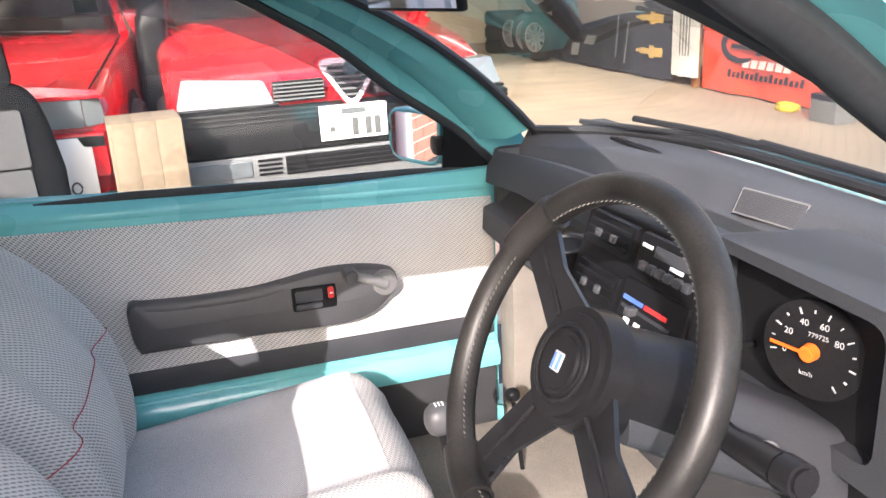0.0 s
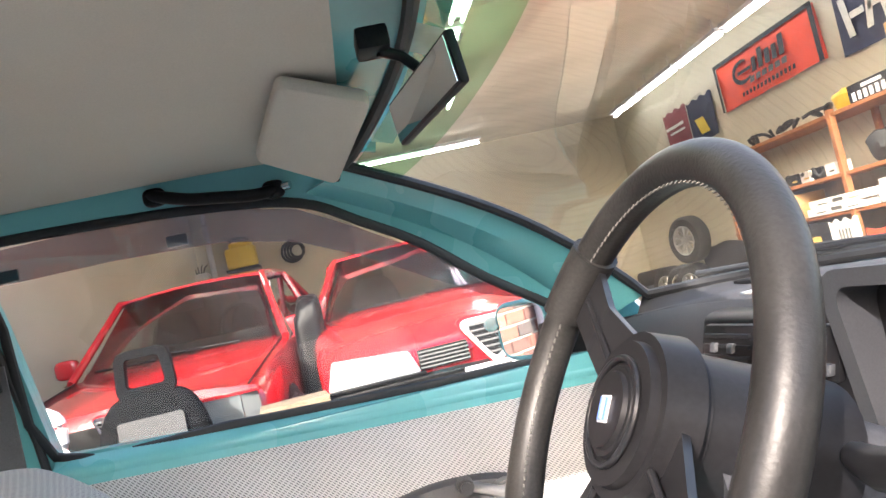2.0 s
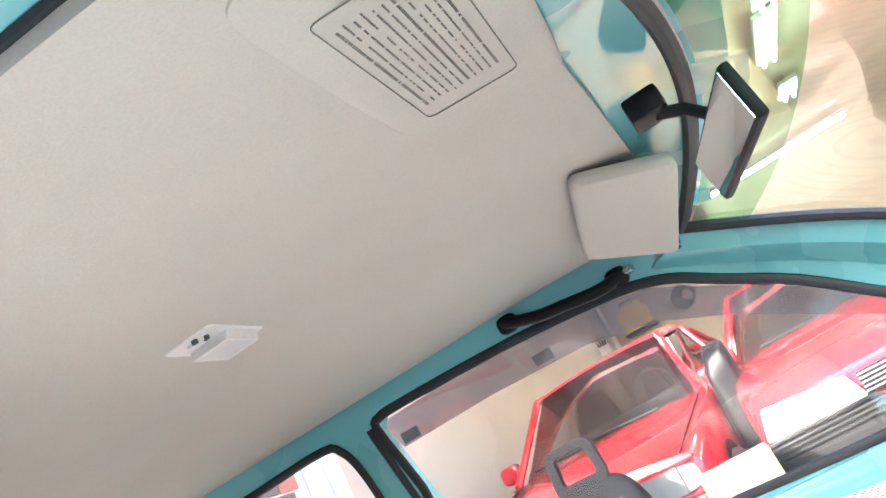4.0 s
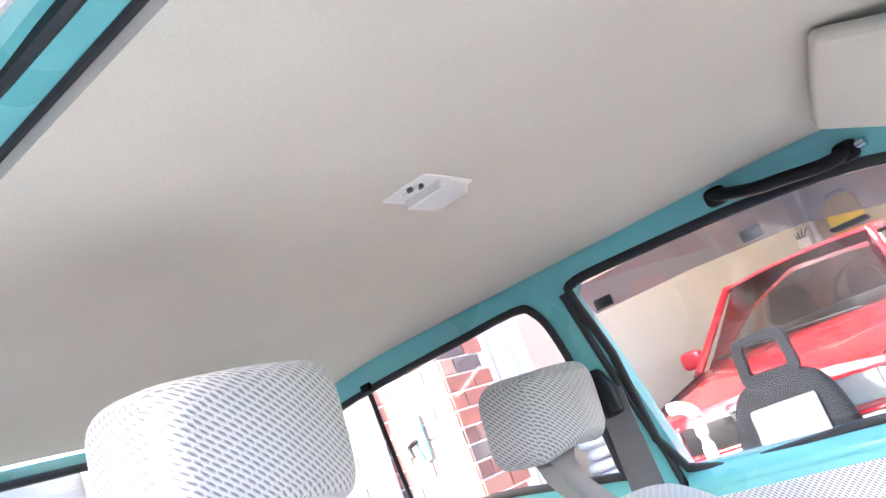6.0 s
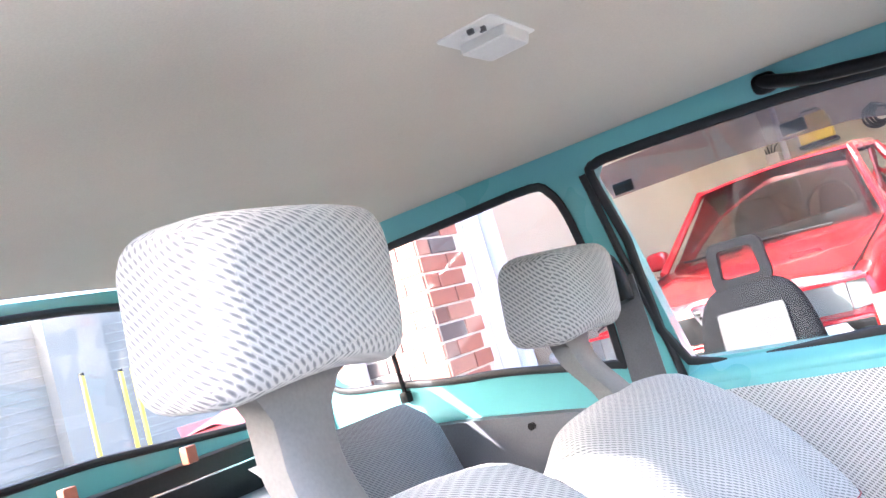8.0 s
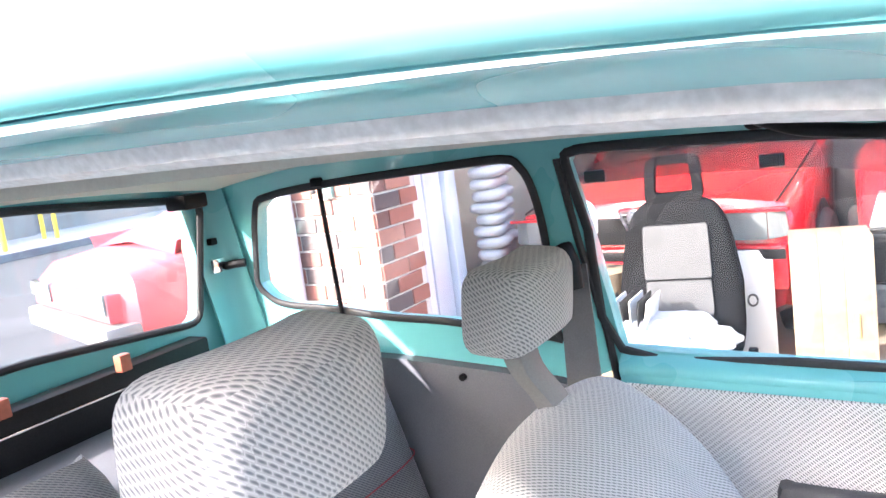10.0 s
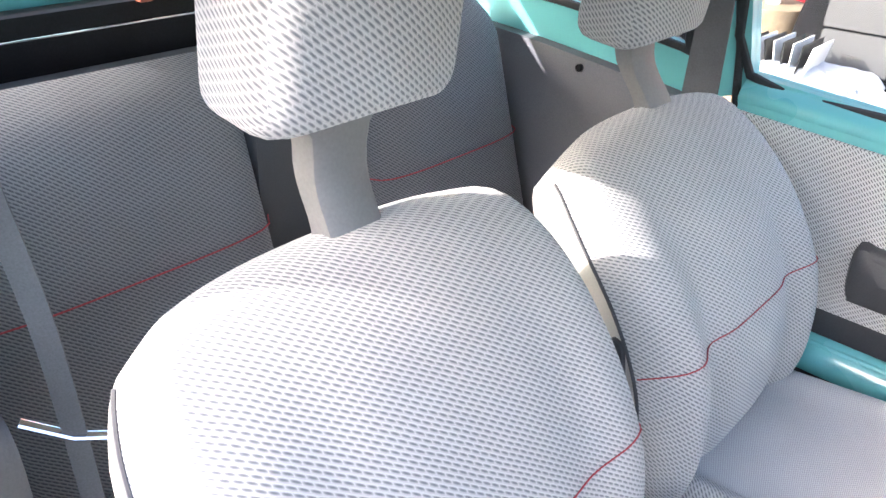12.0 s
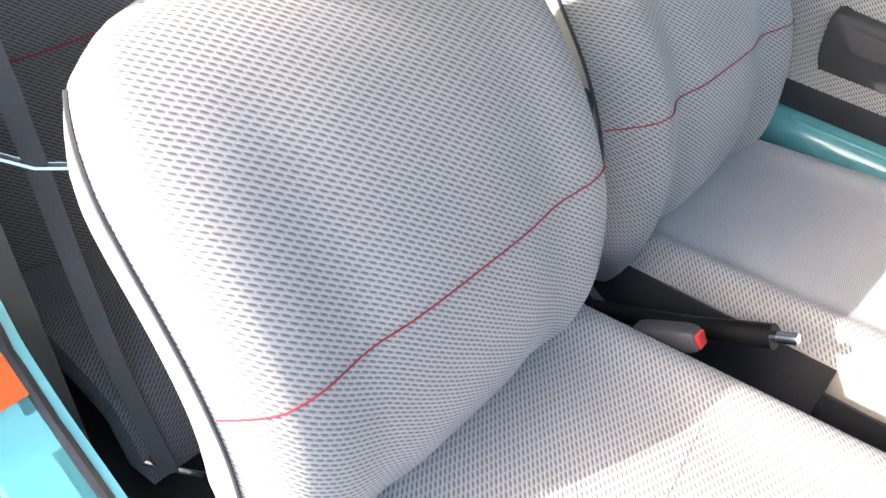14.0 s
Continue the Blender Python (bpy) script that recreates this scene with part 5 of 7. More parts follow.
# ---- outside: ground, garage, street ----
GZ = 0.06
ASPHALT = material("asphalt", (0.055, 0.055, 0.058), 0.9, 0, 0.5, 260, 0.25, 1.2, bump=0.004)
CONCRETE = material("garage_floor", (0.34, 0.28, 0.21), 0.7, 0, 0.12, 90, 0.18, 1.3, bump=0.001)
PAVING = material("pavement_concrete", (0.36, 0.35, 0.33), 0.85, 0, 0.2, 120, 0.15, 1.0, bump=0.002)
PAINT = material("road_paint", (0.75, 0.75, 0.73), 0.7, 0, 0.08, 150, 0.1, 6, bump=0.001)
KERB = material("kerb_stone", (0.17, 0.17, 0.18), 0.85, 0, 0.2, 120, 0.15, 2)
WALLPAINT = material("cream_wall", (0.52, 0.475, 0.385), 0.8, 0, 0.04, 60, 0.07, 1.1, bump=0.0006)
CEILING = material("ceiling_board", (0.70, 0.67, 0.60), 0.85, 0, 0.05, 40, 0.08, 1.5)
CLADDING = material("street_cladding", (0.25, 0.232, 0.212), 0.8, 0, 0.08, 50, 0.1, 0.8)
BRICK = material("brick_tile", (0.42, 0.19, 0.12), 0.75, 0, 0.15, 120, 0.12, 14, bump=0.001)
MORTAR = material("mortar", (0.62, 0.58, 0.53), 0.9, 0, 0.12, 200, 0.1, 8, bump=0.001)
WHITE_METAL = material("white_metal", (0.62, 0.63, 0.68), 0.4, 0, 0.03, 60, 0.06, 3)
RED_PAINT = material("red_car_paint", (0.42, 0.010, 0.016), 0.25, 0, 0.02, 300, 0.05, 2, coat=0.8)
PINK_PAINT = material("faded_red_paint", (0.50, 0.07, 0.085), 0.5, 0, 0.02, 300, 0.06, 2, coat=0.15)
GREY_PAINT = material("bumper_grey", (0.011, 0.011, 0.012), 0.5, 0, 0.1, 200, 0.1, 6, spec=0.25)
SILVER = material("bumper_silver", (0.17, 0.17, 0.17), 0.4, 0.2, 0.05, 100, 0.06, 5)
TYRE = material("tyre", (0.02, 0.02, 0.021), 0.75, 0, 0.2, 120, 0.2, 9)
BRIGHT = material("bright_trim", (0.72, 0.72, 0.74), 0.35, 0.25, 0.03, 100, 0.05, 9)
RIM = material("alloy_rim", (0.55, 0.56, 0.58), 0.3, 0.9, 0.05, 100, 0.1, 9)
LAMP = material("lamp_lens", (0.13, 0.14, 0.145), 0.08, 0, 0.03, 60, 0.1, 20, coat=1.0)
CARGLASS = glass("parked_car_glass", (0.40, 0.44, 0.43), 1.3, 0.004)
SEATBLACK = material("dark_seat_cloth", (0.02, 0.02, 0.022), 0.9, 0, 0.1, 200, 0.1, 6)
DARKGLASS = material("dark_car_glass", (0.02, 0.024, 0.024), 0.05, 0, 0.02, 20, 0.1, 3, spec=0.5)
TIMBER = material("shelf_timber", (0.30, 0.115, 0.045), 0.6, 0, 0.2, 30, 0.2, 3, bump=0.0008)
CRATE = material("pale_crate_wood", (0.20, 0.15, 0.098), 0.7, 0, 0.15, 45, 0.18, 4, bump=0.0008)
CARD = material("brown_cardboard", (0.42, 0.25, 0.11), 0.8, 0, 0.08, 60, 0.1, 5)
WHITE_CARD = material("white_cardboard", (0.66, 0.65, 0.62), 0.7, 0, 0.05, 60, 0.08, 5)
FLAG_RED = material("orange_red_cloth", (0.72, 0.075, 0.03), 0.75, 0, 0.05, 200, 0.12, 3, bump=0.001)
FLAG_BLACK = material("black_cloth", (0.012, 0.012, 0.016), 0.75, 0, 0.1, 200, 0.15, 3)
FLAG_NAVY = material("navy_cloth", (0.018, 0.022, 0.06), 0.75, 0, 0.1, 200, 0.15, 3)
YELLOW = material("yellow_paint", (0.72, 0.52, 0.05), 0.5, 0, 0.06, 80, 0.12, 5)
GOLD = material("gold_print", (0.55, 0.36, 0.10), 0.5, 0, 0.06, 80, 0.12, 5)
BAG = material("white_plastic_bag", (0.42, 0.42, 0.43), 0.45, 0, 0.05, 40, 0.06, 12, bump=0.004)
FABRIC_GREY = material("light_grey_fabric", (0.062, 0.062, 0.064), 0.9, 0, 0.1, 300, 0.1, 8, bump=0.0005)
FABRIC_BLACK = material("black_fabric", (0.007, 0.007, 0.008), 0.95, 0, 0.15, 300, 0.1, 8, spec=0.08, bump=0.0005)
TUBE = glow("fluorescent_tube", (1.0, 0.98, 0.90), 5.5)


def setting(name, bm, mat, label="", category="", smooth=False):
    ob = part(name, bm, mat, None, "", smooth)
    return tagged(ob, label, category, kind="structure")


def plain(x0, x1, y0, y1, z, bm=None):
    bm = bm or bmesh.new()
    vs = [bm.verts.new(q) for q in ((x0, y0, z), (x1, y0, z), (x1, y1, z), (x0, y1, z))]
    bm.faces.new(vs)
    return bm


setting("ground", plain(-400, 400, -400, 400, GZ - 0.012), ASPHALT, "grey asphalt ground reaching the horizon", "ground")
setting("floor", box(-1.30, 6.0, 1.55, 14.0, GZ - 0.06, GZ), CONCRETE, "pale tan concrete garage floor", "floor")
setting("floor_apron", box(2.2, 6.0, -3.0, 1.55, GZ - 0.06, GZ - 0.004), CONCRETE, "sunlit tan concrete apron", "floor")
setting("wall_east", box(5.45, 5.65, 2.6, 14.2, GZ, 3.6), WALLPAINT, "cream painted garage wall behind the shelves", "wall")
setting("wall_north", box(-2.4, 5.65, 12.6, 12.8, GZ, 3.6), WALLPAINT, "cream painted rear garage wall", "wall")
setting("wall_west", box(-2.2, -2.0, 2.9, 12.8, GZ, 3.6), WALLPAINT, "cream painted garage side wall", "wall")
setting("ceiling", box(-2.4, 5.65, 4.0, 12.8, 3.4, 3.6), CEILING, "pale boarded garage ceiling", "ceiling")
setting("lintel", box(-2.0, 5.65, 3.9, 4.05, 3.0, 3.6), WHITE_METAL, "white lintel over the garage opening", "wall")
setting("wall_pilaster", box(0.55, 0.85, 12.2, 12.6, GZ, 3.4), WALLPAINT, "cream wall pilaster", "wall")


def strip_light(x, y, z, L, along, n=1):
    ob = thing("strip_light", "white fluorescent strip light on the garage ceiling", "lamp", (x, y, z), group="ceiling lights")
    d = Vector((1, 0, 0)) if along == "x" else Vector((0, 1, 0))
    s = Vector((0, 1, 0)) if along == "x" else Vector((1, 0, 0))
    w = 0.05 + 0.03 * n
    m = Matrix((d, s, Vector((0, 0, 1)))).transposed().to_4x4()
    part("housing", box(-L / 2, L / 2, -w, w, 0.04, 0.09, 0.01, m=m), WHITE_METAL, ob)
    for e in (-L * 0.35, L * 0.35):
        part("hanger", cyl(d * e + Vector((0, 0, 0.08)), d * e + Vector((0, 0, 3.41 - z)), 0.008, None, 6), WHITE_METAL, ob)
    for k in range(n):
        off = s * (0.05 * (2 * k - n + 1))
        part("tube", cyl(d * (-L / 2 + 0.03) + off, d * (L / 2 - 0.03) + off, 0.016, None, 12), TUBE, ob, "glowing tube")
    return ob


for x, y, L, al, n in ((1.72, 5.2, 1.2, "y", 2), (1.72, 6.6, 1.2, "y", 2), (1.95, 8.6, 0.6, "y", 2), (1.2, 11.6, 1.2, "x", 1), (2.3, 11.6, 1.1, "x", 1)):
    strip_light(x, y, 3.24, L, al, n)
for y in (5.6, 6.9, 8.2, 9.5, 10.8):
    strip_light(5.02, y, 3.16, 1.22, "y", 1)

# ---- shelving along the wall ----
shelf = thing("wall_shelf", "reddish timber wall shelving full of car parts", "shelf", (5.2, 6.5, GZ))


def spart(name, x0, x1, y0, y1, z0, z1, mat, label="", bevel=0.006):
    bm = box(x0, x1, y0, y1, z0, z1, bevel)
    bm.transform(Matrix.Translation((-5.2, -6.5, -GZ)))
    return part(name, bm, mat, shelf, label)


for z in (0.90, 1.25, 1.80):
    spart("shelf_board", 4.95, 5.44, 2.8, 8.3, z, z + 0.035, TIMBER)
for y in (2.9, 4.4, 6.0, 8.2):
    spart("post", 4.93, 4.99, y - 0.03, y + 0.03, GZ, 1.87, TIMBER)
    spart("post", 5.38, 5.43, y - 0.03, y + 0.03, GZ, 1.87, TIMBER)


def carton(x, y, z, dx, dy, dz, mat, label, marks=0, rot=0.0, name="cardboard_box"):
    ob = thing(name, label, "box", m=pose(x, y - 0.6, z, 0, 0, rot))
    part("carton", box(-dx / 2, dx / 2, -dy / 2, dy / 2, 0, dz, 0.006), mat, ob)
    part("tape", box(-dx / 2 - 0.001, dx / 2 + 0.001, -0.025, 0.025, dz - 0.0005, dz + 0.001), CARD if mat is WHITE_CARD else WHITE_CARD, ob, "", False)
    for k in range(marks):
        y0 = -dy * 0.42 + dy * 0.84 * k / marks
        part("print_mark", box(-dx / 2 - 0.003, -dx / 2, y0, y0 + dy * 0.55 / marks, dz * 0.3, dz * (0.45 + 0.3 * (k % 2))), random.choice((DARK_PRINT, GOLD, DARK_PRINT)), ob, "printed bar", False)
    return ob


carton(5.15, 5.33, 1.836, 0.40, 0.62, 0.50, CARD, "large brown cardboard box with a hand hole on the top shelf", 1)
bx = carton(5.15, 6.03, 1.836, 0.25, 0.70, 0.17, FLAG_BLACK, "black carton with a row of white damper pictures", 0)
for k in range(8):
    part("picture", box(-0.13, -0.126, -0.31 + 0.08 * k, -0.265 + 0.08 * k, 0.02, 0.095), WHITE_PRINT, bx, "", False)
part("title_bar", box(-0.13, -0.126, -0.12, 0.15, 0.115, 0.145), WHITE_PRINT, bx, "white lettering bar", False)
carton(5.15, 5.05, 1.836, 0.25, 0.5, 0.16, CARD, "brown carton with printed sides", 3, 4)
for y, z, dy, dz, n in ((5.03, 1.13, 0.62, 0.17, 4), (5.03, 0.936, 0.62, 0.18, 4), (5.75, 1.04, 0.78, 0.10, 2), (5.80, 0.936, 0.78, 0.095, 3), (6.85, 0.936, 0.9, 0.075, 3), (6.80, 1.013, 0.9, 0.075, 3)):
    carton(5.10, y, z, 0.34, dy, dz, WHITE_CARD, "flat white carton with gold and black print", n, random.uniform(-2, 2))
carton(5.08, 4.35, 0.936, 0.36, 0.50, 0.40, WHITE_CARD, "upright white carton with a round hole", 1)
carton(5.15, 7.85, 0.936, 0.36, 0.60, 0.26, CARD, "open brown cardboard box", 1)
for k, (y, r) in enumerate(((5.3, 0.13), (5.62, 0.16), (5.95, 0.12), (6.25, 0.17), (4.9, 0.11), (4.6, 0.15))):
    ob = thing("car_part", "dark rounded car part lying on the middle shelf", "car part", m=pose(5.17, y - 0.6, 1.286 + r * 0.85, random.uniform(-20, 20), random.uniform(-15, 15), random.uniform(0, 90)))
    part("casting", pillow(r, r * 0.8, r * 0.8, 2.4, 18, 10, lambda q: q * (1 + 0.25 * noise.noise(q * 14 + Vector((k, 0, 0))))), TYRE, ob)
for k in range(4):
    carton(5.18, 7.0 + 0.22 * k, 1.286, 0.18, 0.16, 0.12, WHITE_CARD if k % 2 == 0 else GREY_PAINT, "small carton on the middle shelf", 1)
for k in range(6):
    ob = thing("car_part", "tangled dark hose and pipe on the shelf", "car part", (5.15, 6.4 + 0.3 * k, 1.286 if k % 2 else 1.836))
    pts = [(random.uniform(-0.1, 0.1), -0.25 + 0.06 * i, 0.03 + 0.09 * abs(math.sin(i * 1.1 + k))) for i in range(9)]
    part("hose", tube(smooth_loop(pts, 4, False), 0.018, 8), TYRE, ob)
ob = thing("yellow_toy", "yellow and black parts heaped on the shelf end", "car part", (5.15, 5.95, 1.836))
part("heap", pillow(0.12, 0.16, 0.10, 2.2, 18, 10, lambda q: q * (1 + 0.3 * noise.noise(q * 12)) + Vector((0, 0, 0.09))), YELLOW, ob)


# ---- fittings on the rear wall ----
wy = 12.52
ob = thing("yellow_case", "yellow plastic machine case hung on the cream wall", "case", (-1.25, wy - 0.2, 2.15))
part("body", box(-0.24, 0.24, -0.14, 0.14, 0.0, 0.34, 0.05), YELLOW, ob)
part("lid", box(-0.16, 0.20, -0.12, 0.12, 0.33, 0.42, 0.03), YELLOW, ob)
part("handle", tube([(-0.14, -0.02, 0.42), (-0.10, -0.02, 0.49), (0.10, -0.02, 0.49), (0.16, -0.02, 0.42)], 0.018, 8), BLACK, ob)
part("bracket", box(-0.26, 0.26, -0.16, 0.279, -0.05, 0.0, 0.01), GREY_PAINT, ob, "dark wall bracket")
ob = thing("hose_reel", "dark hose coil on a bracket on the wall", "hose reel", (-0.45, wy - 0.12, 2.05))
for k in range(4):
    part("coil", tube([(0.03 * k + (0.17 - 0.02 * k) * math.cos(a), -0.02 * k, 0.2 + (0.17 - 0.02 * k) * math.sin(a)) for a in [2 * math.pi * i / 28 for i in range(28)]], 0.02, 8, True), TYRE, ob)
part("bracket", box(-0.03, 0.03, -0.06, 0.199, 0.32, 0.40, 0.008), GREY_PAINT, ob)
ob = thing("wall_pipe", "white painted pipe running up the rear wall", "pipe", (-1.75, wy - 0.04, GZ))
part("pipe", cyl((0, 0, 0), (0, 0, 3.3), 0.045, None, 16), WHITE_METAL, ob)
for z in (0.8, 1.9, 2.9):
    part("clip", cyl((0, 0, z), (0, 0, z + 0.03), 0.052, None, 16), SILVER, ob)
ob = thing("small_planter", "small cream box with dark sprigs on the wall", "planter", (-1.95, wy - 0.2, 2.0))
part("pot", box(-0.13, 0.13, -0.1, 0.279, 0, 0.2, 0.02), WHITE_CARD, ob)
for k in range(5):
    part("sprig", tube([(-0.06 + 0.03 * k, 0, 0.18), (-0.10 + 0.05 * k, -0.03, 0.28), (-0.16 + 0.08 * k, -0.05, 0.32 + 0.02 * (k % 2))], lambda t: 0.014 - 0.008 * t, 6), TYRE, ob)

# ---- banners ----
def banner(name, label, y0, y1, z0, z1, x, mat, sag=0.02):
    ob = thing(name, label, "banner", (x, (y0 + y1) / 2, z0))
    cy = (y0 + y1) / 2
    g = [[(0.02 * math.sin(9 * (y0 + (y1 - y0) * j / 24)) * (1 - i / 12), y0 + (y1 - y0) * j / 24 - cy, (z1 - z0) * i / 12 + sag * math.sin(j * 0.8) * (i / 12)) for j in range(25)] for i in range(13)]
    part("cloth", sheet(g, 0.004), mat, ob)
    return ob


def bars(ob, rows, mat, x=-0.035):
    """Printed bars: (y0, y1, z0, z1, slant) in the banner's own plane; y grows to the banner's left."""
    for y0, y1, z0, z1, sl in rows:
        bm = bmesh.new()
        f = [bm.verts.new(q) for q in ((x, y0, z0), (x, y1, z0), (x, y1 + sl, z1), (x, y0 + sl, z1))]
        b = [bm.verts.new(q.co + Vector((0.003, 0, 0))) for q in f]
        bm.faces.new(f)
        bm.faces.new(b[::-1])
        for i in range(4):
            bm.faces.new((f[i], f[(i + 1) % 4], b[(i + 1) % 4], b[i]))
        part("print_bar", bm, mat, ob, "", False)


def swoosh(ob, cy, cz, r, mat, x=-0.036, squash=0.8):
    pts = [(x, cy - 1.5 * r * math.cos(a), cz + squash * r * math.sin(a)) for a in [radians(60 + 250 * k / 20) for k in range(21)]]
    part("logo_curve", tube(pts, lambda t: 0.012 + 0.05 * r * math.sin(math.pi * t) * 3, 8, flat=0.15, up=(1, 0, 0)), mat, ob, "dark curved shape")


b1 = banner("banner", "orange-red cloth banner with black printed shapes near the floor", 4.02, 5.82, GZ + 0.02, 0.74, 4.90, FLAG_RED)
swoosh(b1, 0.30, 0.43, 0.16, FLAG_BLACK)
bars(b1, [(0.10, 0.44, 0.40, 0.44, -0.02)] + [(0.02 - 0.115 * k, 0.09 - 0.115 * k, 0.36, 0.50 + 0.06 * (k in (1, 4)), -0.03) for k in range(5)], FLAG_BLACK)
bars(b1, [(0.18 - 0.105 * k, 0.26 - 0.105 * k, 0.25, 0.32, -0.02) for k in range(6)], WHITE_CARD)
bars(b1, [(0.42 - 0.062 * k, 0.46 - 0.062 * k, 0.15, 0.20 + 0.02 * (k % 3 == 0), -0.01) for k in range(16)], FLAG_BLACK)
b2 = banner("banner", "orange-red cloth banner with black border high on the wall", 6.50, 8.68, 2.44, 3.02, 5.42, FLAG_RED)
swoosh(b2, 0.42, 0.34, 0.15, FLAG_BLACK)
bars(b2, [(0.24, 0.56, 0.32, 0.36, -0.02)] + [(0.12 - 0.15 * k, 0.22 - 0.15 * k, 0.27, 0.43 + 0.06 * (k in (1, 4)), -0.03) for k in range(5)], FLAG_BLACK)
bars(b2, [(0.22 - 0.14 * k, 0.32 - 0.14 * k, 0.17, 0.235, -0.02) for k in range(6)], DARK_PRINT)
bars(b2, [(0.50 - 0.085 * k, 0.55 - 0.085 * k, 0.06, 0.11, -0.01) for k in range(14)], FLAG_BLACK)
bars(b2, [(-1.10, -1.02, -0.01, 0.60, 0.0), (1.05, 1.10, 0.0, 0.60, 0.0), (-1.1, 1.1, 0.55, 0.60, 0.0)], FLAG_BLACK)
b3 = banner("banner", "navy cloth banner with large white angular shapes", 4.3, 6.22, 2.35, 3.0, 5.42, FLAG_NAVY)
bars(b3, [(0.70 - 0.26 * k, 0.79 - 0.26 * k, 0.14, 0.52, -0.08 if k % 2 else 0.06) for k in range(6)] + [(0.52 - 0.26 * k, 0.72 - 0.26 * k, 0.30, 0.36, 0) for k in range(5)], WHITE_CARD)
b4 = banner("poster", "dark red and navy poster pinned to the wall", 9.75, 10.55, 2.30, 2.85, 5.42, material("maroon_print", (0.22, 0.03, 0.04), 0.7, 0, 0.1, 60, 0.2, 5))
b5 = banner("poster", "navy poster with a yellow mark", 8.95, 9.72, 2.25, 2.82, 5.42, FLAG_NAVY)
bars(b5, [(-0.20, 0.05, 0.08, 0.30, 0.12)], YELLOW)
bars(b4, [(-0.3, 0.3, 0.30, 0.34, 0), (-0.3, 0.2, 0.22, 0.25, 0)], WHITE_CARD)
bp = banner("banner", "black cloth banner with gold damper pictures", 6.33, 9.20, GZ + 0.03, 0.86, 4.90, FLAG_BLACK)
for k in range(2):
    z = 0.22 + 0.34 * k
    bars(bp, [(-1.30, -1.14, z, z + 0.09, 0), (-1.14, -1.05, z - 0.02, z + 0.11, 0), (-1.05, -0.86, z + 0.015, z + 0.075, 0), (-0.86, -0.78, z + 0.03, z + 0.06, 0)], GOLD)
bars(bp, [(-0.35, -0.32, 0.15, 0.6, -0.06), (-0.55, -0.52, 0.1, 0.55, -0.08), (0.2, 0.45, 0.25, 0.36, -0.1), (0.6, 0.8, 0.1, 0.25, -0.05)], SILVER)
wb = banner("banner", "white paper strip hanging between the banners", 5.86, 6.31, GZ + 0.1, 0.86, 4.88, WHITE_CARD)
bars(wb, [(-0.12 + 0.05 * k, -0.10 + 0.05 * k, 0.2, 0.62, 0) for k in range(4)], SILVER)
bat = thing("car_battery", "grey car battery standing on the concrete", "battery", (4.70, 3.90, GZ))
part("case", box(-0.09, 0.09, -0.13, 0.13, 0, 0.19, 0.008), SILVER, bat)
part("lid", box(-0.092, 0.092, -0.132, 0.132, 0.165, 0.205, 0.006), GREY_PAINT, bat, "dark lid")
for y in (-0.09, 0.09):
    part("terminal", cyl((0.04, y, 0.2), (0.04, y, 0.23), 0.012), CHROME, bat)
ob = thing("yellow_cloth", "crumpled yellow cloth on the concrete floor", "cloth", (4.74, 4.42, GZ))
part("cloth", pillow(0.07, 0.11, 0.045, 2.0, 18, 10, lambda q: q * (1 + 0.4 * noise.noise(q * 25)) + Vector((0, 0, 0.035))), YELLOW, ob)


# ---- wheels and tyres ----
def road_wheel(r, w, parent=None, at=None, name="wheel", spokes=10):
    """A tyre on an alloy rim; its axle lies along x."""
    wh = part(name, bmesh.new(), TYRE, parent, "", True, at)
    prof = [(r * 0.62, -w / 2), (r * 0.9, -w / 2), (r * 0.985, -w * 0.38), (r, -w * 0.25), (r, w * 0.25), (r * 0.985, w * 0.38), (r * 0.9, w / 2), (r * 0.62, w / 2)]
    g = [[(x, q * math.cos(a), q * math.sin(a)) for q, x in prof] for a in [2 * math.pi * k / 36 for k in range(37)]]
    part("tyre", sheet(g), TYRE, wh, "black rubber tyre")
    bm = cyl((-w * 0.42, 0, 0), (w * 0.42, 0, 0), r * 0.2, None, 20)
    for k in range(spokes):
        m = Matrix.Rotation(2 * math.pi * k / spokes, 4, "X")
        box(-w * 0.40, -w * 0.28, -0.012, 0.012, r * 0.15, r * 0.62, 0.004, 1, bm=bm, m=m)
    g = [[(x, q * math.cos(a), q * math.sin(a)) for q, x in ((r * 0.63, -w * 0.48), (r * 0.58, -w * 0.44), (r * 0.56, w * 0.4))] for a in [2 * math.pi * k / 36 for k in range(37)]]
    sheet(g, 0.006, bm=bm)
    part("alloy_rim", bm, RIM, wh, "silver spoked rim")
    return wh


for k, (y, z, tilt) in enumerate(((9.25, 0.31, 0), (9.70, 0.31, 0), (9.15, 0.62 + 0.31, 0), (10.2, 0.31, 0))):
    ob = thing("spare_wheel", "loose tyre on a silver alloy rim against the shelves", "wheel", m=pose(4.75 + 0.05 * (k % 2), y, GZ + z, 0, 0, 18), group="spare wheels")
    road_wheel(0.31, 0.20, ob)
for k in range(3):
    ob = thing("tyre_stack", "stacked bare black tyres", "tyre", m=pose(4.85, 10.75, GZ + 0.1 + 0.2 * k, 0, 90, 0))
    g = [[(x, q * math.cos(a), q * math.sin(a)) for q, x in ((0.19, -0.09), (0.28, -0.10), (0.31, -0.05), (0.31, 0.05), (0.28, 0.10), (0.19, 0.09))] for a in [2 * math.pi * i / 32 for i in range(33)]]
    part("tyre", sheet(g), TYRE, ob)


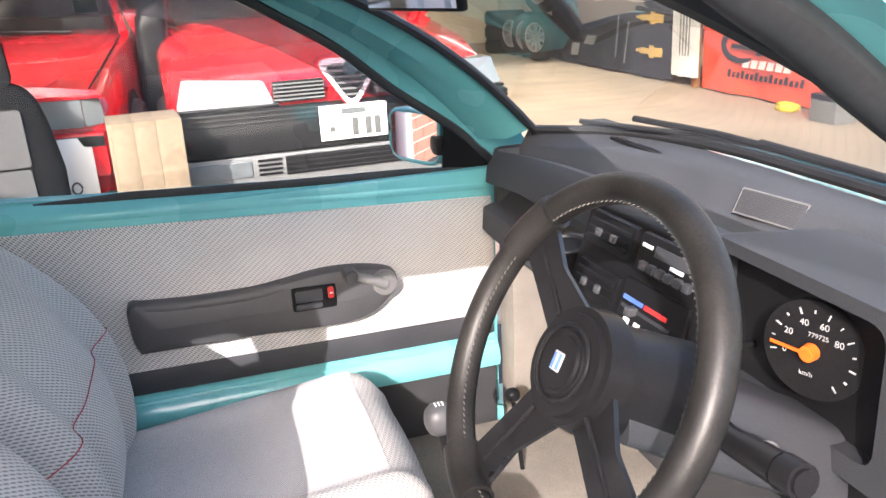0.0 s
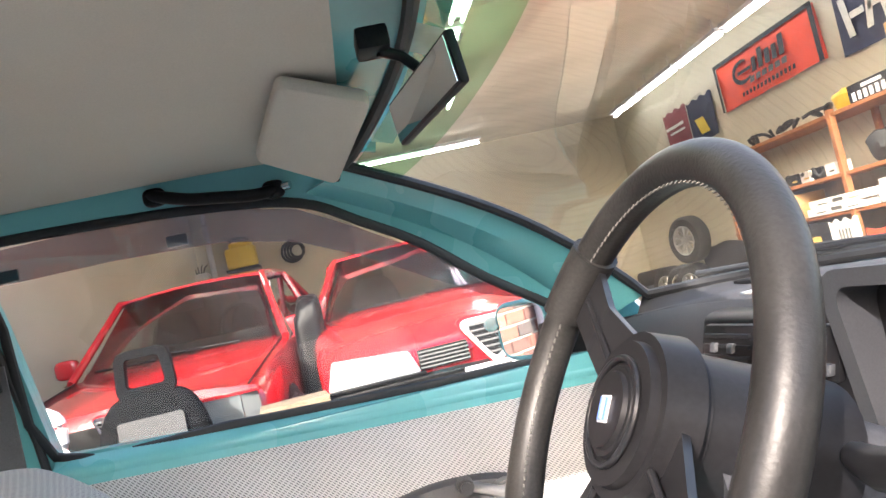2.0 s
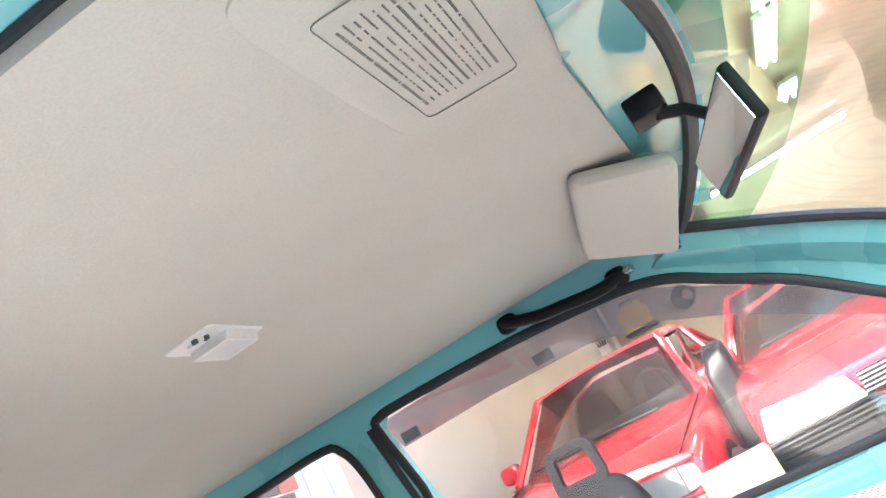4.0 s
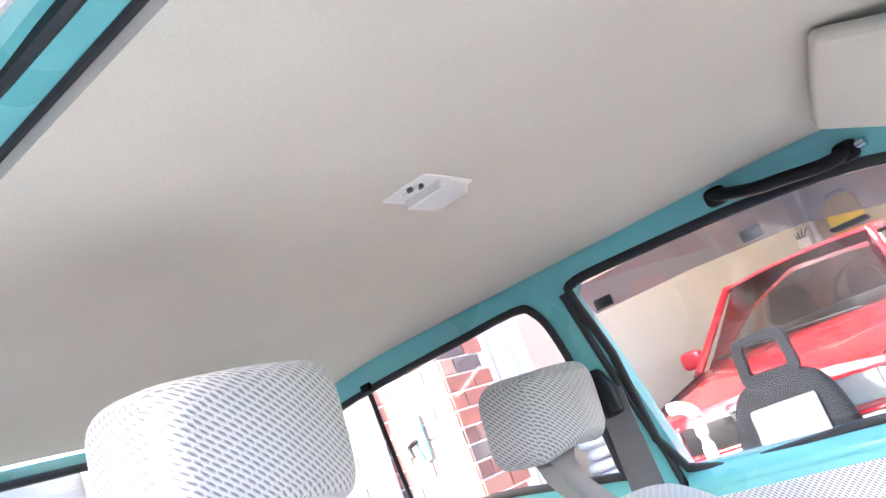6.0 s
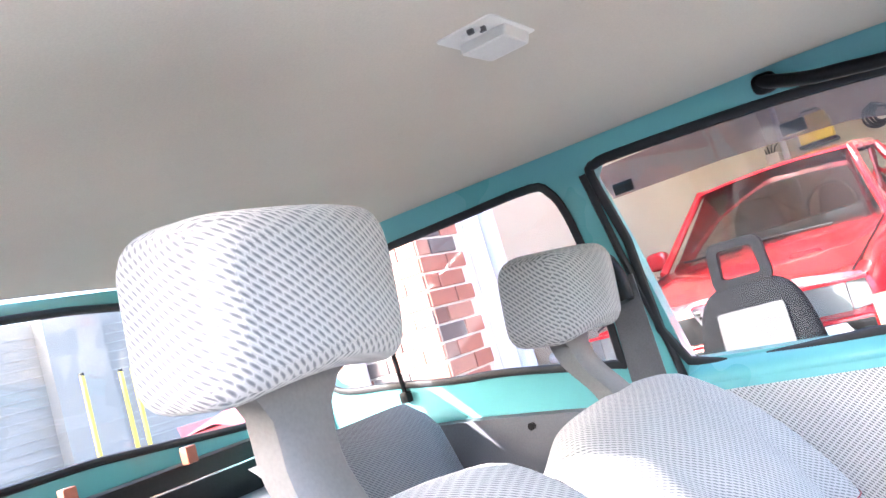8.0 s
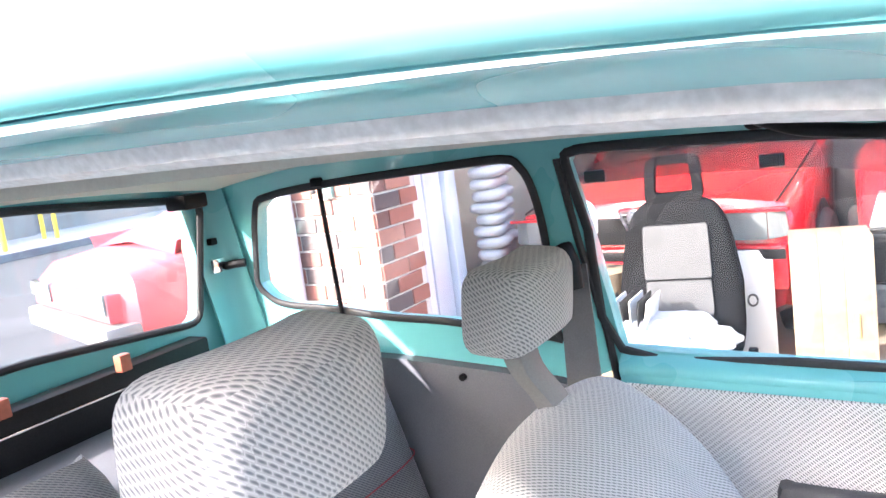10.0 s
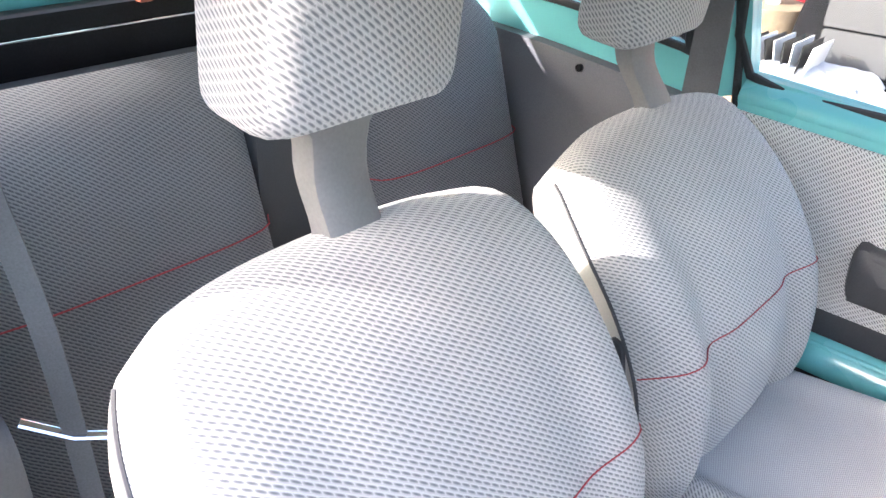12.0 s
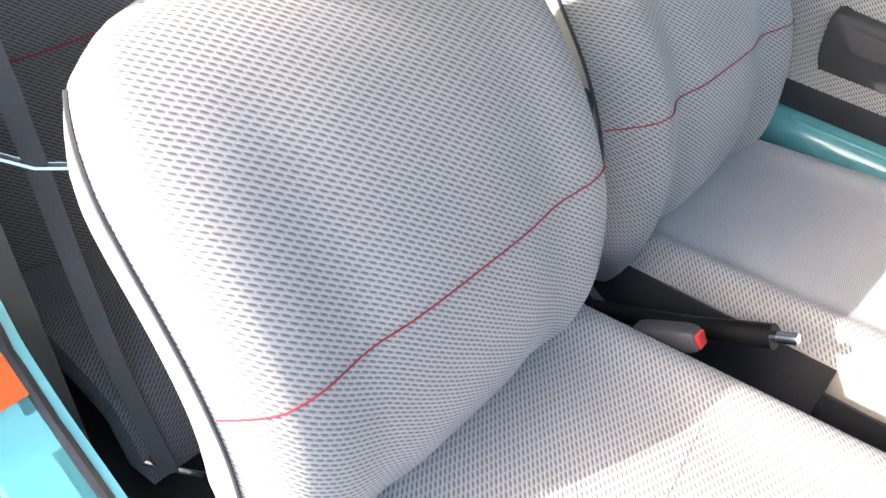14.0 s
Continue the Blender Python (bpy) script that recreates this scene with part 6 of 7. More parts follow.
# ---- parked cars ----
def loft_body(stations, cap=True):
    """Stations: y, half width low, half width high, z low, z belt, z crown."""
    g = []
    for y, wl, wh, z0, z1, z2 in stations:
        row = [(0, z0), (wl * 0.8, z0), (wl * 0.97, z0 + 0.05), (wl, z0 + 0.15), (wl * 1.0, (z0 + z1) / 2), ((wl + wh) / 2 + 0.01, z1 - 0.06), (wh, z1 - 0.015), (wh * 0.95, z1 + (z2 - z1) * 0.35), (wh * 0.6, z2 - (z2 - z1) * 0.2), (0, z2)]
        pts = [(x, y, z) for x, z in row] + [(-x, y, z) for x, z in row[-2:0:-1]]
        g.append(pts)
    bm = sheet(g, ring=True)
    if cap:
        bm.verts.ensure_lookup_table()
        n = len(g[0])
        tot = len(bm.verts)
        bm.faces.new(bm.verts[:n][::-1])
        bm.faces.new(bm.verts[tot - n:tot])
    return bm


def parked_car(name, label, m, paint, kind):
    car = thing(name, label, "car", m=m)
    if kind == "saloon":      # low wedge nose, wide lamps
        st = [(0.02, 0.74, 0.72, 0.24, 0.60, 0.68), (0.12, 0.81, 0.79, 0.22, 0.70, 0.78), (0.5, 0.84, 0.82, 0.20, 0.80, 0.88), (1.35, 0.85, 0.84, 0.20, 0.92, 0.985), (2.6, 0.88, 0.87, 0.20, 0.96, 0.99),
              (3.9, 0.87, 0.86, 0.22, 0.98, 1.02), (4.4, 0.84, 0.80, 0.26, 0.96, 1.0)]
        gh = [(1.30, 0.80, 0.94), (2.15, 0.60, 1.36), (2.9, 0.62, 1.40), (3.5, 0.60, 1.36), (4.1, 0.74, 1.0)]
    else:
        st = [(0.02, 0.78, 0.76, 0.24, 0.58, 0.64), (0.10, 0.82, 0.80, 0.22, 0.70, 0.765), (0.5, 0.82, 0.80, 0.20, 0.78, 0.83), (1.35, 0.82, 0.81, 0.20, 0.88, 0.93), (2.6, 0.82, 0.81, 0.20, 0.93, 0.95),
              (3.8, 0.81, 0.80, 0.22, 1.0, 1.03), (4.25, 0.78, 0.76, 0.26, 1.0, 1.02)]
        gh = [(1.30, 0.74, 0.90), (1.95, 0.57, 1.32), (2.7, 0.58, 1.36), (3.3, 0.56, 1.32), (3.9, 0.70, 1.0)]
    part("body", loft_body(st), paint, car)
    g = []
    for y, w, z in gh:
        g.append([(-w * 1.12, y, 0.9), (-w, y + 0.0, z - 0.05), (-w * 0.9, y, z), (0, y, z + 0.025), (w * 0.9, y, z), (w, y, z - 0.05), (w * 1.12, y, 0.9)])
    pane = part("glasshouse", sheet(g), CARGLASS, car, "clear windows with the dark cabin behind")
    pane.visible_shadow = False
    for s in (-1, 1):
        part("front_seat", pillow(0.22, 0.09, 0.34, 4.0, 20, 14, lambda q: Vector((q.x * (1 - 0.2 * max(0, q.z) / 0.34), q.y + 0.25 * q.z, q.z))), SEATBLACK, car, "dark front seat", True, Matrix.Translation((s * 0.34, gh[1][0] + 0.45, 0.88)))
        part("head_restraint", pillow(0.11, 0.05, 0.07, 3.5), SEATBLACK, car, "", True, Matrix.Translation((s * 0.34, gh[1][0] + 0.56, 1.24)))
    part("steering_ring", tube([(0.34 + 0.17 * math.cos(a), gh[0][0] + 0.62 + 0.06 * math.sin(a), 1.02 + 0.15 * math.sin(a)) for a in [2 * math.pi * k / 28 for k in range(28)]], 0.014, 8, True), BLACK, car)
    part("cabin_mirror", box(-0.10, 0.10, gh[1][0] - 0.10, gh[1][0] - 0.07, gh[1][2] - 0.13, gh[1][2] - 0.07, 0.01), BLACK, car)
    part("cabin_floor", box(-0.6, 0.6, gh[0][0] + 0.3, gh[3][0], 0.80, 0.86), SEATBLACK, car)
    (y0, w0, z0), (y1, w1, z1), (y2, w2, z2), (y3, w3, z3), (y4, w4, z4) = gh
    roof = [[(w * f, y, z + 0.012 + 0.025 * (1 - f * f)) for f in [-0.98 + 1.96 * j / 10 for j in range(11)]] for y, w, z in ((y1 - 0.02, w1, z1), ((y1 + y2) / 2, (w1 + w2) / 2, z2 - 0.005), (y2, w2, z2), (y3, w3, z3))]
    part("roof", sheet(roof, 0.015), paint, car)
    for s in (-1, 1):
        part("pillar", tube([(s * w0 * 1.04, y0, z0), (s * w1 * 1.0, y1, z1), (s * w2 * 1.01, y2, z2 - 0.01), (s * w3, y3, z3), (s * w4 * 1.05, y4, z4)], 0.028, 8), paint, car)
        part("pillar", tube([(s * w2 * 1.02, y2 + 0.1, z2 - 0.02), (s * 0.80, y2 + 0.05, 0.93)], 0.03, 8), paint, car)
        part("wing_mirror", pillow(0.09, 0.05, 0.06, 3.5), paint, car, "red wing mirror", True, Matrix.Translation((s * 0.94, y0 + 0.38, 0.99)))
        for y in (0.85, 3.45):
            road_wheel(0.30, 0.19, car, Matrix.Translation((s * 0.79, y, 0.30)) @ pose(0, 0, 0, 0, 0, 0 if s < 0 else 180))
            part("wheel_arch", cyl((s * 0.60, y, 0.32), (s * 0.83, y, 0.32), 0.33, None, 28), BLACK, car)
    part("wiper", tube([(0.45, y0 - 0.02, z0 + 0.03), (-0.1, y0 + 0.03, z0 + 0.05)], 0.008, 6), BLACK, car)
    part("wiper", tube([(-0.15, y0 - 0.02, z0 + 0.03), (-0.6, y0 + 0.03, z0 + 0.04)], 0.008, 6), BLACK, car)
    part("dash_top", box(-0.6, 0.6, y0 + 0.35, y0 + 0.6, 0.9, 1.0, 0.04), GREY_PAINT, car)
    return car


def shield_emblem(car, y, z, w, h, paint, rim):
    out = round_corners([(-w, z + h), (w, z + h), (0.0, z - h)], w * 0.45, 6)
    inn = [((q.x) * 0.76, (q.y - z) * 0.76 + z + 0.006) for q in out]
    part("grille_surround", slab([(q.x, q.y) for q in out], [inn], 0.035, lambda u, v, d: Vector((u, y - d, v + 0.0))), rim, car, "bright shield-shaped grille surround")
    part("grille_rim", slab([(q.x * 1.12, (q.y - z) * 1.10 + z) for q in out], [], 0.03, lambda u, v, d: Vector((u, y - d + 0.008, v))), paint, car, "painted rim of the shield grille")
    part("grille_back", slab(inn, [], 0.005, lambda u, v, d: Vector((u, y - 0.024 - d, v))), BLACK, car, "", False)
    for k in range(7):
        zz = z + h * 0.75 - k * h * 0.22
        ww = w * 0.8 * max(0.15, min(1, 1.0 - k * 0.135))
        part("grille_bar", box(-ww, ww, y - 0.036, y - 0.026, zz - 0.004, zz + 0.004, 0), SILVER, car, "", False)
    part("badge", cyl((0, y - 0.03, z + h * 0.62), (0, y - 0.045, z + h * 0.62), 0.036, None, 24, bevel=0.004), CHROME, car, "round badge, plain")


# red saloon with the wide lamps
A = parked_car("parked_saloon", "bright red saloon parked in the garage mouth, nose out", pose(0.965, 3.00, GZ, 0, 0, 2), RED_PAINT, "saloon")
part("bumper", box(-0.82, 0.82, -0.06, 0.16, 0.40, 0.610, 0.03), GREY_PAINT, A, "dark grey ribbed bumper")
for k in range(3):
    part("bumper_rib", box(-0.81, 0.81, -0.066, -0.058, 0.545 + 0.022 * k, 0.557 + 0.022 * k, 0.002), BLACK, A)
part("lower_valance", box(-0.81, 0.81, -0.05, 0.14, 0.225, 0.40, 0.03), SILVER, A, "silver grey lower bumper")
for s in (-1, 1):
    part("headlamp", slab(round_corners([(s * 0.80, 0.628), (s * 0.36, 0.628), (s * 0.40, 0.735), (s * 0.76, 0.760)], 0.015), [], 0.10, lambda u, v, d: Vector((u, -0.03 + d + 0.10 * max(0, abs(u) - 0.5) + 0.3 * (v - 0.63), v))), LAMP, A, "clear wide headlamp")
    part("fog_lamp", box(s * 0.78, s * 0.50, -0.062, -0.045, 0.30, 0.375, 0.006), LAMP, A, "clear fog lamp")
    for k in range(4):
        part("duct_bar", box(s * 0.47, s * 0.36, -0.060, -0.048, 0.30 + 0.022 * k, 0.31 + 0.022 * k, 0), BLACK, A, "", False)
    part("headlamp_trim", box(s * 0.80, s * 0.34, -0.045, 0.02, 0.612, 0.627, 0.004), BLACK, A)
part("intake", box(-0.34, 0.34, -0.058, -0.046, 0.29, 0.38, 0.004), BLACK, A)
for k in range(4):
    part("intake_bar", box(-0.34, 0.34, -0.064, -0.056, 0.30 + 0.023 * k, 0.306 + 0.023 * k, 0), GREY_PAINT, A, "", False)
for s in (-1, 1):
    part("grille_panel", box(s * 0.12, s * 0.36, -0.02, 0.02, 0.63, 0.725, 0.004), BLACK, A)
    for k in range(5):
        part("grille_bar", box(s * 0.12, s * 0.36, -0.028, -0.018, 0.638 + 0.018 * k, 0.644 + 0.018 * k, 0), SILVER, A, "", False)
shield_emblem(A, -0.045, 0.690, 0.172, 0.128, RED_PAINT, BRIGHT)
pl = part("number_plate", box(-0.165, 0.165, -0.078, -0.068, 0.435, 0.60, 0.003), WHITE_PRINT, A, "white number plate")
for x0, x1, z0, z1 in ((-0.01, 0.02, 0.45, 0.535), (0.055, 0.085, 0.45, 0.535), (0.10, 0.13, 0.45, 0.535), (-0.06, 0.06, 0.555, 0.582), (-0.12, -0.095, 0.475, 0.50)):
    part("plate_bar", box(x0, x1, -0.0805, -0.0775, z0, z1, 0), DARK_PRINT, pl, "", False)

# older red saloon beside it
B = parked_car("parked_saloon", "older red saloon with split headlamps and dark bumper", pose(-0.81, 3.03, GZ, 0, 0, -5) @ Matrix.Diagonal((0.84, 0.84, 1.03, 1)), RED_PAINT, "old")
part("bumper", box(-0.80, 0.80, -0.05, 0.16, 0.36, 0.56, 0.03), RED_PAINT, B)
part("bumper_insert", box(-0.79, 0.79, -0.058, -0.048, 0.50, 0.545, 0.004), BLACK, B, "black bumper strip")
part("grille_panel", box(-0.40, 0.40, -0.02, 0.03, 0.575, 0.70, 0.004), BLACK, B, "black front grille")
for s in (-1, 1):
    part("headlamp", slab(round_corners([(s * 0.42, 0.58), (s * 0.70, 0.58), (s * 0.70, 0.70), (s * 0.42, 0.70)], 0.01), [], 0.05, lambda u, v, d: Vector((u, -0.02 + d, v))), LAMP, B, "clear rectangular headlamp")
    part("indicator_lens", slab(round_corners([(s * 0.705, 0.58), (s * 0.80, 0.59), (s * 0.785, 0.70), (s * 0.705, 0.70)], 0.01), [], 0.05, lambda u, v, d: Vector((u, -0.02 + d + 0.5 * max(0, abs(u) - 0.7), v))), LAMP, B, "clear corner lens")
    part("bonnet_gap", tube([(s * 0.74, 0.06, 0.735), (s * 0.75, 0.5, 0.80), (s * 0.74, 1.3, 0.90)], 0.006, 6), BLACK, B)
    part("lamp_trim", box(s * 0.40, s * 0.81, -0.03, 0.02, 0.70, 0.715, 0.003), RED_PAINT, B)
shield_emblem(B, -0.02, 0.655, 0.10, 0.085, RED_PAINT, CHROME)

# red coupe out on the street, tail towards the small car
C = thing("parked_coupe", "faded red coupe parked on the street, seen from behind", "car", m=pose(-4.09, 2.30, GZ, 0, 0, -20))
st = [(0.0, 0.70, 0.66, 0.32, 0.62, 0.68), (0.12, 0.80, 0.76, 0.25, 0.70, 0.75), (0.9, 0.82, 0.78, 0.22, 0.79, 0.85), (2.6, 0.82, 0.78, 0.20, 0.84, 0.90), (3.6, 0.82, 0.78, 0.20, 0.74, 0.80), (4.1, 0.78, 0.72, 0.24, 0.62, 0.68)]
part("body", loft_body(st), PINK_PAINT, C)
g = [[(-w * 1.1, y, 0.84), (-w, y, z - 0.04), (0, y, z + 0.02), (w, y, z - 0.04), (w * 1.1, y, 0.84)] for y, w, z in ((0.40, 0.70, 0.80), (1.5, 0.55, 1.16), (2.0, 0.56, 1.20), (2.7, 0.70, 0.88))]
part("glasshouse", sheet(g), PINK_PAINT, C)
part("bumper", box(-0.80, 0.80, -0.08, 0.14, 0.32, 0.45, 0.03), SILVER, C, "faded grey rear bumper")
part("tail_panel", box(-0.74, 0.74, -0.03, 0.06, 0.46, 0.62, 0.02), PINK_PAINT, C, "pale rear lamp panel")
for s in (-1, 1):
    part("rear_lamp", box(s * 0.73, s * 0.30, -0.045, 0.0, 0.505, 0.625, 0.01), LAMP, C, "pale rear lamp")
    for y in (0.7, 3.2):
        road_wheel(0.29, 0.19, C, Matrix.Translation((s * 0.74, y, 0.29)))

# ---- things standing before the garage ----
wrap = thing("wrapped_stack", "tall stack wrapped in crumpled black plastic sheet", "bundle", (0.055, 4.1, GZ))
part("wrapping", pillow(0.085, 0.16, 0.56, 5.0, 40, 30, lambda q: q * (1 + 0.10 * noise.noise(q * 6) + 0.05 * noise.noise(q * 17)) + Vector((0.06 * q.z, 0, 0.57))), BLACK, wrap)
crate = thing("wooden_crate", "pale wooden crate with a metal latch, standing on end", "crate", m=pose(0.03, 2.72, GZ, 0, 0, 6) @ Matrix.Diagonal((0.86, 0.86, 1.13, 1)))
for k, (x0, x1) in enumerate(((-0.15, -0.0505), (-0.0495, 0.0495), (0.0505, 0.15))):
    part("plank", box(x0, x1, -0.16, -0.14, 0.0, 0.56, 0.0015), CRATE, crate)
    part("plank", box(x0, x1, 0.14, 0.16, 0.0, 0.56, 0.0015), CRATE, crate)
    part("plank", box(x0, x1, -0.16, 0.16, 0.56, 0.58, 0.0015), CRATE, crate)
for s in (-1, 1):
    part("side_board", box(s * 0.15, s * 0.168, -0.16, 0.16, 0.0, 0.58, 0.0015), CRATE, crate)
part("latch", box(0.08, 0.10, -0.172, -0.160, 0.24, 0.32, 0.003), GOLD, crate, "brass latch")
board = thing("white_board", "white board with a small printed mark leaning on the car", "board", m=pose(-0.325, 2.88, GZ, -5, 0, 4))
part("panel", box(-0.12, 0.12, 0, 0.025, 0, 0.56, 0.003), WHITE_CARD, board)
part("mark", tube([(0.03 + 0.02 * math.cos(a), -0.002, 0.34 + 0.025 * math.sin(a)) for a in [2 * math.pi * k / 16 for k in range(16)]], 0.005, 6, True), DARK_PRINT, board)

loose = thing("loose_car_seat", "black and grey sports car seat standing on the ground", "car seat", m=pose(-0.545, 2.66, GZ, 0, 0, 6) @ Matrix.Diagonal((0.94, 0.94, 1.02, 1)))
part("backrest_frame", pillow(0.27, 0.085, 0.36, 4.5, 36, 18, lambda q: Vector((q.x * (1 - 0.22 * max(0, q.z) / 0.36), q.y + 0.18 * (q.z + 0.36) * 0.6, q.z + 0.46))), FABRIC_BLACK, loose, "black bolstered backrest")
for k, (z0, z1) in enumerate(((0.20, 0.34), (0.35, 0.49), (0.50, 0.72))):
    part("centre_panel", slab(round_corners([(-0.145, z0), (0.145, z0), (0.14, z1), (-0.14, z1)], 0.015), [], 0.02, lambda u, v, d: Vector((u, -0.098 + 0.108 * (v - 0.10) + d, v))), FABRIC_GREY, loose, "light grey padded panel")
part("panel_mark", box(-0.04, 0.03, -0.072, -0.066, 0.40, 0.41, 0), DARK_PRINT, loose, "", False)
hrl = round_corners([(-0.13, 0.80), (0.13, 0.80), (0.115, 1.0), (-0.115, 1.0)], 0.05, 5)
hri = round_corners([(-0.085, 0.845), (0.085, 0.845), (0.075, 0.965), (-0.075, 0.965)], 0.02, 4)
part("headrest_frame", slab(hrl, [hri], 0.08, lambda u, v, d: Vector((u, 0.0 + 0.108 * (v - 0.6) + d, v))), FABRIC_BLACK, loose, "open black headrest frame")
part("cushion", pillow(0.25, 0.24, 0.09, 4.0, 30, 14, lambda q: q + Vector((0, -0.18, 0.12))), FABRIC_BLACK, loose)
part("recliner_knob", cyl((0.27, -0.02, 0.16), (0.31, -0.02, 0.16), 0.035, None, 16, bevel=0.004), BLACK, loose)
bag = thing("plastic_bag", "crumpled white plastic bag lying on the loose seat", "bag", (-0.55, 2.36, GZ + 0.31))
part("bag", pillow(0.27, 0.20, 0.10, 2.2, 44, 24, lambda q: q * (1 + 0.45 * noise.noise(q * 7) + 0.2 * noise.noise(q * 21))), BAG, bag)
fan = thing("paper_sheaf", "fanned sheaf of dark striped papers", "paper", m=pose(-0.76, 2.36, GZ + 0.30, 0, 0, 0))
for k in range(9):
    part("paper_sheet", box(-0.002, 0.002, -0.10, 0.10, 0, 0.20, 0, m=pose(0.018 * k, 0, 0, 0, -30 + 5 * k, 0)), GREY_PAINT if k % 2 else WHITE_CARD, fan, "", False)
lampb = thing("pipe_bucket", "pale bucket with a white elbow pipe", "bucket", (-0.95, 2.78, GZ + 0.0))
part("bucket", cyl((0, 0, 0), (0, 0, 0.52), 0.12, 0.15, 24), CRATE, lampb)
part("pipe", tube(smooth_loop([(0, 0, 0.5), (0, 0, 0.70), (0.0, 0, 0.80), (-0.06, 0, 0.84), (-0.10, 0, 0.84)], 4, False), 0.028, 12), WHITE_PRINT, lampb)

# ---- brick pier at the garage corner ----
PX, PY = -1.70, 2.15
pier = setting("wall_pier", box(PX - 1.2, PX, PY, PY + 0.36, GZ, 3.4), MORTAR, "red and brown brick corner pier with pale joints", "wall")
door_post = setting("door_1", box(PX - 0.05, PX + 0.0, PY + 0.365, PY + 0.43, GZ, 3.0, 0.008), WHITE_METAL, "white painted metal door frame", "door frame")
setting("door_2", box(PX - 0.25, PX - 0.15, PY + 0.44, PY + 0.9, GZ, 3.0, 0.01), WHITE_METAL, "pale grey folded door panels", "door")
for k in range(4):
    setting("door_fold", box(PX - 0.16 + 0.03 * (k % 2), PX - 0.11 + 0.03 * (k % 2), PY + 0.46 + 0.12 * k, PY + 0.56 + 0.12 * k, GZ, 2.95, 0.01), WHITE_METAL, "pale grey door leaf", "door")
pipe = thing("drain_pipe", "pale painted drain pipe on the brick pier", "pipe", (PX - 0.46, PY - 0.06, GZ))
part("pipe", cyl((0, 0, 0), (0, 0, 3.3), 0.05, None, 24), WHITE_METAL, pipe)
for z in (0.5, 1.3, 2.2):
    part("collar", cyl((0, 0, z), (0, 0, z + 0.05), 0.056, None, 24), WHITE_METAL, pipe)
tap = thing("wall_lamp", "small weathered green metal fitting on the brick", "wall lamp", (PX - 0.22, PY - 0.02, 1.18))
part("plate", box(-0.03, 0.03, -0.012, 0.012, -0.10, 0.10, 0.004), material("verdigris", (0.16, 0.30, 0.29), 0.6, 0, 0.2, 60, 0.3, 12), tap)
part("arm", tube([(-0.02, -0.01, 0.0), (-0.04, -0.05, -0.02), (-0.03, -0.06, -0.07)], 0.014, 8), GREY_PAINT, tap)
# mascot figure, simplified to a plain stack of white rolls
fig = thing("inflatable_stack", "white mascot figure beside the door, simplified to stacked puffed rolls", "cushion", (PX + 0.02, PY + 1.12, GZ))
for k in range(19):
    for s in (-1, 1):
        part("roll", pillow(0.10 - 0.01 * (k % 3), 0.095, 0.036, 2.6, 20, 10), BAG, fig, "white puffed roll", True, Matrix.Translation((0.015 * (k % 2) - 0.02 * s, 0.09 * s, 0.04 + 0.064 * k)))

# ---- street behind ----
setting("road", plain(-13.2, -3.2, -60, 80, GZ - 0.006), ASPHALT, "worn grey street", "road")
bm = bmesh.new()
for k in range(7):
    end = Vector((-5.75 - 0.93 * k, 2.75 + 0.38 * k, GZ - 0.002))
    run, wide = Vector((0.43, -0.90, 0)) * 4.2, Vector((-0.48, 0.02, 0))
    bm.faces.new([bm.verts.new(q) for q in (end, end + wide, end + wide + run, end + run)])
setting("road_marking", bm, PAINT, "white zebra crossing stripes", "road marking")
setting("pavement", box(-17.0, -13.2, -60, 80, GZ - 0.02, GZ + 0.12), PAVING, "pale street pavement", "pavement")
setting("kerb", box(-13.4, -13.1, -60, 80, GZ - 0.02, GZ + 0.13, 0.02), KERB, "dark stone kerb", "kerb")
fw = setting("wall_street", box(-17.4, -17.0, -60, 80, GZ, 3.7), CLADDING, "pale ribbed facade across the street", "facade")
bm = bmesh.new()
for k in range(14):
    box(-16.995, -16.975, -40, 60, 0.5 + 0.22 * k, 0.515 + 0.22 * k, bm=bm)
setting("facade_joints", bm, PAVING, "thin dark joints between cladding boards", "facade")
for x, y in ((-13.8, 7.9), (-15.0, 9.5), (-14.5, 9.45)):
    ob = thing("bollard_pole", "thin yellow pole at the street edge", "pole", (x, y, GZ + 0.10), group="yellow poles")
    part("pole", cyl((0, 0, 0), (0.0, 0.02, 1.9), 0.045, None, 14), YELLOW, ob)
    part("cap", cyl((0, 0.02, 1.9), (0, 0.02, 1.96), 0.047, None, 14), GREY_PAINT, ob)
setting("facade_pier", box(-17.0, -16.6, 9.0, 10.4, GZ, 3.7), CLADDING, "plain facade pier", "facade")
rail = thing("street_fence", "thin dark metal fence along the far pavement", "fence", (-15.6, 0, GZ))
for k in range(56):
    part("bar", cyl((0, -6 + 0.22 * k, 0.1), (0, -6 + 0.22 * k, 1.15), 0.010, None, 6), GREY_PAINT, rail)
for z in (0.2, 1.15):
    part("rail", cyl((0, -6.1, z), (0, 6.2, z), 0.018, None, 8), GREY_PAINT, rail)
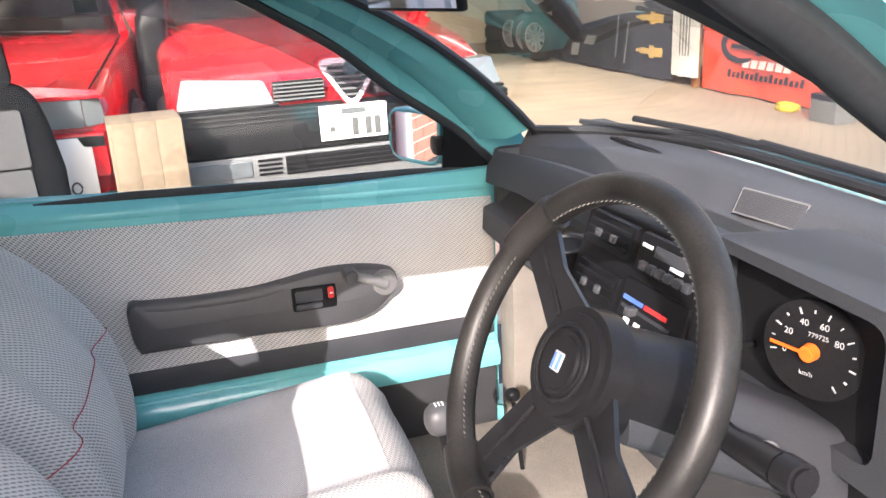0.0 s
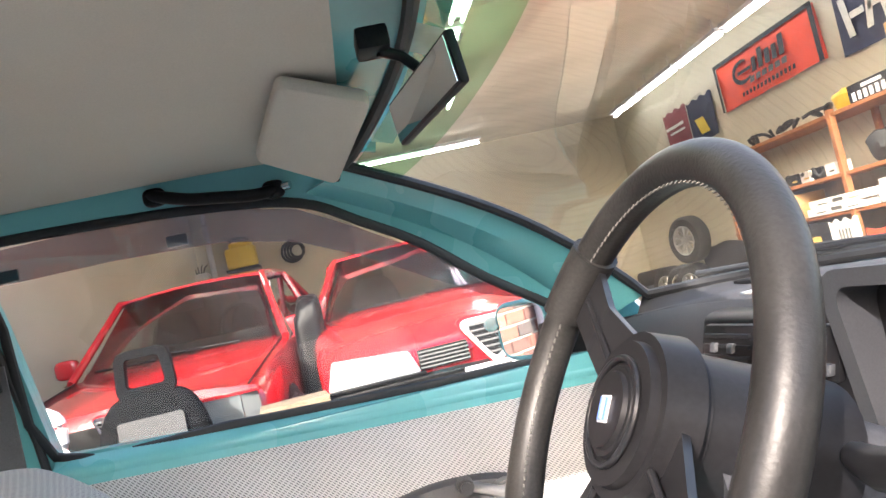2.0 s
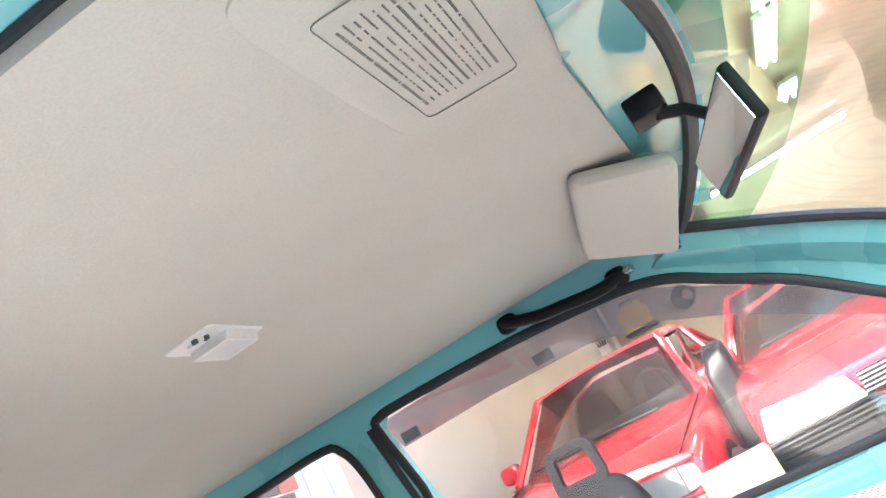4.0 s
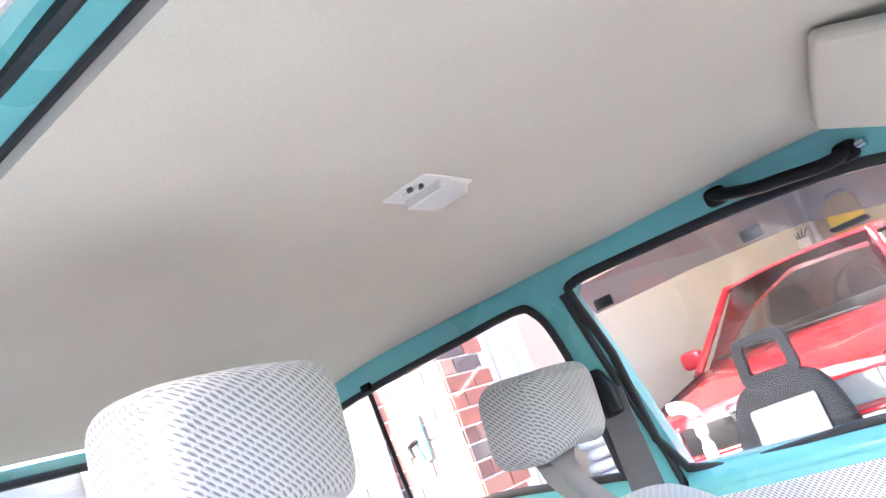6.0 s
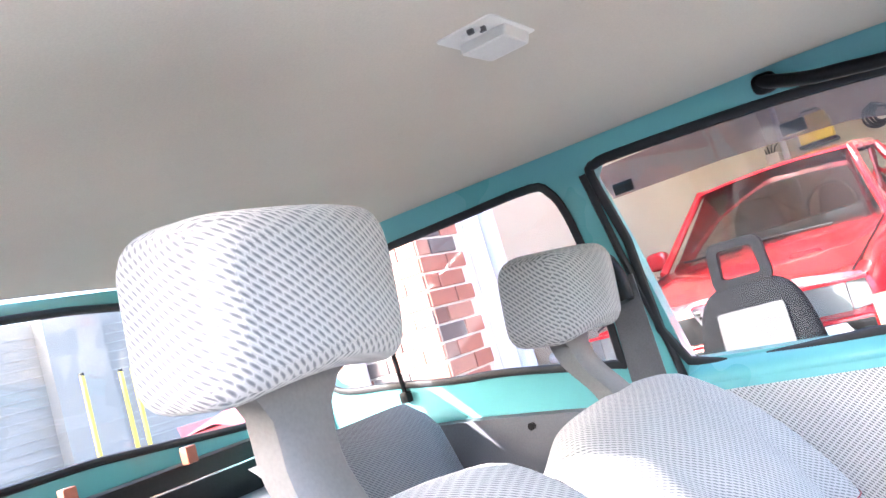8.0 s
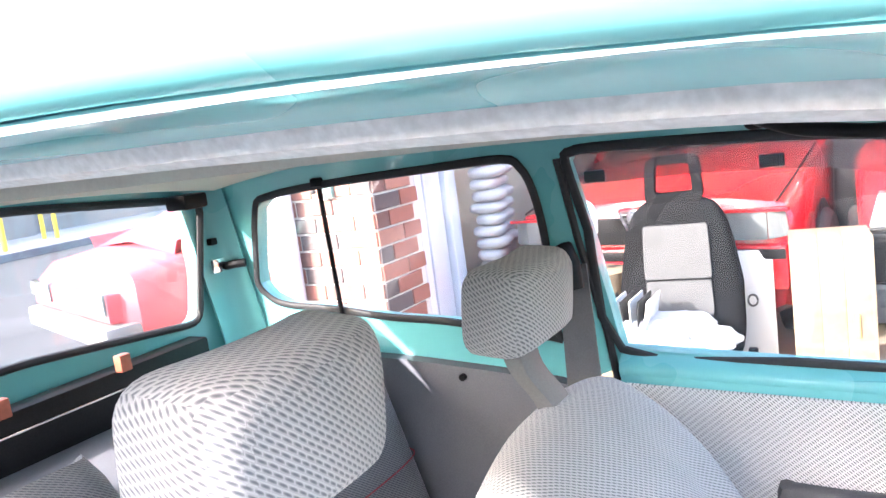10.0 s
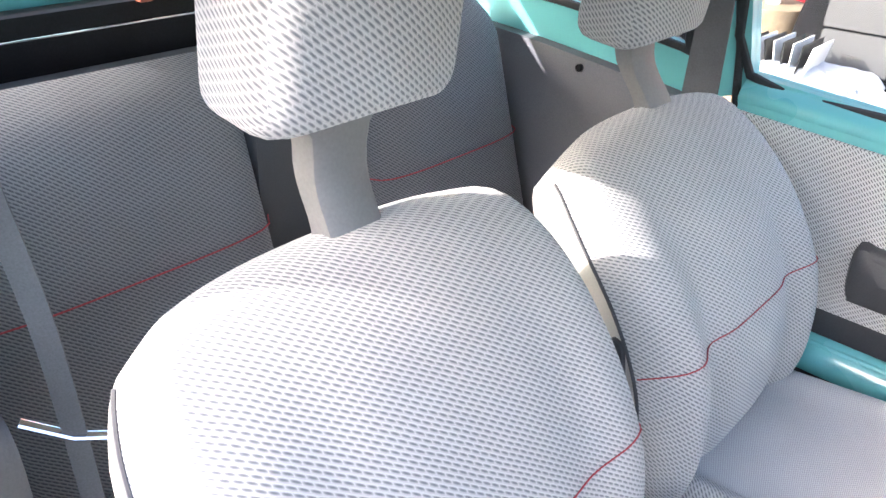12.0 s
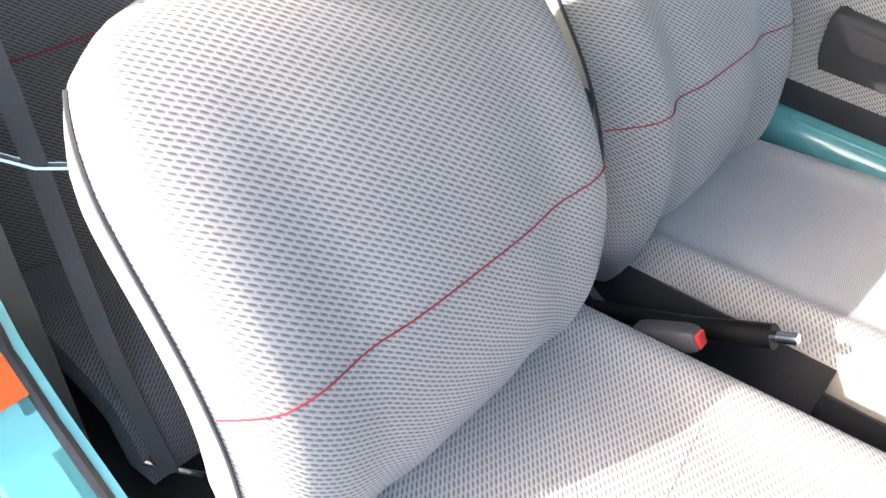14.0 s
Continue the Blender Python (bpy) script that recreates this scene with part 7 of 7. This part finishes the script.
for y in (-1.5, 2.2):
    wn = setting("window_1", box(-17.0, -16.93, y, y + 0.9, 1.7, 3.2, 0.01), KERB, "dark window in the facade across the street", "window")
    part("pane", box(-16.935, -16.92, y + 0.08, y + 0.82, 1.78, 3.12), DARKGLASS, wn, "", False)
# added wall, never in view: closes the south side against low sky light
setting("wall_south", box(-14, 2.2, -8.12, -8.0, GZ, 3.4), CLADDING, "plain low pale wall, unseen, added on the sun's side of the forecourt", "facade")

# bricks of the pier: the two faces that show
random.seed(4)
BW, BH, GAP = 0.205, 0.068, 0.010
BR = [material("brick_tile", c, 0.75, 0, 0.18, 120, 0.15, 14, bump=0.001) for c in ((0.30, 0.115, 0.085), (0.17, 0.085, 0.072), (0.105, 0.082, 0.082), (0.34, 0.165, 0.125))]


def brick_mesh(L, mat):
    bm = box(-L / 2, L / 2, -0.006, 0.006, -BH / 2, BH / 2, 0.003, 1)
    me = bpy.data.meshes.new("brick")
    bm.to_mesh(me)
    bm.free()
    me.materials.append(mat)
    return me


full = [brick_mesh(BW, m) for m in BR]
half = [brick_mesh((BW - GAP) / 2, m) for m in BR]
rest = bmesh.new()
count = 0
for face, (n0, n1) in (("south", (0, 1.2)), ("east", (0, 0.36))):
    for r in range(42):
        z = GZ + 0.04 + r * (BH + GAP)
        u = 0.0
        first = r % 2 == 1
        while u < n1 - 0.05:
            L = (BW - GAP) / 2 if first else BW
            L = min(L, n1 - u)
            short = first or L < BW - 0.001
            first = False
            c = u + L / 2
            p = (PX - c, PY - 0.003, z) if face == "south" else (PX + 0.003, PY + c, z)
            k = random.choices(range(4), (5, 3, 3, 2))[0]
            near = 0.55 < z < 1.6 and u < 0.75
            if near and (not short or abs(L - (BW - GAP) / 2) < 0.002):
                ob = new("brick", (half if short else full)[k])
                ob.parent = pier
                ob.matrix_basis = Matrix.Translation(p) @ pose(0, 0, 0, 0, 0, 0 if face == "south" else 90)
            else:
                m = Matrix.Translation(p) @ pose(0, 0, 0, 0, 0, 0 if face == "south" else 90)
                box(-L / 2, L / 2, -0.006, 0.006, -BH / 2, BH / 2, bm=rest, m=m)
            u += L + GAP
far = part("brickwork", rest, BR[0], pier, "", False)
far["kind"] = "stuff"
